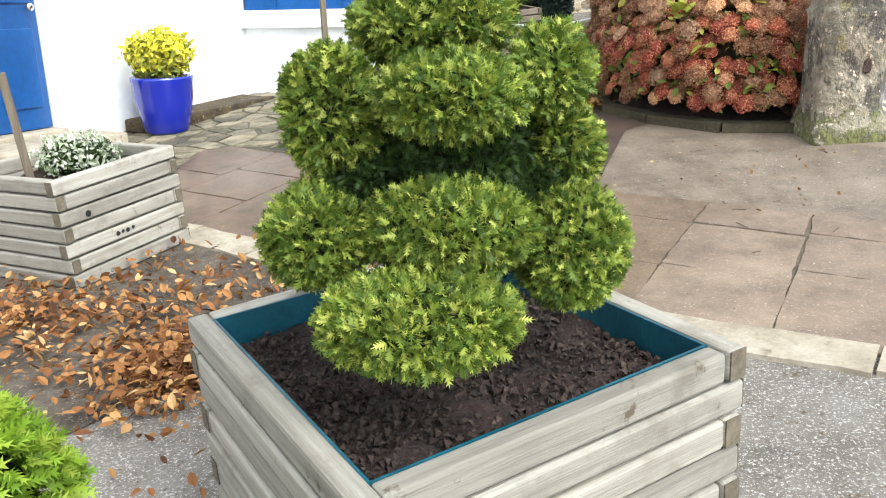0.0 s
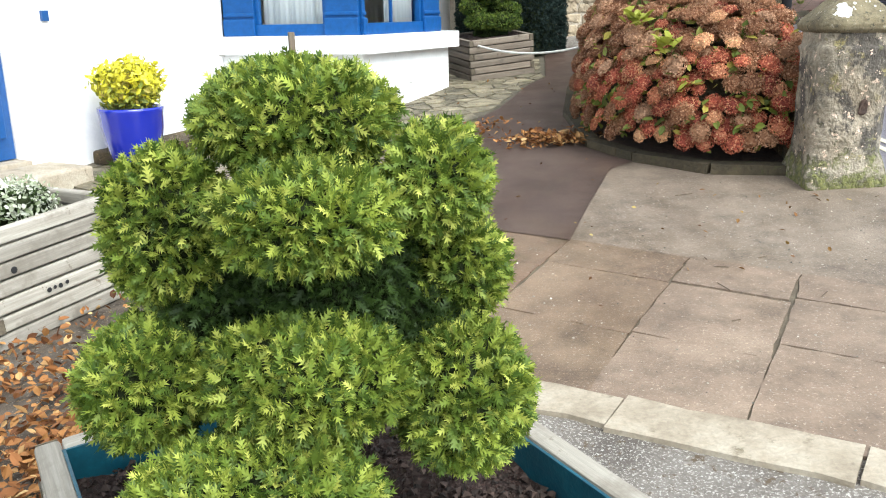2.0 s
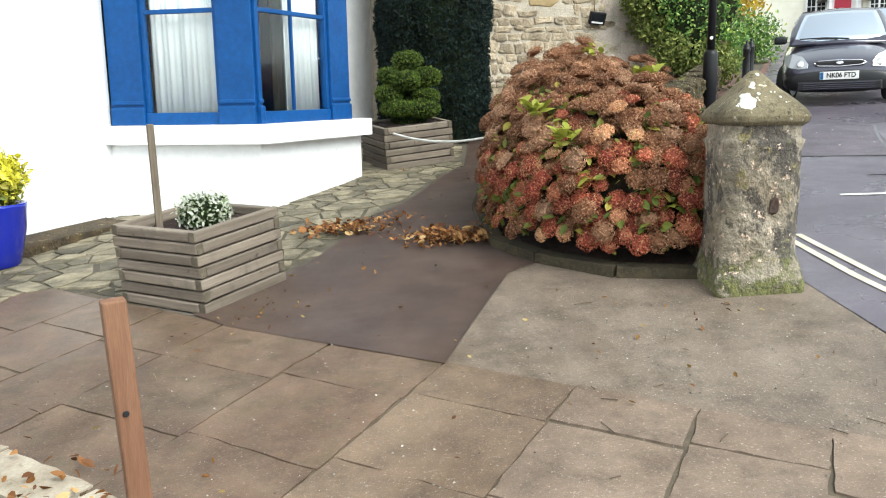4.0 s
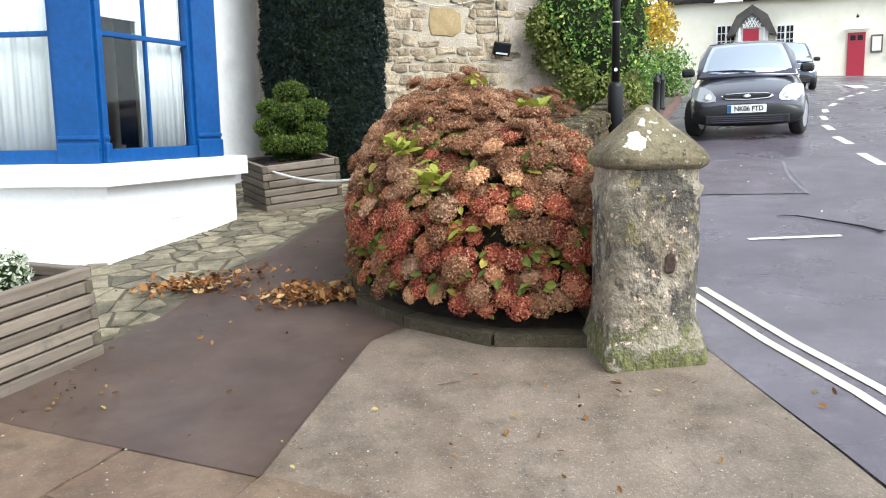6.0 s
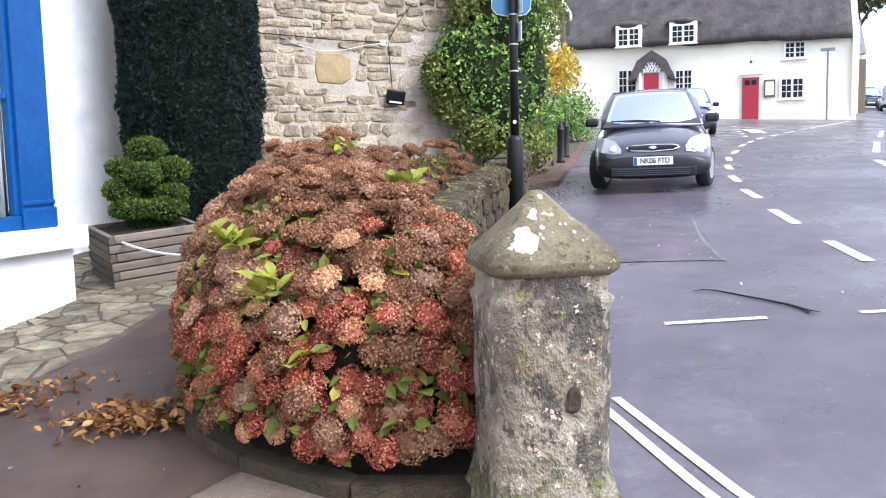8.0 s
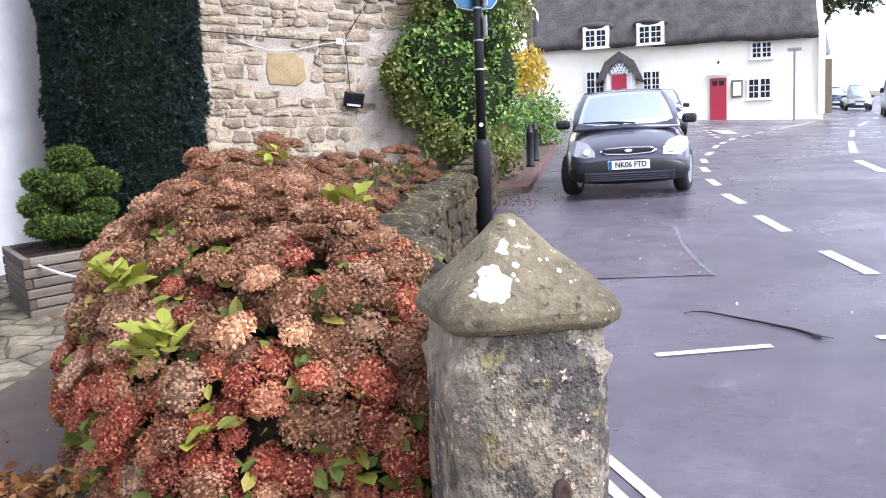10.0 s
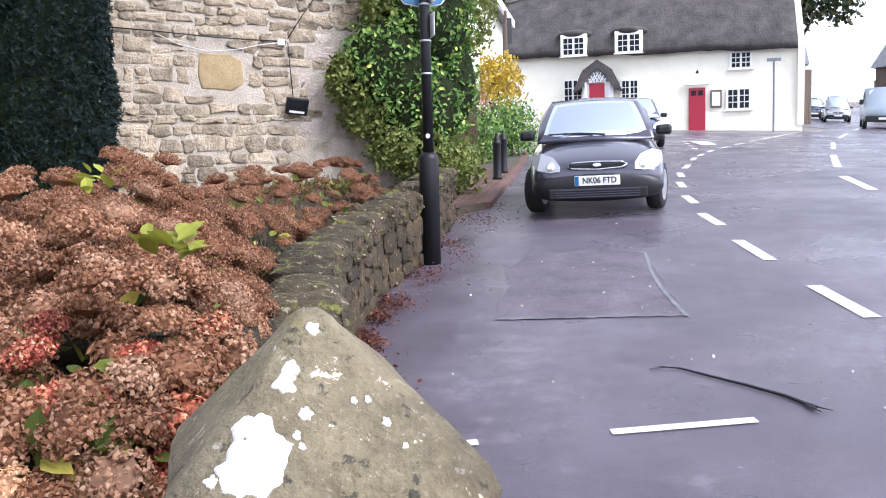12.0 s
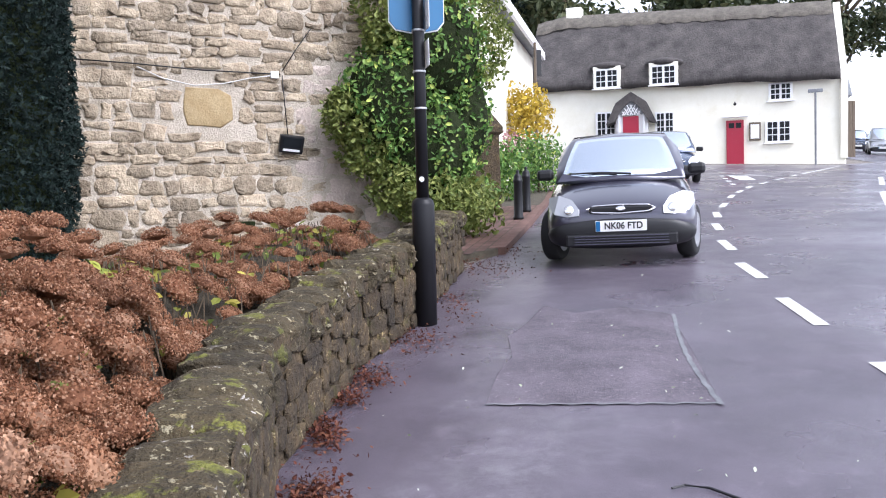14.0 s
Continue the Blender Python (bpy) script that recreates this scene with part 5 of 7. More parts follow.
PC, MC, TC = planter("planter", -0.65, 6.22, 0.70, 0.72, 7, 0.0715, 59, M_WOOD2, "brown weathered timber planter on a stone path", 0.07)
PB, MB, TB = planter("planter", 0.43, 10.87, 0.82, 0.82, 6, 0.079, 24, M_WOOD2, "brown weathered timber planter beside the bay", 0.03)


# ---- clipped topiary ----
def topiary(name, base, lobes, density, size, label, group, material=None):
    t = thing(name, Matrix.Translation(base), label, "topiary", group)
    rng = np.random.default_rng(int(abs(base[1]) * 100))
    top = max(l[2] + l[5] for l in lobes) - base[2]
    part("trunk", tube([(0, 0, -0.05), (0.01, 0.0, top * 0.4), (0, 0, top * 0.8)], 0.035, 8, 0.5), M_STEM, t)
    for l in lobes:
        c = (l[0] - base[0], l[1] - base[1], l[2] - base[2])
        area = 4 * math.pi * ((l[3] * l[4]) ** 1.6 / 3 + (l[3] * l[5]) ** 1.6 / 3 + (l[4] * l[5]) ** 1.6 / 3) ** (1 / 1.6)
        # Flagged inner lobes: shade between clumps is put into a darker green
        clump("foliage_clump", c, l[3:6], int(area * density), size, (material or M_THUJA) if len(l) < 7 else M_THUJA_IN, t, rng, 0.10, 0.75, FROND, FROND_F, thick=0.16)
    return t


zA = (MA @ Vector((0, 0, TA - 0.085))).z
topiary("cloud_topiary", (0.18, 1.64, zA), [
    (0.114, 1.363, 0.879, 0.17, 0.136, 0.077), (0.168, 1.508, 1.006, 0.153, 0.136, 0.079), (0.395, 1.571, 0.951, 0.098, 0.109, 0.113), (-0.088, 1.544, 0.983, 0.098, 0.118, 0.091),
    (0.174, 1.535, 1.242, 0.13, 0.127, 0.071), (-0.056, 1.599, 1.21, 0.089, 0.1, 0.118), (0.356, 1.635, 1.277, 0.072, 0.091, 0.080), (0.377, 1.69, 1.119, 0.079, 0.091, 0.087),
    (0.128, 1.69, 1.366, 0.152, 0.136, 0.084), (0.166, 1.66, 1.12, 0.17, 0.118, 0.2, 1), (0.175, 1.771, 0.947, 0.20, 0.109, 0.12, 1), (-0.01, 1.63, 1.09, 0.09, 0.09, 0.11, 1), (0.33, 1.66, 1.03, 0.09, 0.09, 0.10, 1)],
    23000, 0.0245, "large cloud-pruned bright green conifer growing in a planter", "cloud topiary")
zB = (MB @ Vector((0, 0, TB - 0.03))).z
topiary("cloud_topiary", (0.44, 10.95, zB), [
    (0.44, 11.0, 1.97, .17, .16, .105), (0.24, 10.85, 1.80, .13, .13, .085), (0.66, 10.95, 1.78, .17, .15, .105), (0.44, 10.75, 1.74, .16, .14, .10),
    (0.24, 10.80, 1.60, .16, .15, .10), (0.66, 10.90, 1.56, .15, .15, .085), (0.33, 10.72, 1.43, .19, .16, .09), (0.62, 10.78, 1.42, .19, .16, .10),
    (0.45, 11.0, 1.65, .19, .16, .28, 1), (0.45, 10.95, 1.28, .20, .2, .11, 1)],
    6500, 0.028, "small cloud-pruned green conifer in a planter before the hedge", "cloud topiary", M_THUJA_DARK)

# bright shrub near the first planter
sh = thing("bright_shrub", Matrix.Translation((-0.50, 0.92, G(-.5, .92))), "feathery bright yellow-green conifer shrub", "shrub")
rg = np.random.default_rng(4)
clump("foliage_clump", (0, 0, 0.64), (.155, .165, .245), 7000, 0.034, M_BRIGHT, sh, rg, 0.35, 0.5, FROND, FROND_F)
clump("foliage_clump", (0, 0, 0.28), (.170, .18, .28), 9000, 0.026, M_BRIGHT, sh, rg, 0.16, 0.5)

# dark yew column
yew = thing("yew_hedge", Matrix.Translation((0.73, 12.45, G(.73, 12.45))), "tall dark clipped yew column against the wall", "hedge")
rg = np.random.default_rng(6)
vs, ps, nn = [], [], []
for i in range(60000):
    a, z = rg.random() * 2 * math.pi, rg.random() * 4.9
    rad = 0.735 * (1 + 0.09 * noise.noise(Vector((math.cos(a) * 2.4, math.sin(a) * 2.0, z * 1.6))) + 0.06 * noise.noise(Vector((math.cos(a) * 7, math.sin(a) * 7, z * 5)))) * (1 if z < 4.3 else max(.1, 1 - (z - 4.3) * 0.9)) - 0.12 * rg.random() ** 2
    ps.append((rad * math.cos(a), rad * math.sin(a), z + 0.02))
    nn.append((math.cos(a), math.sin(a), 0.55))
v, f = scatter(SPRAY, SPRAY_F, np.array(ps), np.array(nn), 0.046 * (0.6 + 0.7 * rg.random(len(ps))), rg, tilt=0.9)
raw("foliage", v, f, M_YEW, yew)
# Added cylinder, coloured dark for the shade within the yew
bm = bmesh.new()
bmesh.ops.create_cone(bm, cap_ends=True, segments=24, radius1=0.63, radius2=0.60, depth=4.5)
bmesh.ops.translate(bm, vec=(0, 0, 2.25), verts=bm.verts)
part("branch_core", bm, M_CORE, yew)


# ---- hydrangea ----
RIM = [(2.44, 5.93), (2.15, 5.90), (1.86, 5.98), (1.58, 6.18), (1.34, 6.45), (1.20, 6.80), (1.18, 7.3), (1.25, 8.0), (1.40, 8.9), (1.62, 9.9), (1.88, 10.9), (2.2, 11.9), (2.7, 12.6), (3.3, 12.9), (3.9, 12.7)]
SPINE = [(2.38, 6.55), (2.25, 6.55), (2.1, 6.65), (2.02, 6.75), (1.95, 6.9), (1.9, 7.1), (1.88, 7.5), (1.95, 8.1), (2.1, 9.0), (2.3, 10.0), (2.6, 11.0), (2.95, 11.8), (3.2, 12.1), (3.4, 12.2), (3.6, 12.2)]
BACK = [(2.47, 6.1), (2.49, 6.5), (2.51, 6.8), (2.52, 7.1), (2.53, 7.4), (2.54, 7.7), (2.56, 8.1), (2.60, 8.6), (2.66, 9.2), (2.85, 9.9), (3.12, 10.6), (3.42, 11.2), (3.62, 11.6), (3.8, 12.0), (3.95, 12.3)]


def bush_height(y):
    return 0.98 if y < 6.4 else (0.98 + (y - 6.4) * 0.13 if y < 8.0 else max(0.82, 1.19 - (y - 8.0) * 0.115))


def bush_point(u, w):
    """A place on the shrub's skin: u along the rim 0..14, w from the foot of the front (0) over the top (0.7) to the wall (1)."""
    k = min(13, int(u))
    t = u - k
    rim, spine, back = [tuple(a + (b - a) * t for a, b in zip(l[k], l[k + 1])) for l in (RIM, SPINE, BACK)]
    y0 = spine[1]
    H = bush_height(y0)
    if w < 0.7:
        a = (w / 0.7) * math.pi / 2
        c, s = math.cos(a) ** 0.75, math.sin(a) ** 0.8
        x, y = spine[0] + (rim[0] - spine[0]) * (c + 0.06 * math.sin(2 * a)), spine[1] + (rim[1] - spine[1]) * (c + 0.06 * math.sin(2 * a))
        z = 0.19 + (H - 0.19) * s
    else:
        b = (w - 0.7) / 0.3
        x, y = spine[0] + (back[0] - spine[0]) * b, spine[1] + (back[1] - spine[1]) * b
        z = H - (H - 0.62) * b ** 2.2
    return Vector((x, y, G(x, y) + z))


bush = thing("hydrangea_bush", Matrix.Identity(4), "big hydrangea with fading red and brown flower heads", "shrub")
# Shell below the flowers, painted dark for shade inside the bush
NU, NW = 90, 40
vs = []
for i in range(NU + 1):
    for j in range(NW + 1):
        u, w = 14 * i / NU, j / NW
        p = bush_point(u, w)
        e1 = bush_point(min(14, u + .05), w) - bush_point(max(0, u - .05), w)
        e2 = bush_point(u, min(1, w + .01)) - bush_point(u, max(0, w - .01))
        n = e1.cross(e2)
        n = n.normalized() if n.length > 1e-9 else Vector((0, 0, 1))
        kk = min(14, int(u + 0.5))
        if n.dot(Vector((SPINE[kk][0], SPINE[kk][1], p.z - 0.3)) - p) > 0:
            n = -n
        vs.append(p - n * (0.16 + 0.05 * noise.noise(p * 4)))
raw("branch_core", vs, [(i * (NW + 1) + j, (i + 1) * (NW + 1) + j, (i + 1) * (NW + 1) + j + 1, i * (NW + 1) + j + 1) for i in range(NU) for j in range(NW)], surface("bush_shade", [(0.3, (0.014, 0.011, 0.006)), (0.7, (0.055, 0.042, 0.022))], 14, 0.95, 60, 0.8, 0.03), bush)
rg = np.random.default_rng(12)


def bloom_mesh(seed, material, n=430, r=0.062, petal=0.0108):
    g = np.random.default_rng(seed)
    d = sphere_points(n * 2, g)
    d = d[d[:, 2] > -0.35][:n]
    pos = d * np.array([r, r, r * 0.56]) * (0.80 + 0.28 * g.random((len(d), 1)))
    v, f = scatter(FLORET, FLORET_F, pos, d, petal * (0.65 + 0.6 * g.random(len(d))), g, tilt=0.7)
    core = bmesh.new()
    bmesh.ops.create_icosphere(core, subdivisions=1, radius=r * 0.8)
    bmesh.ops.scale(core, vec=(1, 1, 0.46), verts=core.verts)
    cv = [tuple(x.co) for x in core.verts]
    cf = [tuple(x.index for x in fc.verts) for fc in core.faces]
    core.free()
    base = len(v)
    me = bpy.data.meshes.new("flower_head")
    me.from_pydata([tuple(x) for x in v] + cv, [], f + [tuple(base + a for a in c) for c in cf])
    me.materials.append(material)
    return me


REDS, TANS = [bloom_mesh(k, M_BLOOM) for k in range(5)], [bloom_mesh(50 + k, M_BLOOMT) for k in range(5)]
BIG_TANS = [bloom_mesh(80 + k, M_BLOOMT, 640, 0.088, 0.0105) for k in range(5)]
rb = random.Random(31)
heads = []
for u_lo, u_hi, count in ((0.0, 6.0, 440), (6.0, 14.0, 560)):
    tries = 0
    got = []
    while len(got) < count and tries < 9000:
        tries += 1
        u, w = rb.uniform(u_lo, u_hi), rb.random() ** 0.85
        p = bush_point(u, w)
        if all((p - q[0]).length > (0.082 if u < 6 else (0.102 if u < 8.0 else 0.158)) for q in got[-260:]):
            q = bush_point(u, max(0, w - .02))
            r2 = bush_point(min(14, u + .05), w)
            n = (r2 - p).cross(p - q)
            n = n.normalized() if n.length > 1e-9 else Vector((0, 0, 1))
            inward = Vector((SPINE[min(14, int(u))][0], SPINE[min(14, int(u))][1], p.z - 0.3)) - p
            if n.dot(inward) > 0:
                n = -n
            got.append((p, n))
    heads += got
far_v = {0: [], 1: []}
far_f = {0: [], 1: []}
made = 0
for p, n in heads:
    up = (n + Vector((0, 0, 0.55))).normalized()
    p = p + up * rb.uniform(-.07, .05)
    if n.z > 0.6 and rb.random() < 0.22:
        p = p + Vector((0, 0, rb.uniform(.04, .13)))
    elif p.y > 7.4:
        p = p - Vector((0, 0, rb.uniform(0, .12 if p.y < 8.4 else .24)))
    hz = p.z - G(p.x, p.y)
    red = rb.random() < max(0.0, min(0.80, 1.06 - (p.y - 5.9) * 0.46 - max(0, hz - .38) * 1.1))
    s = rb.uniform(0.75, 1.2) if red else rb.uniform(0.9, 1.3)
    big = not red and p.y > 7.3
    if big:
        s = rb.uniform(0.72, 1.12)
    m = Matrix.Translation(p) @ Vector((0, 0, 1)).rotation_difference(up).to_matrix().to_4x4() @ pose(0, 0, 0, rb.uniform(-15, 15), rb.uniform(-15, 15), rb.uniform(0, 360)) @ Matrix.Diagonal((s, s, s, 1))
    me = (REDS if red else BIG_TANS if big else TANS)[rb.randrange(5)]
    if made < 300 and p.y < 7.6:
        o = link("flower_head", me, None, bush)
        o.matrix_local = m
        made += 1
    else:
        k = int(red)
        b = len(far_v[k])
        far_v[k] += [m @ v.co for v in me.vertices]
        far_f[k] += [tuple(b + a for a in f.vertices) for f in me.polygons]
for k, mt in ((0, M_BLOOMT), (1, M_BLOOM)):
    if far_v[k]:
        tagged(raw("faded_bloom_mass", far_v[k], far_f[k], mt, bush), kind="stuff")
# leaves between the flowers, stems below
lp, ln = [], []
for k in range(900):
    p = bush_point(rb.uniform(0, 14), rb.random() ** 0.8)
    lp.append(p + Vector((rb.uniform(-.03, .03), rb.uniform(-.03, .03), rb.uniform(-.12, -.03))))
    ln.append((rb.uniform(-.6, .2), rb.uniform(-.9, .1), 0.8))
for k in range(520):
    p = bush_point(rb.uniform(0, 6.5), rb.uniform(0, .6))
    lp.append(p + Vector((rb.uniform(-.03, .03), rb.uniform(-.02, .06), rb.uniform(-.05, .03))))
    ln.append((rb.uniform(-.5, .3), rb.uniform(-.9, -.1), 0.7))
v, f = scatter(LEAF, LEAF_F, np.array(lp), np.array(ln), 0.062 * (0.7 + 0.7 * rg.random(len(lp))), rg, tilt=0.5)
tagged(raw("leaf_mass", v, f, M_HLEAF, bush), kind="stuff")
BIG_LEAF = bpy.data.meshes.new("leaf")
BIG_LEAF.from_pydata([(0, 0, 0), (.16, .18, .05), (.30, .45, .08), (.22, .80, .05), (0, 1.1, -.05), (-.22, .80, .05), (-.30, .45, .08), (-.16, .18, .05), (0, .45, 0), (0, .8, 0)], [], [(0, 1, 2, 8), (8, 2, 3, 9), (9, 3, 4), (9, 4, 5), (8, 9, 5, 6), (0, 8, 6, 7)])
BIG_LEAF.materials.append(M_HLEAFY)
for cx, cy, cz, n in ((1.45, 6.45, 1.46, 26), (1.60, 6.10, 1.30, 18), (2.02, 7.5, 1.86, 12), (2.28, 6.9, 1.66, 16), (1.7, 6.08, 1.02, 12), (2.2, 5.98, 0.9, 14), (1.85, 8.3, 1.64, 6), (2.3, 9.0, 1.72, 4)):
    for k in range(n):
        o = link("leaf", BIG_LEAF, None, bush)
        s = rb.uniform(.065, .115) * (0.7 if cy > 7.2 else 1)
        o.matrix_local = pose(cx + rb.gauss(0, .035), cy + rb.gauss(0, .035), cz + rb.gauss(0, .02), rb.uniform(5, 55), rb.uniform(-25, 25), rb.uniform(0, 360)) @ Matrix.Diagonal((s, s, s, 1))
bm = bmesh.new()
for k in range(420):
    u = rb.uniform(5, 13.5)
    p = bush_point(u, rb.uniform(.45, 1.0))
    foot = Vector((p.x + rb.uniform(-.2, .2), p.y + rb.uniform(-.2, .2), G(p.x, p.y) + 0.05))
    t = tube([foot, foot.lerp(p, .5) + Vector((rb.uniform(-.05, .05), rb.uniform(-.05, .05), 0)), p - Vector((0, 0, .02))], 0.006, 4, 0.6)
    me = bpy.data.meshes.new("tmp")
    t.to_mesh(me)
    t.free()
    bm.from_mesh(me)
    bpy.data.meshes.remove(me)
tagged(part("stem_tangle", bm, M_STEM, bush, "thin woody stems"), kind="stuff")


# ---- fallen leaves ----
def litter(name, blobs, size, material, label, seed, rise=0.02, more=1.0):
    g = np.random.default_rng(seed)
    ps = []
    for cx, cy, sx, sy, n in blobs:
        for _ in range(int(n * more)):
            x, y = cx + g.normal(0, sx), cy + g.normal(0, sy)
            ps.append((x, y, G(x, y) + 0.03 + rise * g.random()))
    v, f = scatter(LEAF, LEAF_F, np.array(ps), np.tile((0, 0, 1.0), (len(ps), 1)), size * (0.45 + 0.9 * g.random(len(ps))), g, tilt=0.6)
    return tagged(raw(name, v, f, material), label, "leaf litter", kind="stuff")


litter("fallen_leaves", [(-0.86, 2.72, .12, .17, 750), (-1.05, 2.85, .22, .2, 300), (-1.65, 3.25, .22, .14, 330), (-0.75, 3.5, .30, .22, 160), (-1.25, 3.1, .40, .30, 260), (-1.9, 3.55, .25, .15, 160), (-1.0, 2.1, .4, .4, 60), (-1.4, 3.75, .2, .25, 90)], 0.042, M_FALLENO, "drift of brown and yellow fallen leaves on grit", 1, 0.04, 1.25)
litter("fallen_leaves", [(1.0, 7.05, .17, .10, 260), (0.75, 7.15, .12, .08, 60), (0.05, 7.52, .17, .09, 150), (0.4, 7.7, .12, .08, 30)], 0.050, M_FALLENO, "drift of orange fallen leaves on the path", 2, 0.05, 1.9)
litter("fallen_leaves", [(3.04, 7.75, .04, .10, 120), (3.06, 8.25, .04, .12, 150), (3.12, 8.75, .06, .09, 170), (3.10, 8.9, .12, .3, 60), (3.22, 9.5, .05, .13, 170), (3.38, 10.0, .06, .09, 110), (3.55, 10.35, .08, .14, 120), (3.95, 11.15, .12, .2, 110), (4.45, 12.2, .1, .4, 90), (5.2, 14.0, .2, .5, 140), (5.8, 15.2, .15, .5, 60)], 0.024, M_FALLENR, "reddish fallen leaves along the foot of the wall", 3, 0.03, 3.0)
litter("fallen_leaves", [(0.6, 4.2, .9, .7, 22), (1.8, 4.7, .7, .5, 24), (2.1, 5.35, .35, .2, 14), (-0.2, 5.6, .3, .25, 40), (0.2, 6.4, .5, .6, 30), (0.6, 9.0, .4, .9, 40)], 0.03, M_FALLEN, "scattered small fallen leaves and twigs", 5, 0.0)
litter("leaf_litter", [(4.4, 8.2, 1.0, 1.2, 40), (5.0, 10.5, 1.0, 1.5, 40)], 0.02, M_CREAM, "small pale scraps on the road", 6, 0.0)

# ---- pot, flowers, sticks ----
pot = thing("glazed_pot", Matrix.Translation((-2.50, 7.17, G(-2.5, 7.17) + 0.01)), "glossy cobalt blue glazed plant pot", "plant pot")
part("pot_body", lathe([(.17, 0), (.185, .02), (.215, .15), (.245, .30), (.255, .42), (.262, .45), (.262, .475), (.245, .475), (.235, .43)], 36), M_POT, pot, smooth=True)
part("soil", lathe([(.235, .41), (.235, .43)], 24), M_SOIL, pot)
ys = thing("yellow_shrub", Matrix.Translation((-2.50, 7.17, G(-2.5, 7.17) + 0.43)), "round bushy yellow-leaved shrub in a blue pot", "shrub")
rg = np.random.default_rng(3)
clump("foliage", (0, 0, 0.25), (.28, .28, .20), 1500, 0.046, M_YELLOW, ys, rg, 0.22, 0.8, LEAF, LEAF_F, False, 0.5)
clump("foliage", (0, 0, 0.20), (.25, .25, .20), 900, 0.046, M_HLEAFY, ys, rg, 0.35, 0.9, LEAF, LEAF_F, False, 0.6)
clump("foliage", (0, 0, 0.09), (.21, .21, .11), 450, 0.045, M_IVYL, ys, rg, 0.2, 0.8, LEAF, LEAF_F, False, 0.5)


def heather(m, dx, dy, rx, ry, rz, n, label):
    p = m @ Vector((dx, dy, 0))
    t = thing("heather_plant", Matrix.Translation(p), label, "plant")
    g = np.random.default_rng(int(abs(p.y) * 10))
    clump("foliage", (0, 0, rz * 0.5), (rx, ry, rz), n, 0.026, M_CREAM, t, g, 0.3, 0.9, LEAF, LEAF_F, False, 0.5)
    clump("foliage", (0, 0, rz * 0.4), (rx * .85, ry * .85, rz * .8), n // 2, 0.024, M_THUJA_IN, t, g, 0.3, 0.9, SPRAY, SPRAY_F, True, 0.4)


heather(MD @ pose(0, 0, TD - 0.09), 0.10, 0.03, .21, .17, .13, 1500, "small cream-flowered heather plant in a timber planter")
heather(MC @ pose(0, 0, TC - 0.06), 0.05, -0.02, .17, .16, .13, 1100, "small cream-flowered heather plant in a timber planter")


def stick(name, x, y, z0, z1, w, material, label, lean=(0, 0)):
    bm = box_bm(w, w * 0.8, z1 - z0, 0.004)
    roughen(bm, 0.004, 6.0)
    o = thing(name, pose(x, y, (z0 + z1) / 2, lean[0], lean[1], 30), label, "stake")
    part("shaft", bm, material, o)
    return o


stake = stick("wooden_stake", 0.325, 2.45, 0.15, 1.22, 0.042, M_STAKE, "orange-brown wooden stake with a dark knot, driven into the ground", (0, -2.5))
for kx, ky, kz, kr in ((0.004, -0.0172, 0.10, .014), (-0.006, -0.0172, 0.33, .006)):
    part("knot", lathe([(kr * .7, 0), (kr, .001), (kr * .8, .002)], 14), M_CARB, stake, "dark knot").matrix_local = pose(kx, ky, kz, 90, 0, 0)
stick("wooden_stake", -0.88, 6.10, 0.70, 1.42, 0.04, M_STICK, "grey-brown wooden stake standing in a planter", (0, -1))
stick("wooden_stake", -2.02, 3.98, 0.50, 1.12, 0.04, M_STICK, "grey-brown wooden stake standing in a planter", (0, -6))

# rope from the far planter to the shrub
rp = []
for k in range(25):
    t = k / 24
    a, b = Vector((0.24, 10.42, 1.18)), Vector((1.45, 8.9, 1.22))
    p = a.lerp(b, t)
    p.z -= 0.10 * 4 * t * (1 - t)
    rp.append(p)
tagged(part("rope", tube(rp, 0.012, 8), M_ROPE, smooth=True), "slack white rope tied from a planter to the shrub", "rope")

# ---- sign pole ----
pole = thing("sign_pole", Matrix.Translation((4.14, 11.62, G(4.14, 11.62))), "tall black enamelled steel sign pole", "sign pole")
part("base_tube", lathe([(.088, -.05), (.088, .93), (.08, .965), (.05, .99)], 20), M_BLACK, pole, smooth=True)
part("shaft", lathe([(.048, .98), (.046, 2.0), (.044, 4.3)], 16), M_BLACK, pole, smooth=True)
for z in (1.66, 1.94, 2.25):
    part("clip_band", lathe([(.049, z), (.052, z + .004), (.052, z + .012), (.049, z + .016)], 16), M_STEEL, pole, "steel clip band")
part("sticker", lathe([(.02, 0), (.02, .003)], 16), M_SIGNW, pole, "small round white sticker").matrix_local = pose(-.012, -.047, 1.13, 90, 0, -14)
sg = [(-.21, .03), (-.16, -.03), (-.05, -.05), (.05, -.05), (.16, -.03), (.21, .03), (.21, .55), (-.21, .55)]


def plate(pts, th, y):
    bm = bmesh.new()
    f = bm.faces.new([bm.verts.new((x, y, z)) for x, z in pts])
    e = bmesh.ops.extrude_face_region(bm, geom=[f])
    bmesh.ops.translate(bm, vec=(0, th, 0), verts=[v for v in e["geom"] if isinstance(v, bmesh.types.BMVert)])
    bmesh.ops.recalc_face_normals(bm, faces=bm.faces)
    return bm


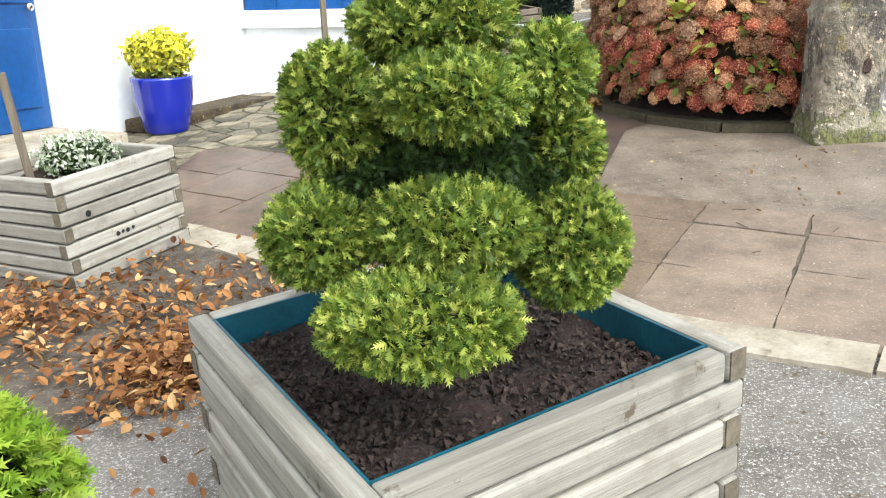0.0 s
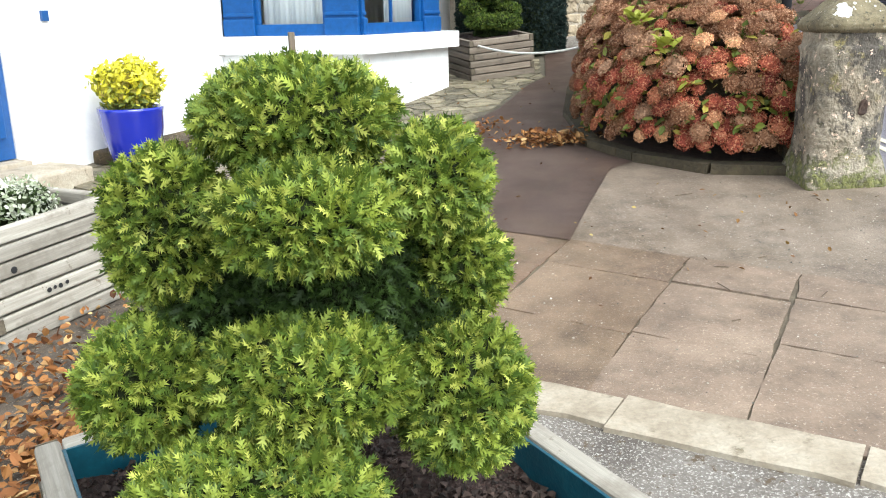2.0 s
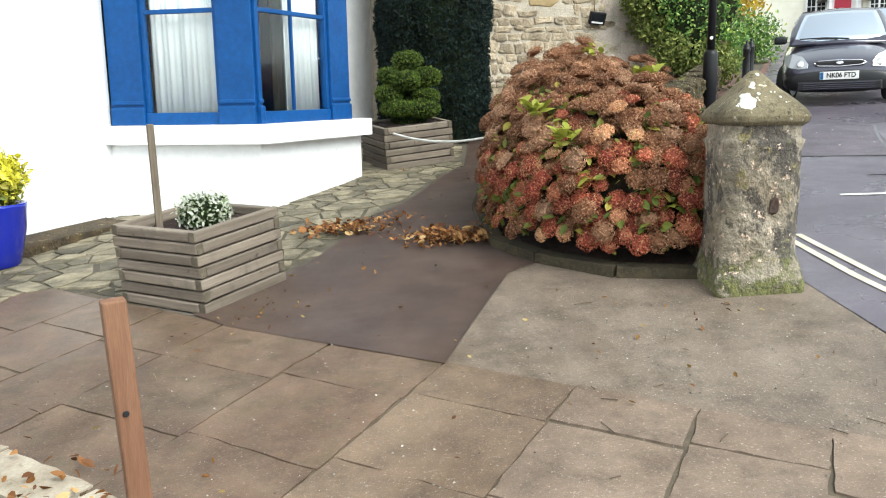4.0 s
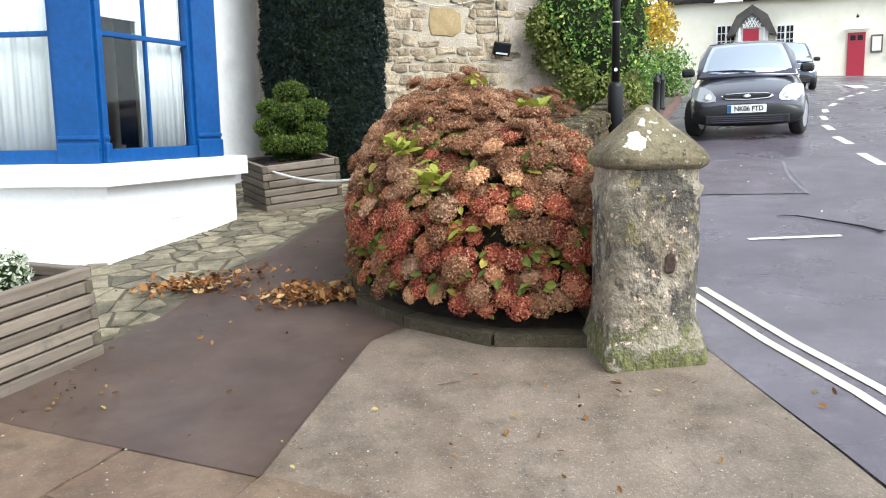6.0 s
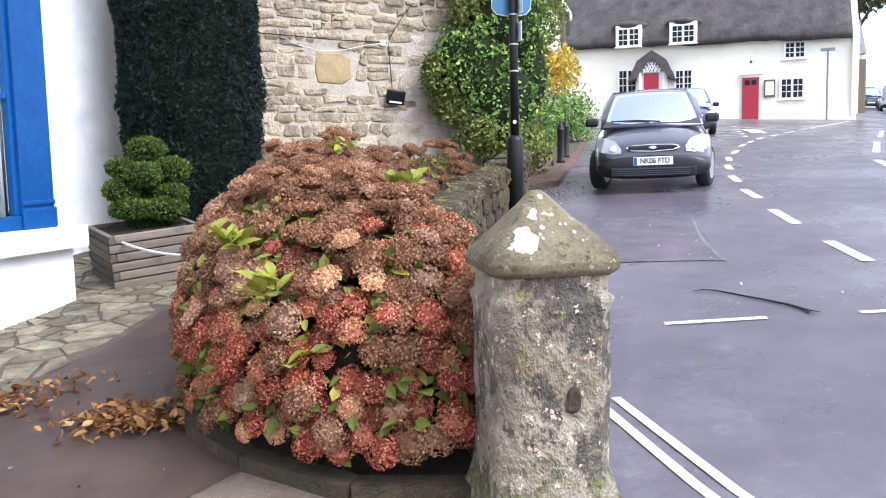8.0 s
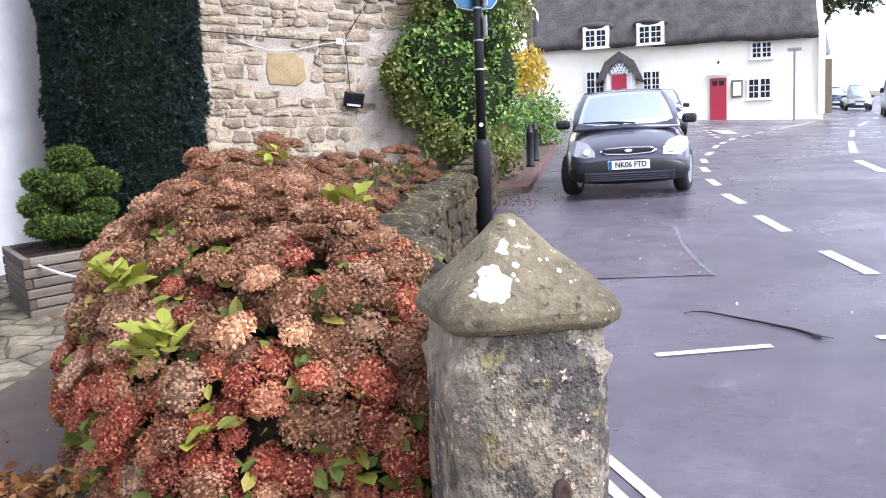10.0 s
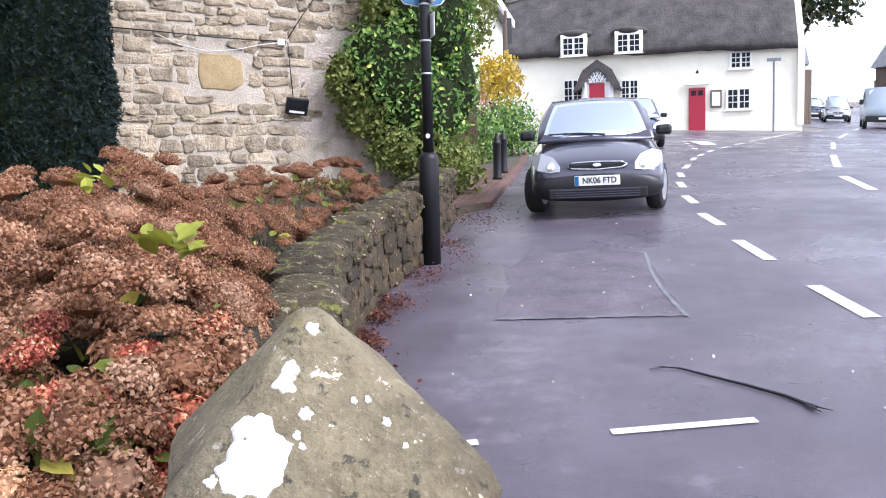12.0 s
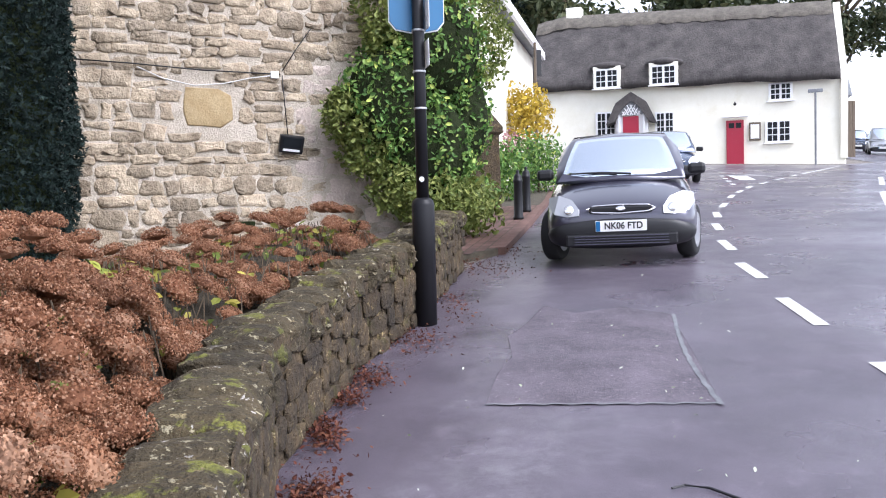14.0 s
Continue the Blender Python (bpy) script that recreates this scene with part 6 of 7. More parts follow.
sp = part("sign_plate", plate([(x, z + 2.31) for x, z in sg], 0.012, 0.055), M_SIGN, pole, "blue sign plate with a white border")
part("sign_border", plate([(x * 1.035, (z - .25) * 1.03 + .25 + 2.31) for x, z in sg], 0.008, 0.0665), M_SIGNW, sp)
bmp = box_bm(0.004, 0.20, 0.24, 0.0, (0.058, -0.05, 2.38))
part("parking_plate", bmp, M_SIGNW, pole, "white parking plate seen edge-on")
part("parking_plate", box_bm(0.004, 0.16, 0.20, 0.0, (0.056, -0.04, 2.08)), M_SIGNW, pole, "white parking plate seen edge-on")
for k in range(5):
    part("plate_text", box_bm(0.002, 0.13, 0.014, 0.0, (0.0615, -0.05, 2.31 + k * 0.035)), M_BLACK, pole)


def bollard(x, y):
    t = thing("bollard", Matrix.Translation((x, y, G(x, y) + 0.09)), "black cast-iron bollard with a ringed top", "bollard", "bollards")
    part("shaft", lathe([(.085, 0), (.085, .04), (.075, .06), (.07, .60), (.078, .62), (.078, .65), (.066, .66), (.066, .70), (.05, .735), (.022, .755), (.028, .78), (.018, .81), (.004, .815)], 18), M_BLACK, t, smooth=True)
    return t


b1 = bollard(6.97, 18.5)
copy_thing(b1, Matrix.Translation((7.50, 19.75, G(7.5, 19.75) + 0.09)))

# ---- floodlight and cables on the stone building ----
WM = pose(2.55, 14.42, 0, 0, 0, 12.4)
fl = thing("floodlight", WM @ pose(0.68, -0.11, 2.70, 18, 6, 0), "small black floodlight on the stone wall", "floodlight")
part("housing", box_bm(.26, .07, .19, 0.012), M_BLACK, fl)
part("lens", box_bm(.20, .006, .10, 0.0, (0, -.038, .02)), M_DARKW, fl, "dark glass lens")
part("label_strip", box_bm(.18, .006, .025, 0.0, (0, -.038, -.06)), M_SIGNW, fl, "pale strip under the lens")
part("bracket", box_bm(.05, .09, .03, 0.0, (0, .06, 0)), M_BLACK, fl)
jb = part("junction_box", box_bm(.085, .05, .075, 0.006), M_SIGNW)
jb.matrix_world = WM @ pose(0.54, -0.04, 3.44)
tagged(jb, "small white junction box on the stone wall", "junction box")


def cable(pts, r, material, label):
    tagged(part("cable", tube([WM @ Vector((x, -0.05, z)) for x, z in pts], r, 6), material, smooth=True), label, "cable")


cable([(-1.5, 3.52), (-0.9, 3.50), (-0.2, 3.46), (0.5, 3.45), (0.6, 3.45)], .007, M_BLACK, "dark cable across the stone wall")
cable([(-0.85, 3.47), (-0.6, 3.36), (-0.3, 3.30), (0.0, 3.33), (0.3, 3.40), (0.5, 3.43)], .006, M_ROPE, "slack pale cable on the stone wall")
cable([(0.62, 3.44), (0.64, 3.1), (0.66, 2.8)], .006, M_BLACK, "dark cable down to the floodlight")
cable([(0.62, 3.48), (0.78, 3.72), (0.95, 3.95)], .006, M_BLACK, "dark cable slanting up the stone wall")
# Raised block whose dark colour stands for shade in a wall gap
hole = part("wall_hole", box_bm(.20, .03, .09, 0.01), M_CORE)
hole.matrix_world = WM @ pose(0.18, -0.022, 1.84)
tagged(hole, "dark block standing for a shaded gap in the stone wall", "wall gap")

# ---- climber on the end of the stone building ----
ivy = thing("climbing_shrub", Matrix.Translation((4.6, 14.5, G(4.6, 14.5))), "dense green climber covering the end of the stone building", "climber")
gz = G(4.6, 14.5)
rg = np.random.default_rng(9)
for cx, cy, cz, rx, ry, rz, n, mt in ((4.30, 14.35, 3.15, .52, .34, .62, 900, M_IVY), (4.72, 14.45, 2.65, .52, .40, .62, 900, M_IVY), (4.80, 14.55, 3.75, .62, .5, .70, 1000, M_IVY), (4.65, 14.3, 2.12, .48, .32, .30, 420, M_IVYL), (5.05, 14.4, 2.0, .36, .30, .26, 300, M_IVYL), (3.88, 14.30, 2.95, .32, .22, .30, 320, M_IVYL), (4.05, 14.35, 2.62, .32, .2, .3, 300, M_IVYL), (4.55, 14.5, 4.2, .6, .45, .6, 800, M_IVYL), (5.30, 14.9, 3.95, .5, .5, .65, 700, M_IVYL), (5.1, 14.8, 3.0, .45, .45, .7, 600, M_IVY), (3.75, 14.3, 3.1, .14, .14, .2, 70, M_IVYL), (4.25, 14.3, 3.8, .22, .2, .3, 160, M_IVYL), (4.35, 14.3, 2.2, .3, .25, .3, 240, M_IVYL)):
    clump("foliage", (cx - 4.6, cy - 14.5, cz - gz), (rx, ry, rz), int(n * 4.2), 0.056, mt, ivy, rg, 0.35, 0.9, LEAF, LEAF_F, mt is M_IVY, 0.30)
part("stem", tube([(0, .25, -.05), (-.05, .2, .7), (.1, .1, 1.4)], 0.06, 7, 0.6), M_STEM, ivy)

# dead branch on the road
tw = [(4.54, 8.35), (4.60, 8.36), (4.68, 8.30), (4.76, 8.12), (4.84, 7.95), (4.92, 7.75), (4.95, 7.58)]
twig = thing("fallen_twig", Matrix.Identity(4), "long dark twig with a frayed end lying on the road", "twig")
part("twig_stem", tube([(x, y, G(x, y) + 0.022) for x, y in tw], 0.0045, 5, 2.0), M_CARB, twig)
for k in range(6):
    x, y = 4.945 + rb.uniform(-.02, .02), 7.62
    part("twig_frond", tube([(x, y, G(x, y) + .024), (x + rb.uniform(-.05, .05), y - rb.uniform(.05, .12), G(x, y) + .02)], 0.005, 4, 0.4), M_CARB, twig)
for k in range(12):
    x, y = rb.uniform(1.0, 2.8), rb.uniform(3.6, 5.5)
    a = rb.uniform(0, 6.28)
    l = rb.uniform(.03, .11)
    tagged(part("twig", tube([(x, y, G(x, y) + .018), (x + l * math.cos(a), y + l * math.sin(a), G(x + l * math.cos(a), y + l * math.sin(a)) + .018)], 0.0022, 4), M_STEM), "small dark twig lying on the concrete", "twig", "loose twigs")


# ---- cars ----
def ground_pose(x, y, turn):
    up = Vector((-(G(x + .5, y) - G(x - .5, y)), -(G(x, y + .5) - G(x, y - .5)), 1)).normalized()
    return Matrix.Translation((x, y, G(x, y) + 0.012)) @ Vector((0, 0, 1)).rotation_difference(up).to_matrix().to_4x4() @ pose(0, 0, 0, 0, 0, turn)


def loft(rows, closed_ends=True):
    """A symmetrical shell from sections: each row is x and a list of (half width, height) from the bottom middle to the top middle."""
    bm = bmesh.new()
    rings = []
    for x, pts in rows:
        left = [bm.verts.new((x, w, z)) for w, z in pts]
        right = [bm.verts.new((x, -w, z)) if w > 1e-6 else left[i] for i, (w, z) in enumerate(pts)]
        rings.append(left + right[::-1][1:-1] if pts[0][0] < 1e-6 and pts[-1][0] < 1e-6 else left + right[::-1])
    for a, b in zip(rings, rings[1:]):
        n = len(a)
        for k in range(n):
            bm.faces.new((a[k], b[k], b[(k + 1) % n], a[(k + 1) % n]))
    bm.faces.new(rings[0])
    bm.faces.new(rings[-1][::-1])
    bmesh.ops.recalc_face_normals(bm, faces=bm.faces)
    return bm


def panel(name, pts, th, material, parent, label="", inset=0.0):
    bm = bmesh.new()
    f = bm.faces.new([bm.verts.new(p) for p in pts])
    bm.normal_update()
    nrm = f.normal.copy()
    e = bmesh.ops.extrude_face_region(bm, geom=[f])
    bmesh.ops.translate(bm, vec=nrm * th, verts=[v for v in e["geom"] if isinstance(v, bmesh.types.BMVert)])
    bmesh.ops.recalc_face_normals(bm, faces=bm.faces)
    return part(name, bm, material, parent, label)


def wheel(x, y, steer, parent):
    w = part("wheel", lathe([(.10, -.09), (.20, -.095), (.27, -.095), (.295, -.07), (.30, 0), (.295, .07), (.27, .095), (.20, .095), (.10, .09)], 28), M_TYRE, parent, smooth=True)
    w.matrix_local = pose(x, y, 0.30, 90, 0, steer)
    part("rim", lathe([(.02, .10), (.06, .105), (.19, .085), (.195, .098), (.02, .112)], 20), M_SILVER, w, "silver wheel trim")
    part("rim", lathe([(.02, -.10), (.06, -.105), (.19, -.085), (.195, -.098), (.02, -.112)], 20), M_SILVER, w, "silver wheel trim")
    return w


def hatchback(x, y, turn, paint, label, plate_text, steer, tall=1.0):
    """A small hatchback, nose at x = 0 and tail at x = 3.9 in its own frame."""
    car = thing("hatchback_car", ground_pose(x, y, turn) @ Matrix.Diagonal((0.945, 0.945, 0.945, 1)), label, "car", "cars on the road")
    rows = [(0.00, [(0, .26), (.50, .28), (.60, .36), (.60, .50), (.52, .58), (0, .60)]),
            (0.10, [(0, .20), (.66, .22), (.76, .32), (.77, .54), (.68, .66), (0, .69)]),
            (0.42, [(0, .18), (.76, .20), (.825, .32), (.83, .60), (.72, .74), (0, .80)]),
            (1.00, [(0, .18), (.78, .20), (.84, .32), (.84, .68), (.74, .865), (0, .91)]),
            (1.9, [(0, .18), (.78, .20), (.84, .32), (.84, .74), (.78, .94), (0, .95)]),
            (3.2, [(0, .20), (.78, .22), (.835, .34), (.835, .78), (.77, .97), (0, .98)]),
            (3.75, [(0, .28), (.68, .30), (.76, .40), (.77, .78), (.70, .96), (0, .98)]),
            (3.90, [(0, .36), (.56, .38), (.64, .46), (.64, .74), (.58, .88), (0, .9)])]
    body = part("body", loft(rows), paint, car, smooth=True)
    # Black skin added over the body paint to darken the lower front
    skin = part("front_skin", loft([(-0.03, [(0, .24), (.52, .26), (.62, .35), (.62, .52), (0, .56)]), (0.08, [(0, .18), (.69, .20), (.79, .31), (.80, .52), (0, .56)]), (0.43, [(0, .17), (.77, .19), (.84, .31), (.845, .47), (0, .49)])]), M_CARB, car, "black skin over the lower front of the body", smooth=True)
    skin.modifiers.new("round", "SUBSURF").render_levels = 2
    body.modifiers.new("round", "SUBSURF").levels = 2
    body.modifiers["round"].render_levels = 2
    T = tall
    roof_rows = [(0.93, [(0, .86), (.73, .86), (.735, .88), (.70, .89), (0, .925)]),
                 (1.34, [(0, .86), (.745, .88), (.73, 1.06), (.62, 1.10 * T), (0, 1.13 * T)]),
                 (1.80, [(0, .86), (.75, .90), (.715, 1.20), (.58, 1.40 * T), (0, 1.445 * T)]),
                 (2.5, [(0, .86), (.75, .90), (.715, 1.22), (.585, 1.445 * T), (0, 1.48 * T)]),
                 (3.25, [(0, .86), (.74, .90), (.70, 1.20), (.56, 1.40 * T), (0, 1.435 * T)]),
                 (3.72, [(0, .86), (.68, .90), (.64, 1.05), (.56, 1.12 * T), (0, 1.15 * T)])]
    cab = part("roof", loft(roof_rows), paint, car, smooth=True)
    # glazing
    bm = bmesh.new()
    grid = []
    for i in range(9):
        t = i / 8
        row = []
        for j in range(13):
            s = -1 + 2 * j / 12
            hw = .675 * (1 - t) + .525 * t
            xx = 0.985 + 0.735 * t - 0.0 + 0.10 * s * s * (1 - 0.4 * t)
            zz = 0.925 + (1.42 * T - 0.925) * t - 0.03 * s * s + 0.035 * math.sin(t * math.pi)
            row.append(bm.verts.new((xx - 0.03, s * hw, zz + 0.012)))
        grid.append(row)
    for a, b in zip(grid, grid[1:]):
        for k in range(12):
            bm.faces.new((a[k], b[k], b[k + 1], a[k + 1]))
    bmesh.ops.recalc_face_normals(bm, faces=bm.faces)
    ws = part("windscreen", bm, M_SCREEN, car, "windscreen reflecting the pale sky", smooth=True)
    so = ws.modifiers.new("thick", "SOLIDIFY")
    so.thickness = 0.008
    for sgn in (-1, 1):
        panel("side_window", [(1.35, sgn * .752, .965), (2.25, sgn * .757, .965), (2.25, sgn * .645, 1.34 * T), (1.85, sgn * .652, 1.32 * T)][::sgn], 0.006, M_SCREEN, car)
        panel("side_window", [(2.33, sgn * .757, .965), (3.25, sgn * .75, .97), (3.1, sgn * .64, 1.30 * T), (2.33, sgn * .645, 1.34 * T)][::sgn], 0.006, M_SCREEN, car)
        mr = part("wing_mirror", box_bm(.12, .20, .13, .04, (1.22, sgn * .88, .96)), M_CARB, car, "black wing mirror")
        # tall headlamps wrapping into the wings
        bm = bmesh.new()
        lamp = [(0.10, .42, .60), (0.06, .42, .53), (.09, .54, .515), (.17, .68, .54), (.29, .745, .62), (.35, .735, .71), (.27, .63, .74), (.18, .49, .69)]
        vs = [bm.verts.new((px - 0.035, sgn * (py + .012), pz2 + .03)) for px, py, pz2 in lamp]
        f = bm.faces.new(vs[::-sgn])
        bmesh.ops.triangulate(bm, faces=[f])
        bmesh.ops.solidify(bm, geom=bm.faces[:], thickness=-0.03)
        bmesh.ops.recalc_face_normals(bm, faces=bm.faces)
        hl = part("headlight", bm, M_LAMPG, car, "clear headlamp with a bright reflector")
        part("lamp_bowl", lathe([(.055, 0), (.05, .012), (.03, .016)], 16), M_CHROME, hl).matrix_local = pose(0.042, sgn * .54, .635, 0, -75, 0)
        part("fog_lamp", lathe([(.05, 0), (.05, .015), (.03, .02)], 14), M_LAMPG, car, "round fog lamp").matrix_local = pose(0.06, sgn * .60, .36, 0, -80, 0)
        part("wiper", tube([(0.93, sgn * .08 - .05, .95), (0.99, sgn * .08 + .28, .975), (1.0, sgn * .08 + .5, .97)], 0.01, 5), M_CARB, car)
    part("bumper", box_bm(.05, 1.16, .13, .02, (-0.005, 0, .305)), M_CARB, car, "black lower bumper grille")
    for k in range(4):
        part("grille_bar", box_bm(.02, 0.98, .012, .003, (-0.036, 0, .265 + k * .028)), M_CARP, car)
    part("upper_grille", box_bm(.04, .66, .075, .02, (0.035, 0, .625)), M_CARB, car, "narrow dark grille with a chrome rim")
    part("grille_trim", tube([(0.03, -.36, .63), (0.012, -.28, .60), (0.006, 0, .585), (0.012, .28, .60), (0.03, .36, .63), (0.035, .28, .665), (0.03, 0, .675), (0.035, -.28, .665), (0.03, -.36, .63)], 0.010, 6), M_CHROME, car, "chrome grille rim", smooth=True)
    part("badge", lathe([(.05, 0), (.05, .008), (.03, .012)], 18), M_CHROME, car, "oval chrome badge").matrix_local = pose(0.008, 0, .635, 0, -80, 0) @ Matrix.Diagonal((.5, 1, 1, 1))
    pl = part("number_plate", box_bm(.012, .53, .115, .003, (-0.022, 0, .455)), M_PLATE, car, "white number plate with black letters")
    part("plate_band", box_bm(.004, .045, .108, 0, (-0.0295, .238, .455)), M_PLATEB, pl)
    if plate_text:
        cu = bpy.data.curves.new("lettering", "FONT")
        cu.materials.append(M_BLACK)
        cu.body, cu.size, cu.align_x, cu.align_y, cu.extrude = plate_text, 0.098, "CENTER", "CENTER", 0.001
        cu.offset = 0.002
        tx = new("lettering", cu)
        tx.parent = pl
        tx.matrix_local = Matrix.Translation((-0.030, -0.025, .455)) @ pose(0, 0, 0, 90, 0, -90) @ Matrix.Diagonal((.9, 1, 1, 1))
    wheel(.72, .74, steer, car)
    wheel(.72, -.74, steer, car)
    wheel(3.2, .74, 0, car)
    wheel(3.2, -.74, 0, car)
    return car


# the nose looks down the hill towards the gatepost
hatchback(6.44, 13.16, math.degrees(math.atan2(0.915, 0.40)), M_CARP, "dark blue-grey hatchback facing downhill with turned front wheels", "NK06 FTD", -14, 0.955)
hatchback(13.6, 26.2, math.degrees(math.atan2(0.93, 0.36)), M_NAVY, "navy blue hatchback parked behind another car", "", 0, 1.03)
hatchback(39.6, 50.2, 55, M_SILVER, "pale silver car far up the road", "", 0, 1.18)
hatchback(41.6, 55.0, 58, M_NAVY, "dark car parked far up the road", "", 0, 1.05)


def van(x, y, turn, paint, label):
    """A tall panel van, nose at x = 0."""
    v = thing("van", ground_pose(x, y, turn), label, "van", "cars on the road")
    shell = loft([(0.0, [(0, .40), (.78, .42), (.82, .60), (.80, .85), (.70, .95), (0, .98)]), (0.55, [(0, .35), (.88, .38), (.93, .60), (.92, 1.05), (.84, 1.18), (0, 1.22)]), (1.35, [(0, .35), (.9, .38), (.95, .6), (.93, 1.3), (.80, 1.98), (0, 2.05)]), (4.4, [(0, .35), (.9, .38), (.95, .6), (.94, 1.4), (.86, 2.02), (0, 2.10)]), (4.7, [(0, .40), (.86, .42), (.92, .6), (.90, 1.4), (.80, 1.95), (0, 2.0)])])
    part("body", shell, paint, v, smooth=True)
    panel("windscreen", [(0.62, -.76, 1.22), (0.62, .76, 1.22), (1.26, .68, 1.92), (1.26, -.68, 1.92)], 0.03, M_SCREEN, v, "sloping windscreen")
    for sgn in (-1, 1):
        panel("side_window", [(1.2, sgn * .945, 1.25), (2.1, sgn * .95, 1.25), (2.1, sgn * .90, 1.80), (1.5, sgn * .90, 1.80)][::sgn], 0.012, M_DARKW, v)
        part("headlight", box_bm(.12, .22, .28, .04, (.07, sgn * .66, .84)), M_LAMPG, v, "clear headlamp")
        part("wing_mirror", box_bm(.12, .18, .26, .04, (1.0, sgn * 1.04, 1.32)), M_CARB, v, "black wing mirror")
    part("bumper", box_bm(.16, 1.7, .30, .05, (0.02, 0, .50)), M_CARB, v, "black bumper")
    part("number_plate", box_bm(.02, .52, .11, .003, (-.07, 0, .52)), M_PLATE, v, "white number plate")
    for wx in (.85, 3.8):
        for sgn in (-1, 1):
            wheel(wx, sgn * .82, 0, v)
    return v


van(33.4, 39.3, 52, plain("pale_blue_van_paint", (0.30, 0.36, 0.42), 0.3, 0.3, 0.5), "pale blue-grey van coming down the road")

# ---- thatched cottage ----
COT = pose(16.4, 46.2, 3.75, 0, 0, math.degrees(math.atan2(-0.483, 0.875)))
cottage = thing("thatched_cottage", COT, "long cream cottage with a dark thatched roof and red doors", "cottage")
part("wall", box_bm(14.25, 4.6, 4.3, 0.05, (7.1, 2.35, 1.75)), M_CREAMW, cottage)


def thatch(x0, x1, y0, y1, ze, zr, parent, over=0.35):
    """A thick thatched roof with a rounded, slightly sagging back."""
    nx, ny = 40, 16
    vs, fs = [], []
    for i in range(nx + 1):
        x = x0 + (x1 - x0) * i / nx
        for j in range(ny + 1):
            t = -1 + 2 * j / ny
            y = (y0 + y1) / 2 + t * ((y1 - y0) / 2 + over)
            lean = 0.5 - i / nx
            top, low = zr + 0.45 * lean, ze + 0.34 + 0.30 * lean
            z = top - (top - low) * (abs(t) ** 1.15) - 0.9 * max(0.0, 0.10 - i / nx) * 10 * (1 - abs(t)) * 0.35 + 0.10 * noise.noise(Vector((x * .35, y * .3, 2)))
            vs.append((x, y, z + 0.05 * noise.noise(Vector((x * 1.7, y * 1.7, 0)))))
    m = len(vs)
    vs += [(vx, vy, vz - 0.38) for vx, vy, vz in vs]
    w = ny + 1
    for i in range(nx):
        for j in range(ny):
            a = i * w + j
            fs.append((a, a + w, a + w + 1, a + 1))
            fs.append((m + a, m + a + 1, m + a + w + 1, m + a + w))
    for i in range(nx):
        a = i * w
        fs.append((a, m + a, m + a + w, a + w))
        b = a + ny
        fs.append((b, b + w, m + b + w, m + b))
    for j in range(ny):
        fs.append((j, j + 1, m + j + 1, m + j))
        b = nx * w + j
        fs.append((b, m + b, m + b + 1, b + 1))
    return raw("roof", vs, fs, M_THATCH, parent, "dark weathered thatch", smooth=True)


rf = thatch(-0.35, 13.95, 0.0, 4.7, 3.75, 7.72, cottage)
vs, fs = [], []
for i in range(121):
    x = -0.3 + 14.2 * i / 120
    top = 7.72 + 0.45 * (0.5 - i / 120) - (0.315 * max(0.0, 0.10 - i / 120) * 10)
    scallop = 0.58 + 0.10 * abs(math.sin(i * 0.42))
    for t in (-1, -0.96, -0.5, 0, 0.5, 0.96, 1):
        vs.append((x, 2.35 + t * scallop, top + (0.16 if abs(t) < .97 else 0.0) - abs(t) * scallop * 0.95 + 0.04 * noise.noise(Vector((x * 3, t, 0)))))
fs = [(i * 7 + k, i * 7 + 7 + k, i * 7 + 8 + k, i * 7 + 1 + k) for i in range(120) for k in range(6)]
raw("ridge_cap", vs, fs, M_RIDGE, rf, "paler scalloped thatch ridge", smooth=True)
# gable rising above the thatch at the road end
bm = bmesh.new()
vv = [bm.verts.new(p) for p in ((13.98, -0.02, 0), (13.98, 4.7, 0), (13.98, 4.9, 3.6), (13.98, 2.35, 7.55), (13.98, -0.2, 3.6))]
f = bm.faces.new(vv)
e = bmesh.ops.extrude_face_region(bm, geom=[f])
bmesh.ops.translate(bm, vec=(0.3, 0, 0), verts=[v for v in e["geom"] if isinstance(v, bmesh.types.BMVert)])
bmesh.ops.recalc_face_normals(bm, faces=bm.faces)
part("gable", bm, M_CREAMW, cottage)
part("chimney", box_bm(.8, .8, 1.3, 0.03, (1.6, 2.6, 7.8)), M_CREAMW, cottage, "cream chimney stack")


def cwindow(x0, x1, z0, z1, cols, lights=2, proud=0.0):
    w = part("window", box_bm(x1 - x0 + .12, .06, z1 - z0 + .12, 0.01, ((x0 + x1) / 2, 0.0 - proud, (z0 + z1) / 2)), M_FRAMEW, cottage, "white casement window with small panes")
    n = lights
    lw = (x1 - x0) / n
    for k in range(n):
        for c in range(cols):
            for r in range(3):
                pw, ph = lw * .86 / cols, (z1 - z0) / 3
                cx = x0 + lw * (k + .07) + pw * (c + .5)
                part("pane", box_bm(pw - .035, .012, ph - .04, 0, (cx, -.035 - proud, z0 + ph * (r + .5))), M_DARKW, w)
    part("sill", box_bm(x1 - x0 + .3, .14, .06, .01, ((x0 + x1) / 2, -.05 - proud, z0 - .09)), M_FRAMEW, w)


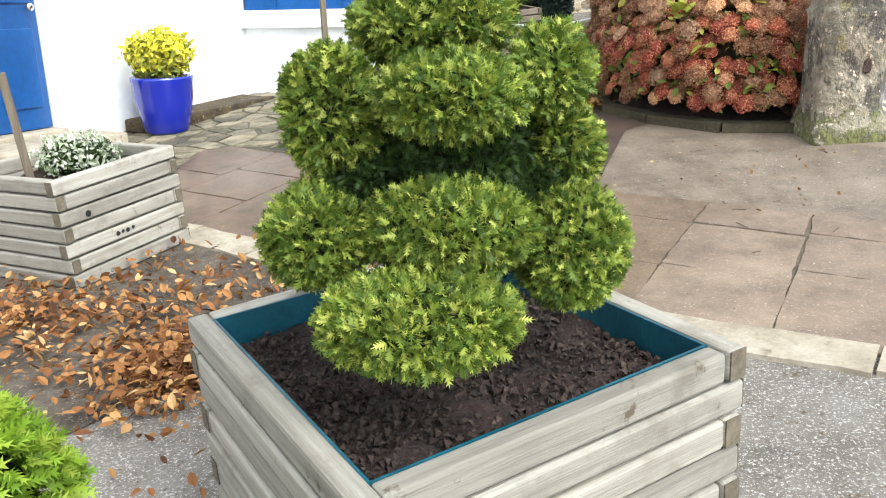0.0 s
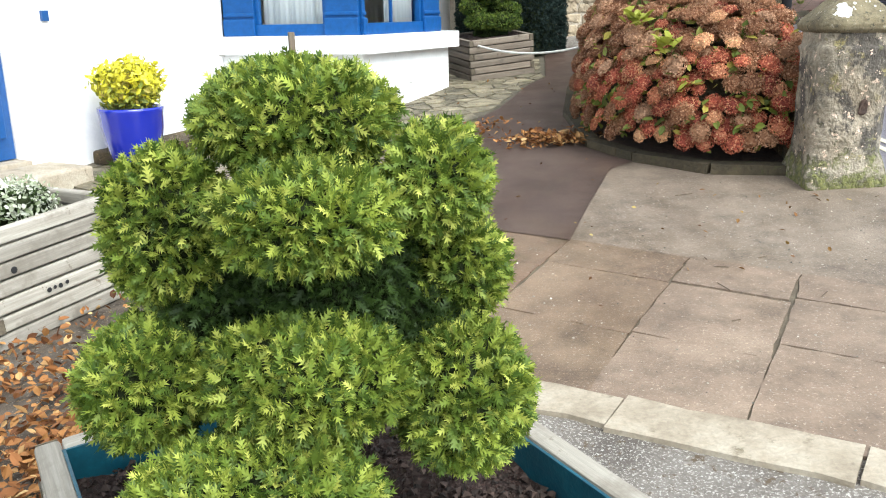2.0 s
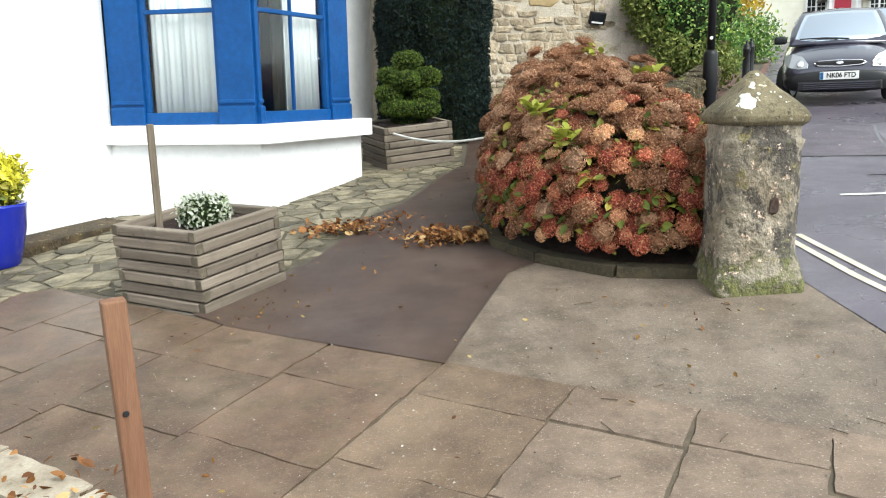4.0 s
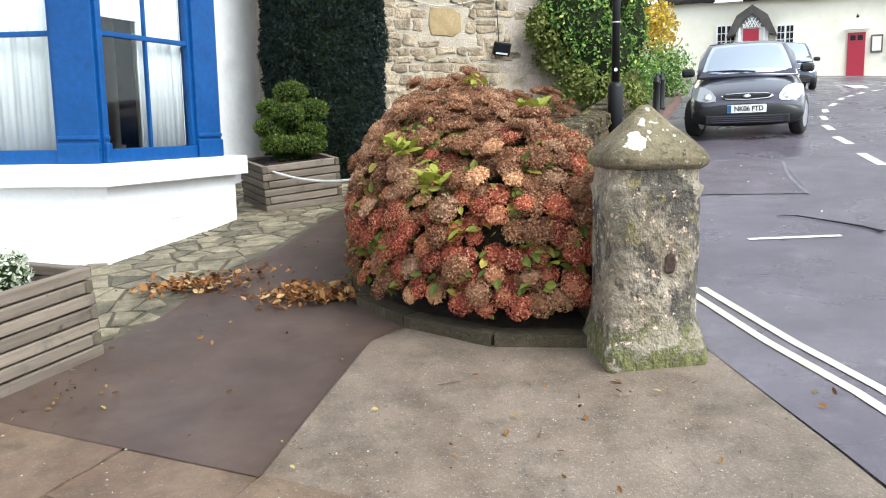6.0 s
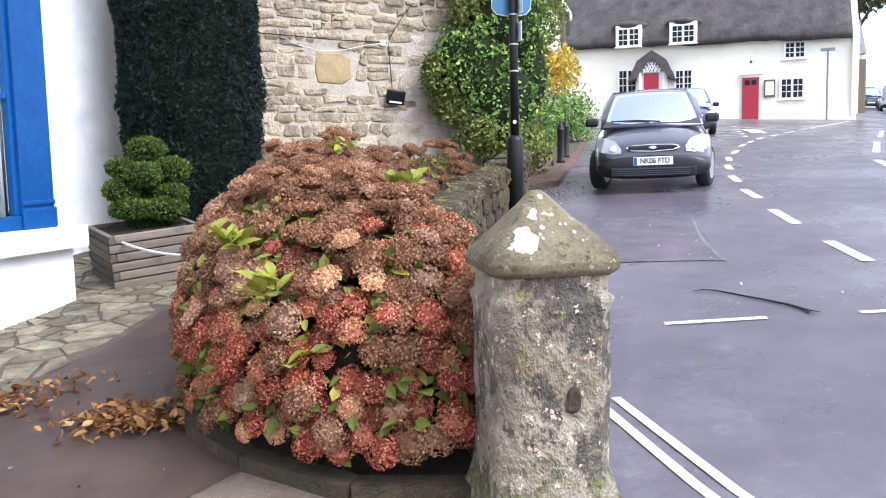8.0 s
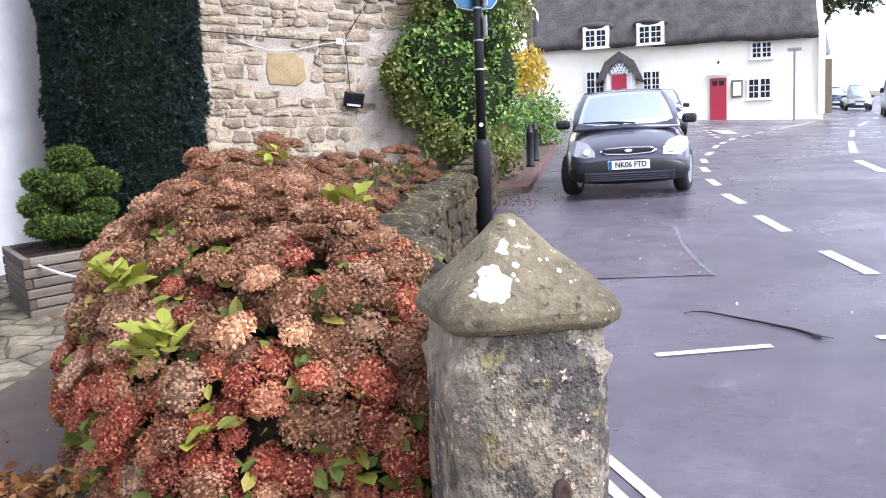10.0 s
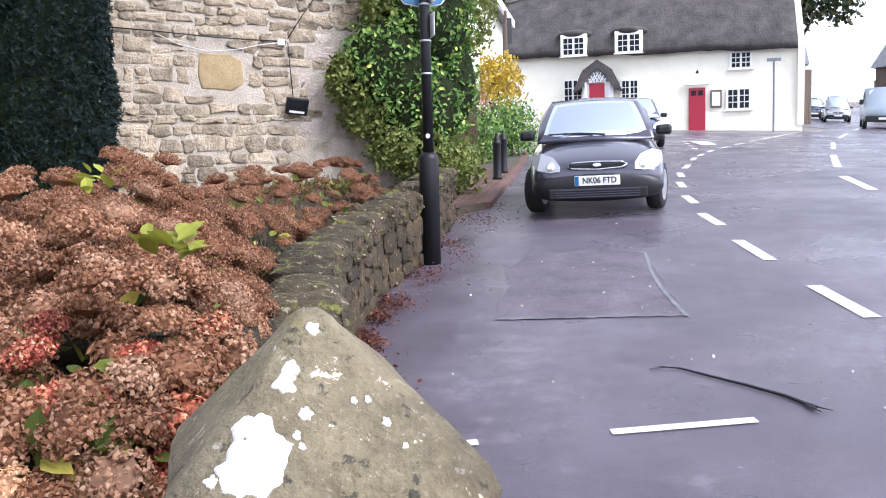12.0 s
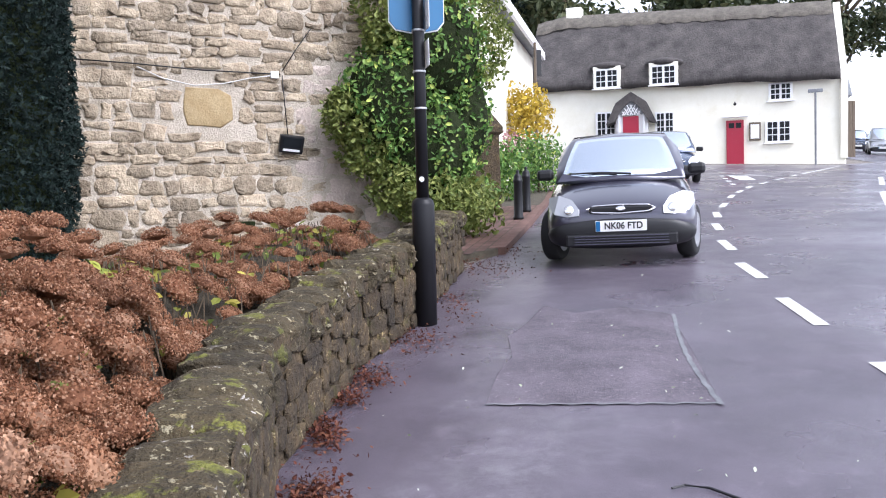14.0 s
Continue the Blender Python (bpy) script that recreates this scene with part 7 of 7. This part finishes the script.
ZO = 0.40
cwindow(10.82, 11.87, 0.50 + ZO, 1.42 + ZO, 2)
cwindow(10.98, 11.9, 2.44 + ZO, 3.15 + ZO, 2)
cwindow(2.98, 4.07, 3.46 + ZO, 4.28 + ZO, 2, 2, 0.45)
cwindow(5.64, 6.77, 3.46 + ZO, 4.28 + ZO, 2, 2, 0.45)
cwindow(2.97, 3.88, 1.1 + ZO, 2.25 + ZO, 2)
cwindow(5.82, 6.64, 1.1 + ZO, 2.1 + ZO, 2)
for x0, x1 in ((2.98, 4.07), (5.64, 6.77)):
    part("dormer_wall", box_bm(x1 - x0 + .22, 0.9, 1.02, 0.02, ((x0 + x1) / 2, 0.02, 3.96 + ZO)), M_CREAMW, cottage)
    bm = bmesh.new()
    bmesh.ops.create_uvsphere(bm, u_segments=20, v_segments=10, radius=1)
    bmesh.ops.scale(bm, vec=(.98, 1.25, .30), verts=bm.verts)
    bmesh.ops.translate(bm, vec=((x0 + x1) / 2, .62, 4.50 + ZO), verts=bm.verts)
    part("dormer_thatch", bm, M_THATCH, cottage, "eyebrow of thatch over a dormer", smooth=True)
cd = part("door", box_bm(.78, .08, 2.3, .01, (9.43, -0.01, .42 + ZO)), M_RED, cottage, "red-painted cottage door")
part("door_glass", box_bm(.24, .02, .24, 0, (9.27, -.05, 1.32 + ZO)), M_DARKW, cd)
part("door_glass", box_bm(.24, .02, .24, 0, (9.59, -.05, 1.32 + ZO)), M_DARKW, cd)
for dz_ in (0.1, 0.62, 1.0):
    part("door_rail", box_bm(.70, .02, .05, 0, (9.43, -.052, dz_ + ZO)), M_RED, cd)
part("door_hood", box_bm(1.15, .30, .06, .02, (9.43, -.15, 1.72 + ZO)), M_FRAMEW, cottage, "white shelf hood over the door")
part("lantern", lathe([(.05, 0), (.14, .12), (.05, .2), (.03, .3)], 10), M_BLACK, cottage, "small dark wall lantern").matrix_local = pose(9.43, -.15, 2.25 + ZO) @ Matrix.Diagonal((.6, .6, .6, 1))
nb = part("notice_board", box_bm(.52, .06, .85, .01, (10.31, -.03, 1.0 + ZO)), M_STICK, cottage, "framed notice board")
part("notice", box_bm(.38, .01, .66, 0, (10.31, -.065, 1.0 + ZO)), M_SIGNW, nb)
# porch: red door, white trellis gable, thatched hood
part("door", box_bm(.74, .08, 1.9, .01, (4.69, -.9, 1.0 + ZO)), M_RED, cottage, "red-painted cottage door")
part("porch_wall", box_bm(1.5, .9, 2.1, .02, (4.72, -.42, 1.0 + ZO)), M_FRAMEW, cottage)
for sx in (-.58, .58):
    part("porch_post", box_bm(.1, .1, 2.1, .01, (4.72 + sx, -.95, 1.0 + ZO)), M_FRAMEW, cottage)
pg = part("porch_gable", plate([(4.05, 2.0 + ZO), (5.39, 2.0 + ZO), (4.72, 2.75 + ZO)], .06, -1.0), M_SLATE, cottage, "white trellis gable of the porch")
for k in range(6):
    for sgn in (-1, 1):
        part("trellis_bar", box_bm(.05, .02, .62 - abs(k - 2.5) * .16, 0, (4.36 + k * .145, -1.02, 2.28 - abs(k - 2.5) * .08 + ZO), None, Matrix.Rotation(sgn * .5, 4, "Y")), M_FRAMEW, pg)
bm = bmesh.new()
vs_ = []
for y in (-1.15, 0.1):
    vs_.append([bm.verts.new((4.72 + dx, y, 2.0 + ZO + dz)) for dx, dz in ((-1.18, -.42), (-.72, .58), (0, 1.08), (.72, .58), (1.18, -.42), (.80, -.30), (.36, .38), (0, .66), (-.36, .38), (-.80, -.30))])
for k in range(10):
    bm.faces.new((vs_[0][k], vs_[0][(k + 1) % 10], vs_[1][(k + 1) % 10], vs_[1][k]))
bm.faces.new(vs_[0])
bm.faces.new(vs_[1])
bmesh.ops.recalc_face_normals(bm, faces=bm.faces)
part("porch_thatch", bm, M_THATCH, cottage, "thatched hood of the porch")
sp2 = thing("street_sign", COT @ pose(12.75, -1.6, 0.0), "pale lamp-like sign on a thin post by the cottage", "street sign")
part("post", lathe([(.045, -.4), (.045, 2.9)], 10), M_SLATE, sp2)
part("sign_plate", box_bm(.62, .06, .16, .03, (0, 0, 2.95)), M_SLATE, sp2)
pp = thing("street_post", Matrix.Translation((12.2, 33.5, G(12.2, 33.5))), "thin brown post with a sign at the lane", "street sign")
part("post", lathe([(.05, -.1), (.05, 4.6)], 10), M_STICK, pp)
part("sign_plate", box_bm(.2, .04, .9, .01, (0.12, 0, 3.9)), M_CARB, pp)

# ---- cream house behind the climber, garden things ----
ch = thing("cream_house", pose(13.4, 37.5, 2.6, 0, 0, math.degrees(math.atan2(-10.5, -4.9))), "cream rendered house with white bargeboards", "house")
part("wall", box_bm(11.6, 6, 5.6, .03, (5.8, -3.0, 2.4)), M_CREAMW, ch)
part("roof", box_bm(12, 6.8, .25, .03, (5.8, -3.0, 5.35)), M_SLATE, ch)
part("bargeboard", box_bm(12, .12, .3, .02, (5.8, .42, 5.25)), M_FRAMEW, ch, "white bargeboard")
pier = thing("stone_pier", pose(7.0, 21.4, G(7.0, 21.4), 0, 0, 20), "brown stone pier with a sloping cap", "pier")
bm = square_lathe([(.36, -.1, .03), (.34, 1.5, .03), (.40, 1.55, .03), (.40, 1.66, .03), (.12, 2.15, .02), (.08, 2.2, .02)])
part("pier_body", bm, M_WALLST, pier)


def shrub(name, x, y, r, h, n, size, mt, label, seed, template=LEAF, faces=LEAF_F, lift=0.0):
    t = thing(name, Matrix.Translation((x, y, G(x, y) + lift)), label, "shrub")
    g = np.random.default_rng(seed)
    for k in range(5):
        a = k * 1.26
        clump("foliage", (r * .42 * math.cos(a), r * .42 * math.sin(a), h * (.45 + .1 * (k % 3))), (r * .62, r * .62, h * .48), n // 5, size, mt, t, g, 0.3, 0.8, template, faces, False, 0.5)
    part("stem", tube([(0, 0, -.1 - lift), (.03, 0, h * .3), (0, .02, h * .6)], 0.04, 6, .6), M_STEM, t)
    return t


shrub("garden_shrub", 7.9, 22.9, .75, 1.3, 1300, .10, M_IVY, "dark green rounded garden shrub beside the pavement", 41)
shrub("garden_shrub", 6.7, 20.6, .55, .8, 800, .09, M_IVY, "dark green low garden shrub beside the pavement", 42)
shrub("garden_shrub", 9.3, 24.6, .8, 1.45, 2400, .08, M_IVY, "dark green rounded garden shrub beside the pavement", 43)
shrub("garden_shrub", 5.6, 16.6, .6, 1.0, 900, .09, M_IVYL, "pale green leafy shrub under the climber", 44)
shrub("golden_shrub", 11.2, 31.5, .95, 1.9, 1300, .15, M_GOLD, "golden yellow leafy shrub over a wall", 45, lift=1.1)
shrub("pink_flowering_shrub", 9.4, 27.0, .5, 1.1, 500, .08, leafy("pink_flowers", [(0, (.3, .1, .12)), (1, (.6, .35, .36))]), "small pink flowering shrub", 46, lift=.5)
fence = thing("garden_fence", pose(10.6, 29.4, G(10.6, 29.4), 0, 0, 60), "dark slatted garden gate by the lane", "fence")
for k in range(9):
    part("slat", box_bm(.07, .03, 1.3, .008, (k * .11, 0, .65)), M_CARB, fence)
for z in (.35, 1.0):
    part("rail", box_bm(1.0, .03, .07, .008, (.44, .03, z)), M_CARB, fence)


# ---- trees behind ----
def tree(x, y, h, r, label, seed, mt, n=5200, size=.5):
    t = thing("tree", Matrix.Translation((x, y, G(x, y))), label, "tree", "trees behind the cottage")
    g = np.random.default_rng(seed)
    rn = random.Random(seed)
    part("trunk", tube([(0, 0, -.3), (.1, 0, h * .3), (-.1, .1, h * .6), (0, 0, h * .85)], h * .03, 8, .35), M_STEM, t)
    for k in range(7):
        a = k * .9 + rn.random()
        part("limb", tube([(0, 0, h * (.35 + .05 * k)), (r * .35 * math.cos(a), r * .35 * math.sin(a), h * (.5 + .05 * k)), (r * .75 * math.cos(a), r * .75 * math.sin(a), h * (.58 + .05 * k))], h * .011, 6, .35), M_STEM, t)
    for k in range(16):
        a, q = rn.uniform(0, 6.28), rn.uniform(.2, .8) * r
        clump("crown", (q * math.cos(a), q * math.sin(a), h * rn.uniform(.45, .95)), (r * rn.uniform(.28, .42), r * rn.uniform(.28, .42), r * rn.uniform(.22, .34)), n // 16, size, mt, t, g, .35, .9, LEAF, LEAF_F, False, .6)
    return t


M_TREE = leafy("far_tree_leaves", [(0, (.03, .045, .02)), (.6, (.07, .09, .04)), (1, (.15, .15, .07))])
tree(49.2, 67, 16.5, 6.4, "tall thinning autumn tree behind the cottage", 71, M_TREE)
tree(50.0, 92, 14, 7, "tall thinning autumn tree far up the road", 72, M_TREE)
tree(15.0, 60, 17, 6.5, "dark leafy tree behind the thatched roof", 73, M_YEW)
tree(23.0, 62, 15, 6.5, "dark leafy tree behind the thatched roof", 74, M_TREE)
tree(33.0, 60, 13, 5, "dark leafy tree behind the thatched roof", 75, M_TREE)
sl = thing("slate_house", pose(38.9, 58.8, 4.9, 0, 0, -29), "grey slate-roofed house beyond the cottage", "house")
part("wall", box_bm(7, 6, 4.0, .03, (0, 0, 1.8)), M_CREAMW, sl)
bm = bmesh.new()
vv = [bm.verts.new(p) for p in ((-3.7, -3.3, 3.7), (-3.7, 3.3, 3.7), (-3.7, 0, 6.4))]
f = bm.faces.new(vv)
e = bmesh.ops.extrude_face_region(bm, geom=[f])
bmesh.ops.translate(bm, vec=(7.4, 0, 0), verts=[v for v in e["geom"] if isinstance(v, bmesh.types.BMVert)])
bmesh.ops.recalc_face_normals(bm, faces=bm.faces)
part("roof", bm, M_SLATE, sl)

# timber gate beside the cottage's gable
gate = thing("timber_gate", COT @ pose(14.32, 0.6, 0.35, 0, 0, 20), "weathered grey-brown boarded gate beside the cottage", "gate")
for k in range(3):
    part("board", box_bm(.13, .04, 2.6, .008, (.07 + k * .14, 0, 1.0)), M_STICK, gate)
part("rail", box_bm(.42, .05, .10, .008, (.21, .045, 1.7)), M_STICK, gate)

# house and hedge at the far bend
M_FARBRICK = surface("far_brown_brick", [(0.3, (0.10, 0.080, 0.066)), (0.7, (0.17, 0.13, 0.11))], 1.5, 0.85, 12, 0.3, 0.02)


def far_house(x, y, z, turn, w, d, h, roof_mat, wall_mat, label):
    t = thing("far_house", pose(x, y, z, 0, 0, turn), label, "house", "houses at the far bend")
    part("wall", box_bm(w, d, h, .03, (0, 0, h / 2 - 0.5)), wall_mat, t)
    bm = bmesh.new()
    f = bm.faces.new([bm.verts.new(p) for p in ((-w / 2 - .3, -d / 2 - .3, h - .6), (-w / 2 - .3, d / 2 + .3, h - .6), (-w / 2 - .3, 0, h + d * .38))])
    e = bmesh.ops.extrude_face_region(bm, geom=[f])
    bmesh.ops.translate(bm, vec=(w + .6, 0, 0), verts=[v for v in e["geom"] if isinstance(v, bmesh.types.BMVert)])
    bmesh.ops.recalc_face_normals(bm, faces=bm.faces)
    part("roof", bm, roof_mat, t)
    for k in (-1, 1):
        part("window", box_bm(1.0, .08, 1.0, .02, (k * w * .25, -d / 2 - .03, h * .45)), M_DARKW, t)
    return t


far_house(58.5, 65.0, 5.6, -40, 4.5, 4.0, 1.8, M_FARBRICK, M_FARBRICK, "low brown tiled house at the far bend")
far_house(56.0, 58.5, 5.3, -70, 8.0, 5.5, 4.6, M_SLATE, M_FARBRICK, "grey slate-roofed house at the far bend")

# pale chips and dark bits lying on the paving
M_CHIP = surface("loose_chippings", [(0.3, (0.16, 0.14, 0.11)), (0.7, (0.50, 0.46, 0.40))], 40, 0.8, 60, 0.2, 0.003, vary="island", amount=0.8)
gc = np.random.default_rng(77)
CHIP = [(-.5, -.35, 0), (.5, -.3, 0), (.4, .4, 0), (-.35, .45, 0), (0, 0, .5)]
CHIP_F = [(0, 1, 4), (1, 2, 4), (2, 3, 4), (3, 0, 4)]
ps = []
for ub, vb, n in (((-1.6, 2.1), (-1.45, 0.0), 420), ((0.1, 1.9), (0.0, 1.4), 520)):
    for _ in range(n):
        q = ORG + U * gc.uniform(*ub) + V * gc.uniform(*vb)
        if q.x < 2.86:
            ps.append((q.x, q.y, G(q.x, q.y) + 0.012))
v, f = scatter(CHIP, CHIP_F, np.array(ps), np.tile((0, 0, 1.0), (len(ps), 1)), 0.008 * (0.4 + 1.2 * gc.random(len(ps)) ** 2), gc, tilt=0.15)
tagged(raw("loose_chippings", v, f, M_CHIP), "small pale and dark stone chips loose on the paving", "chippings", kind="stuff")
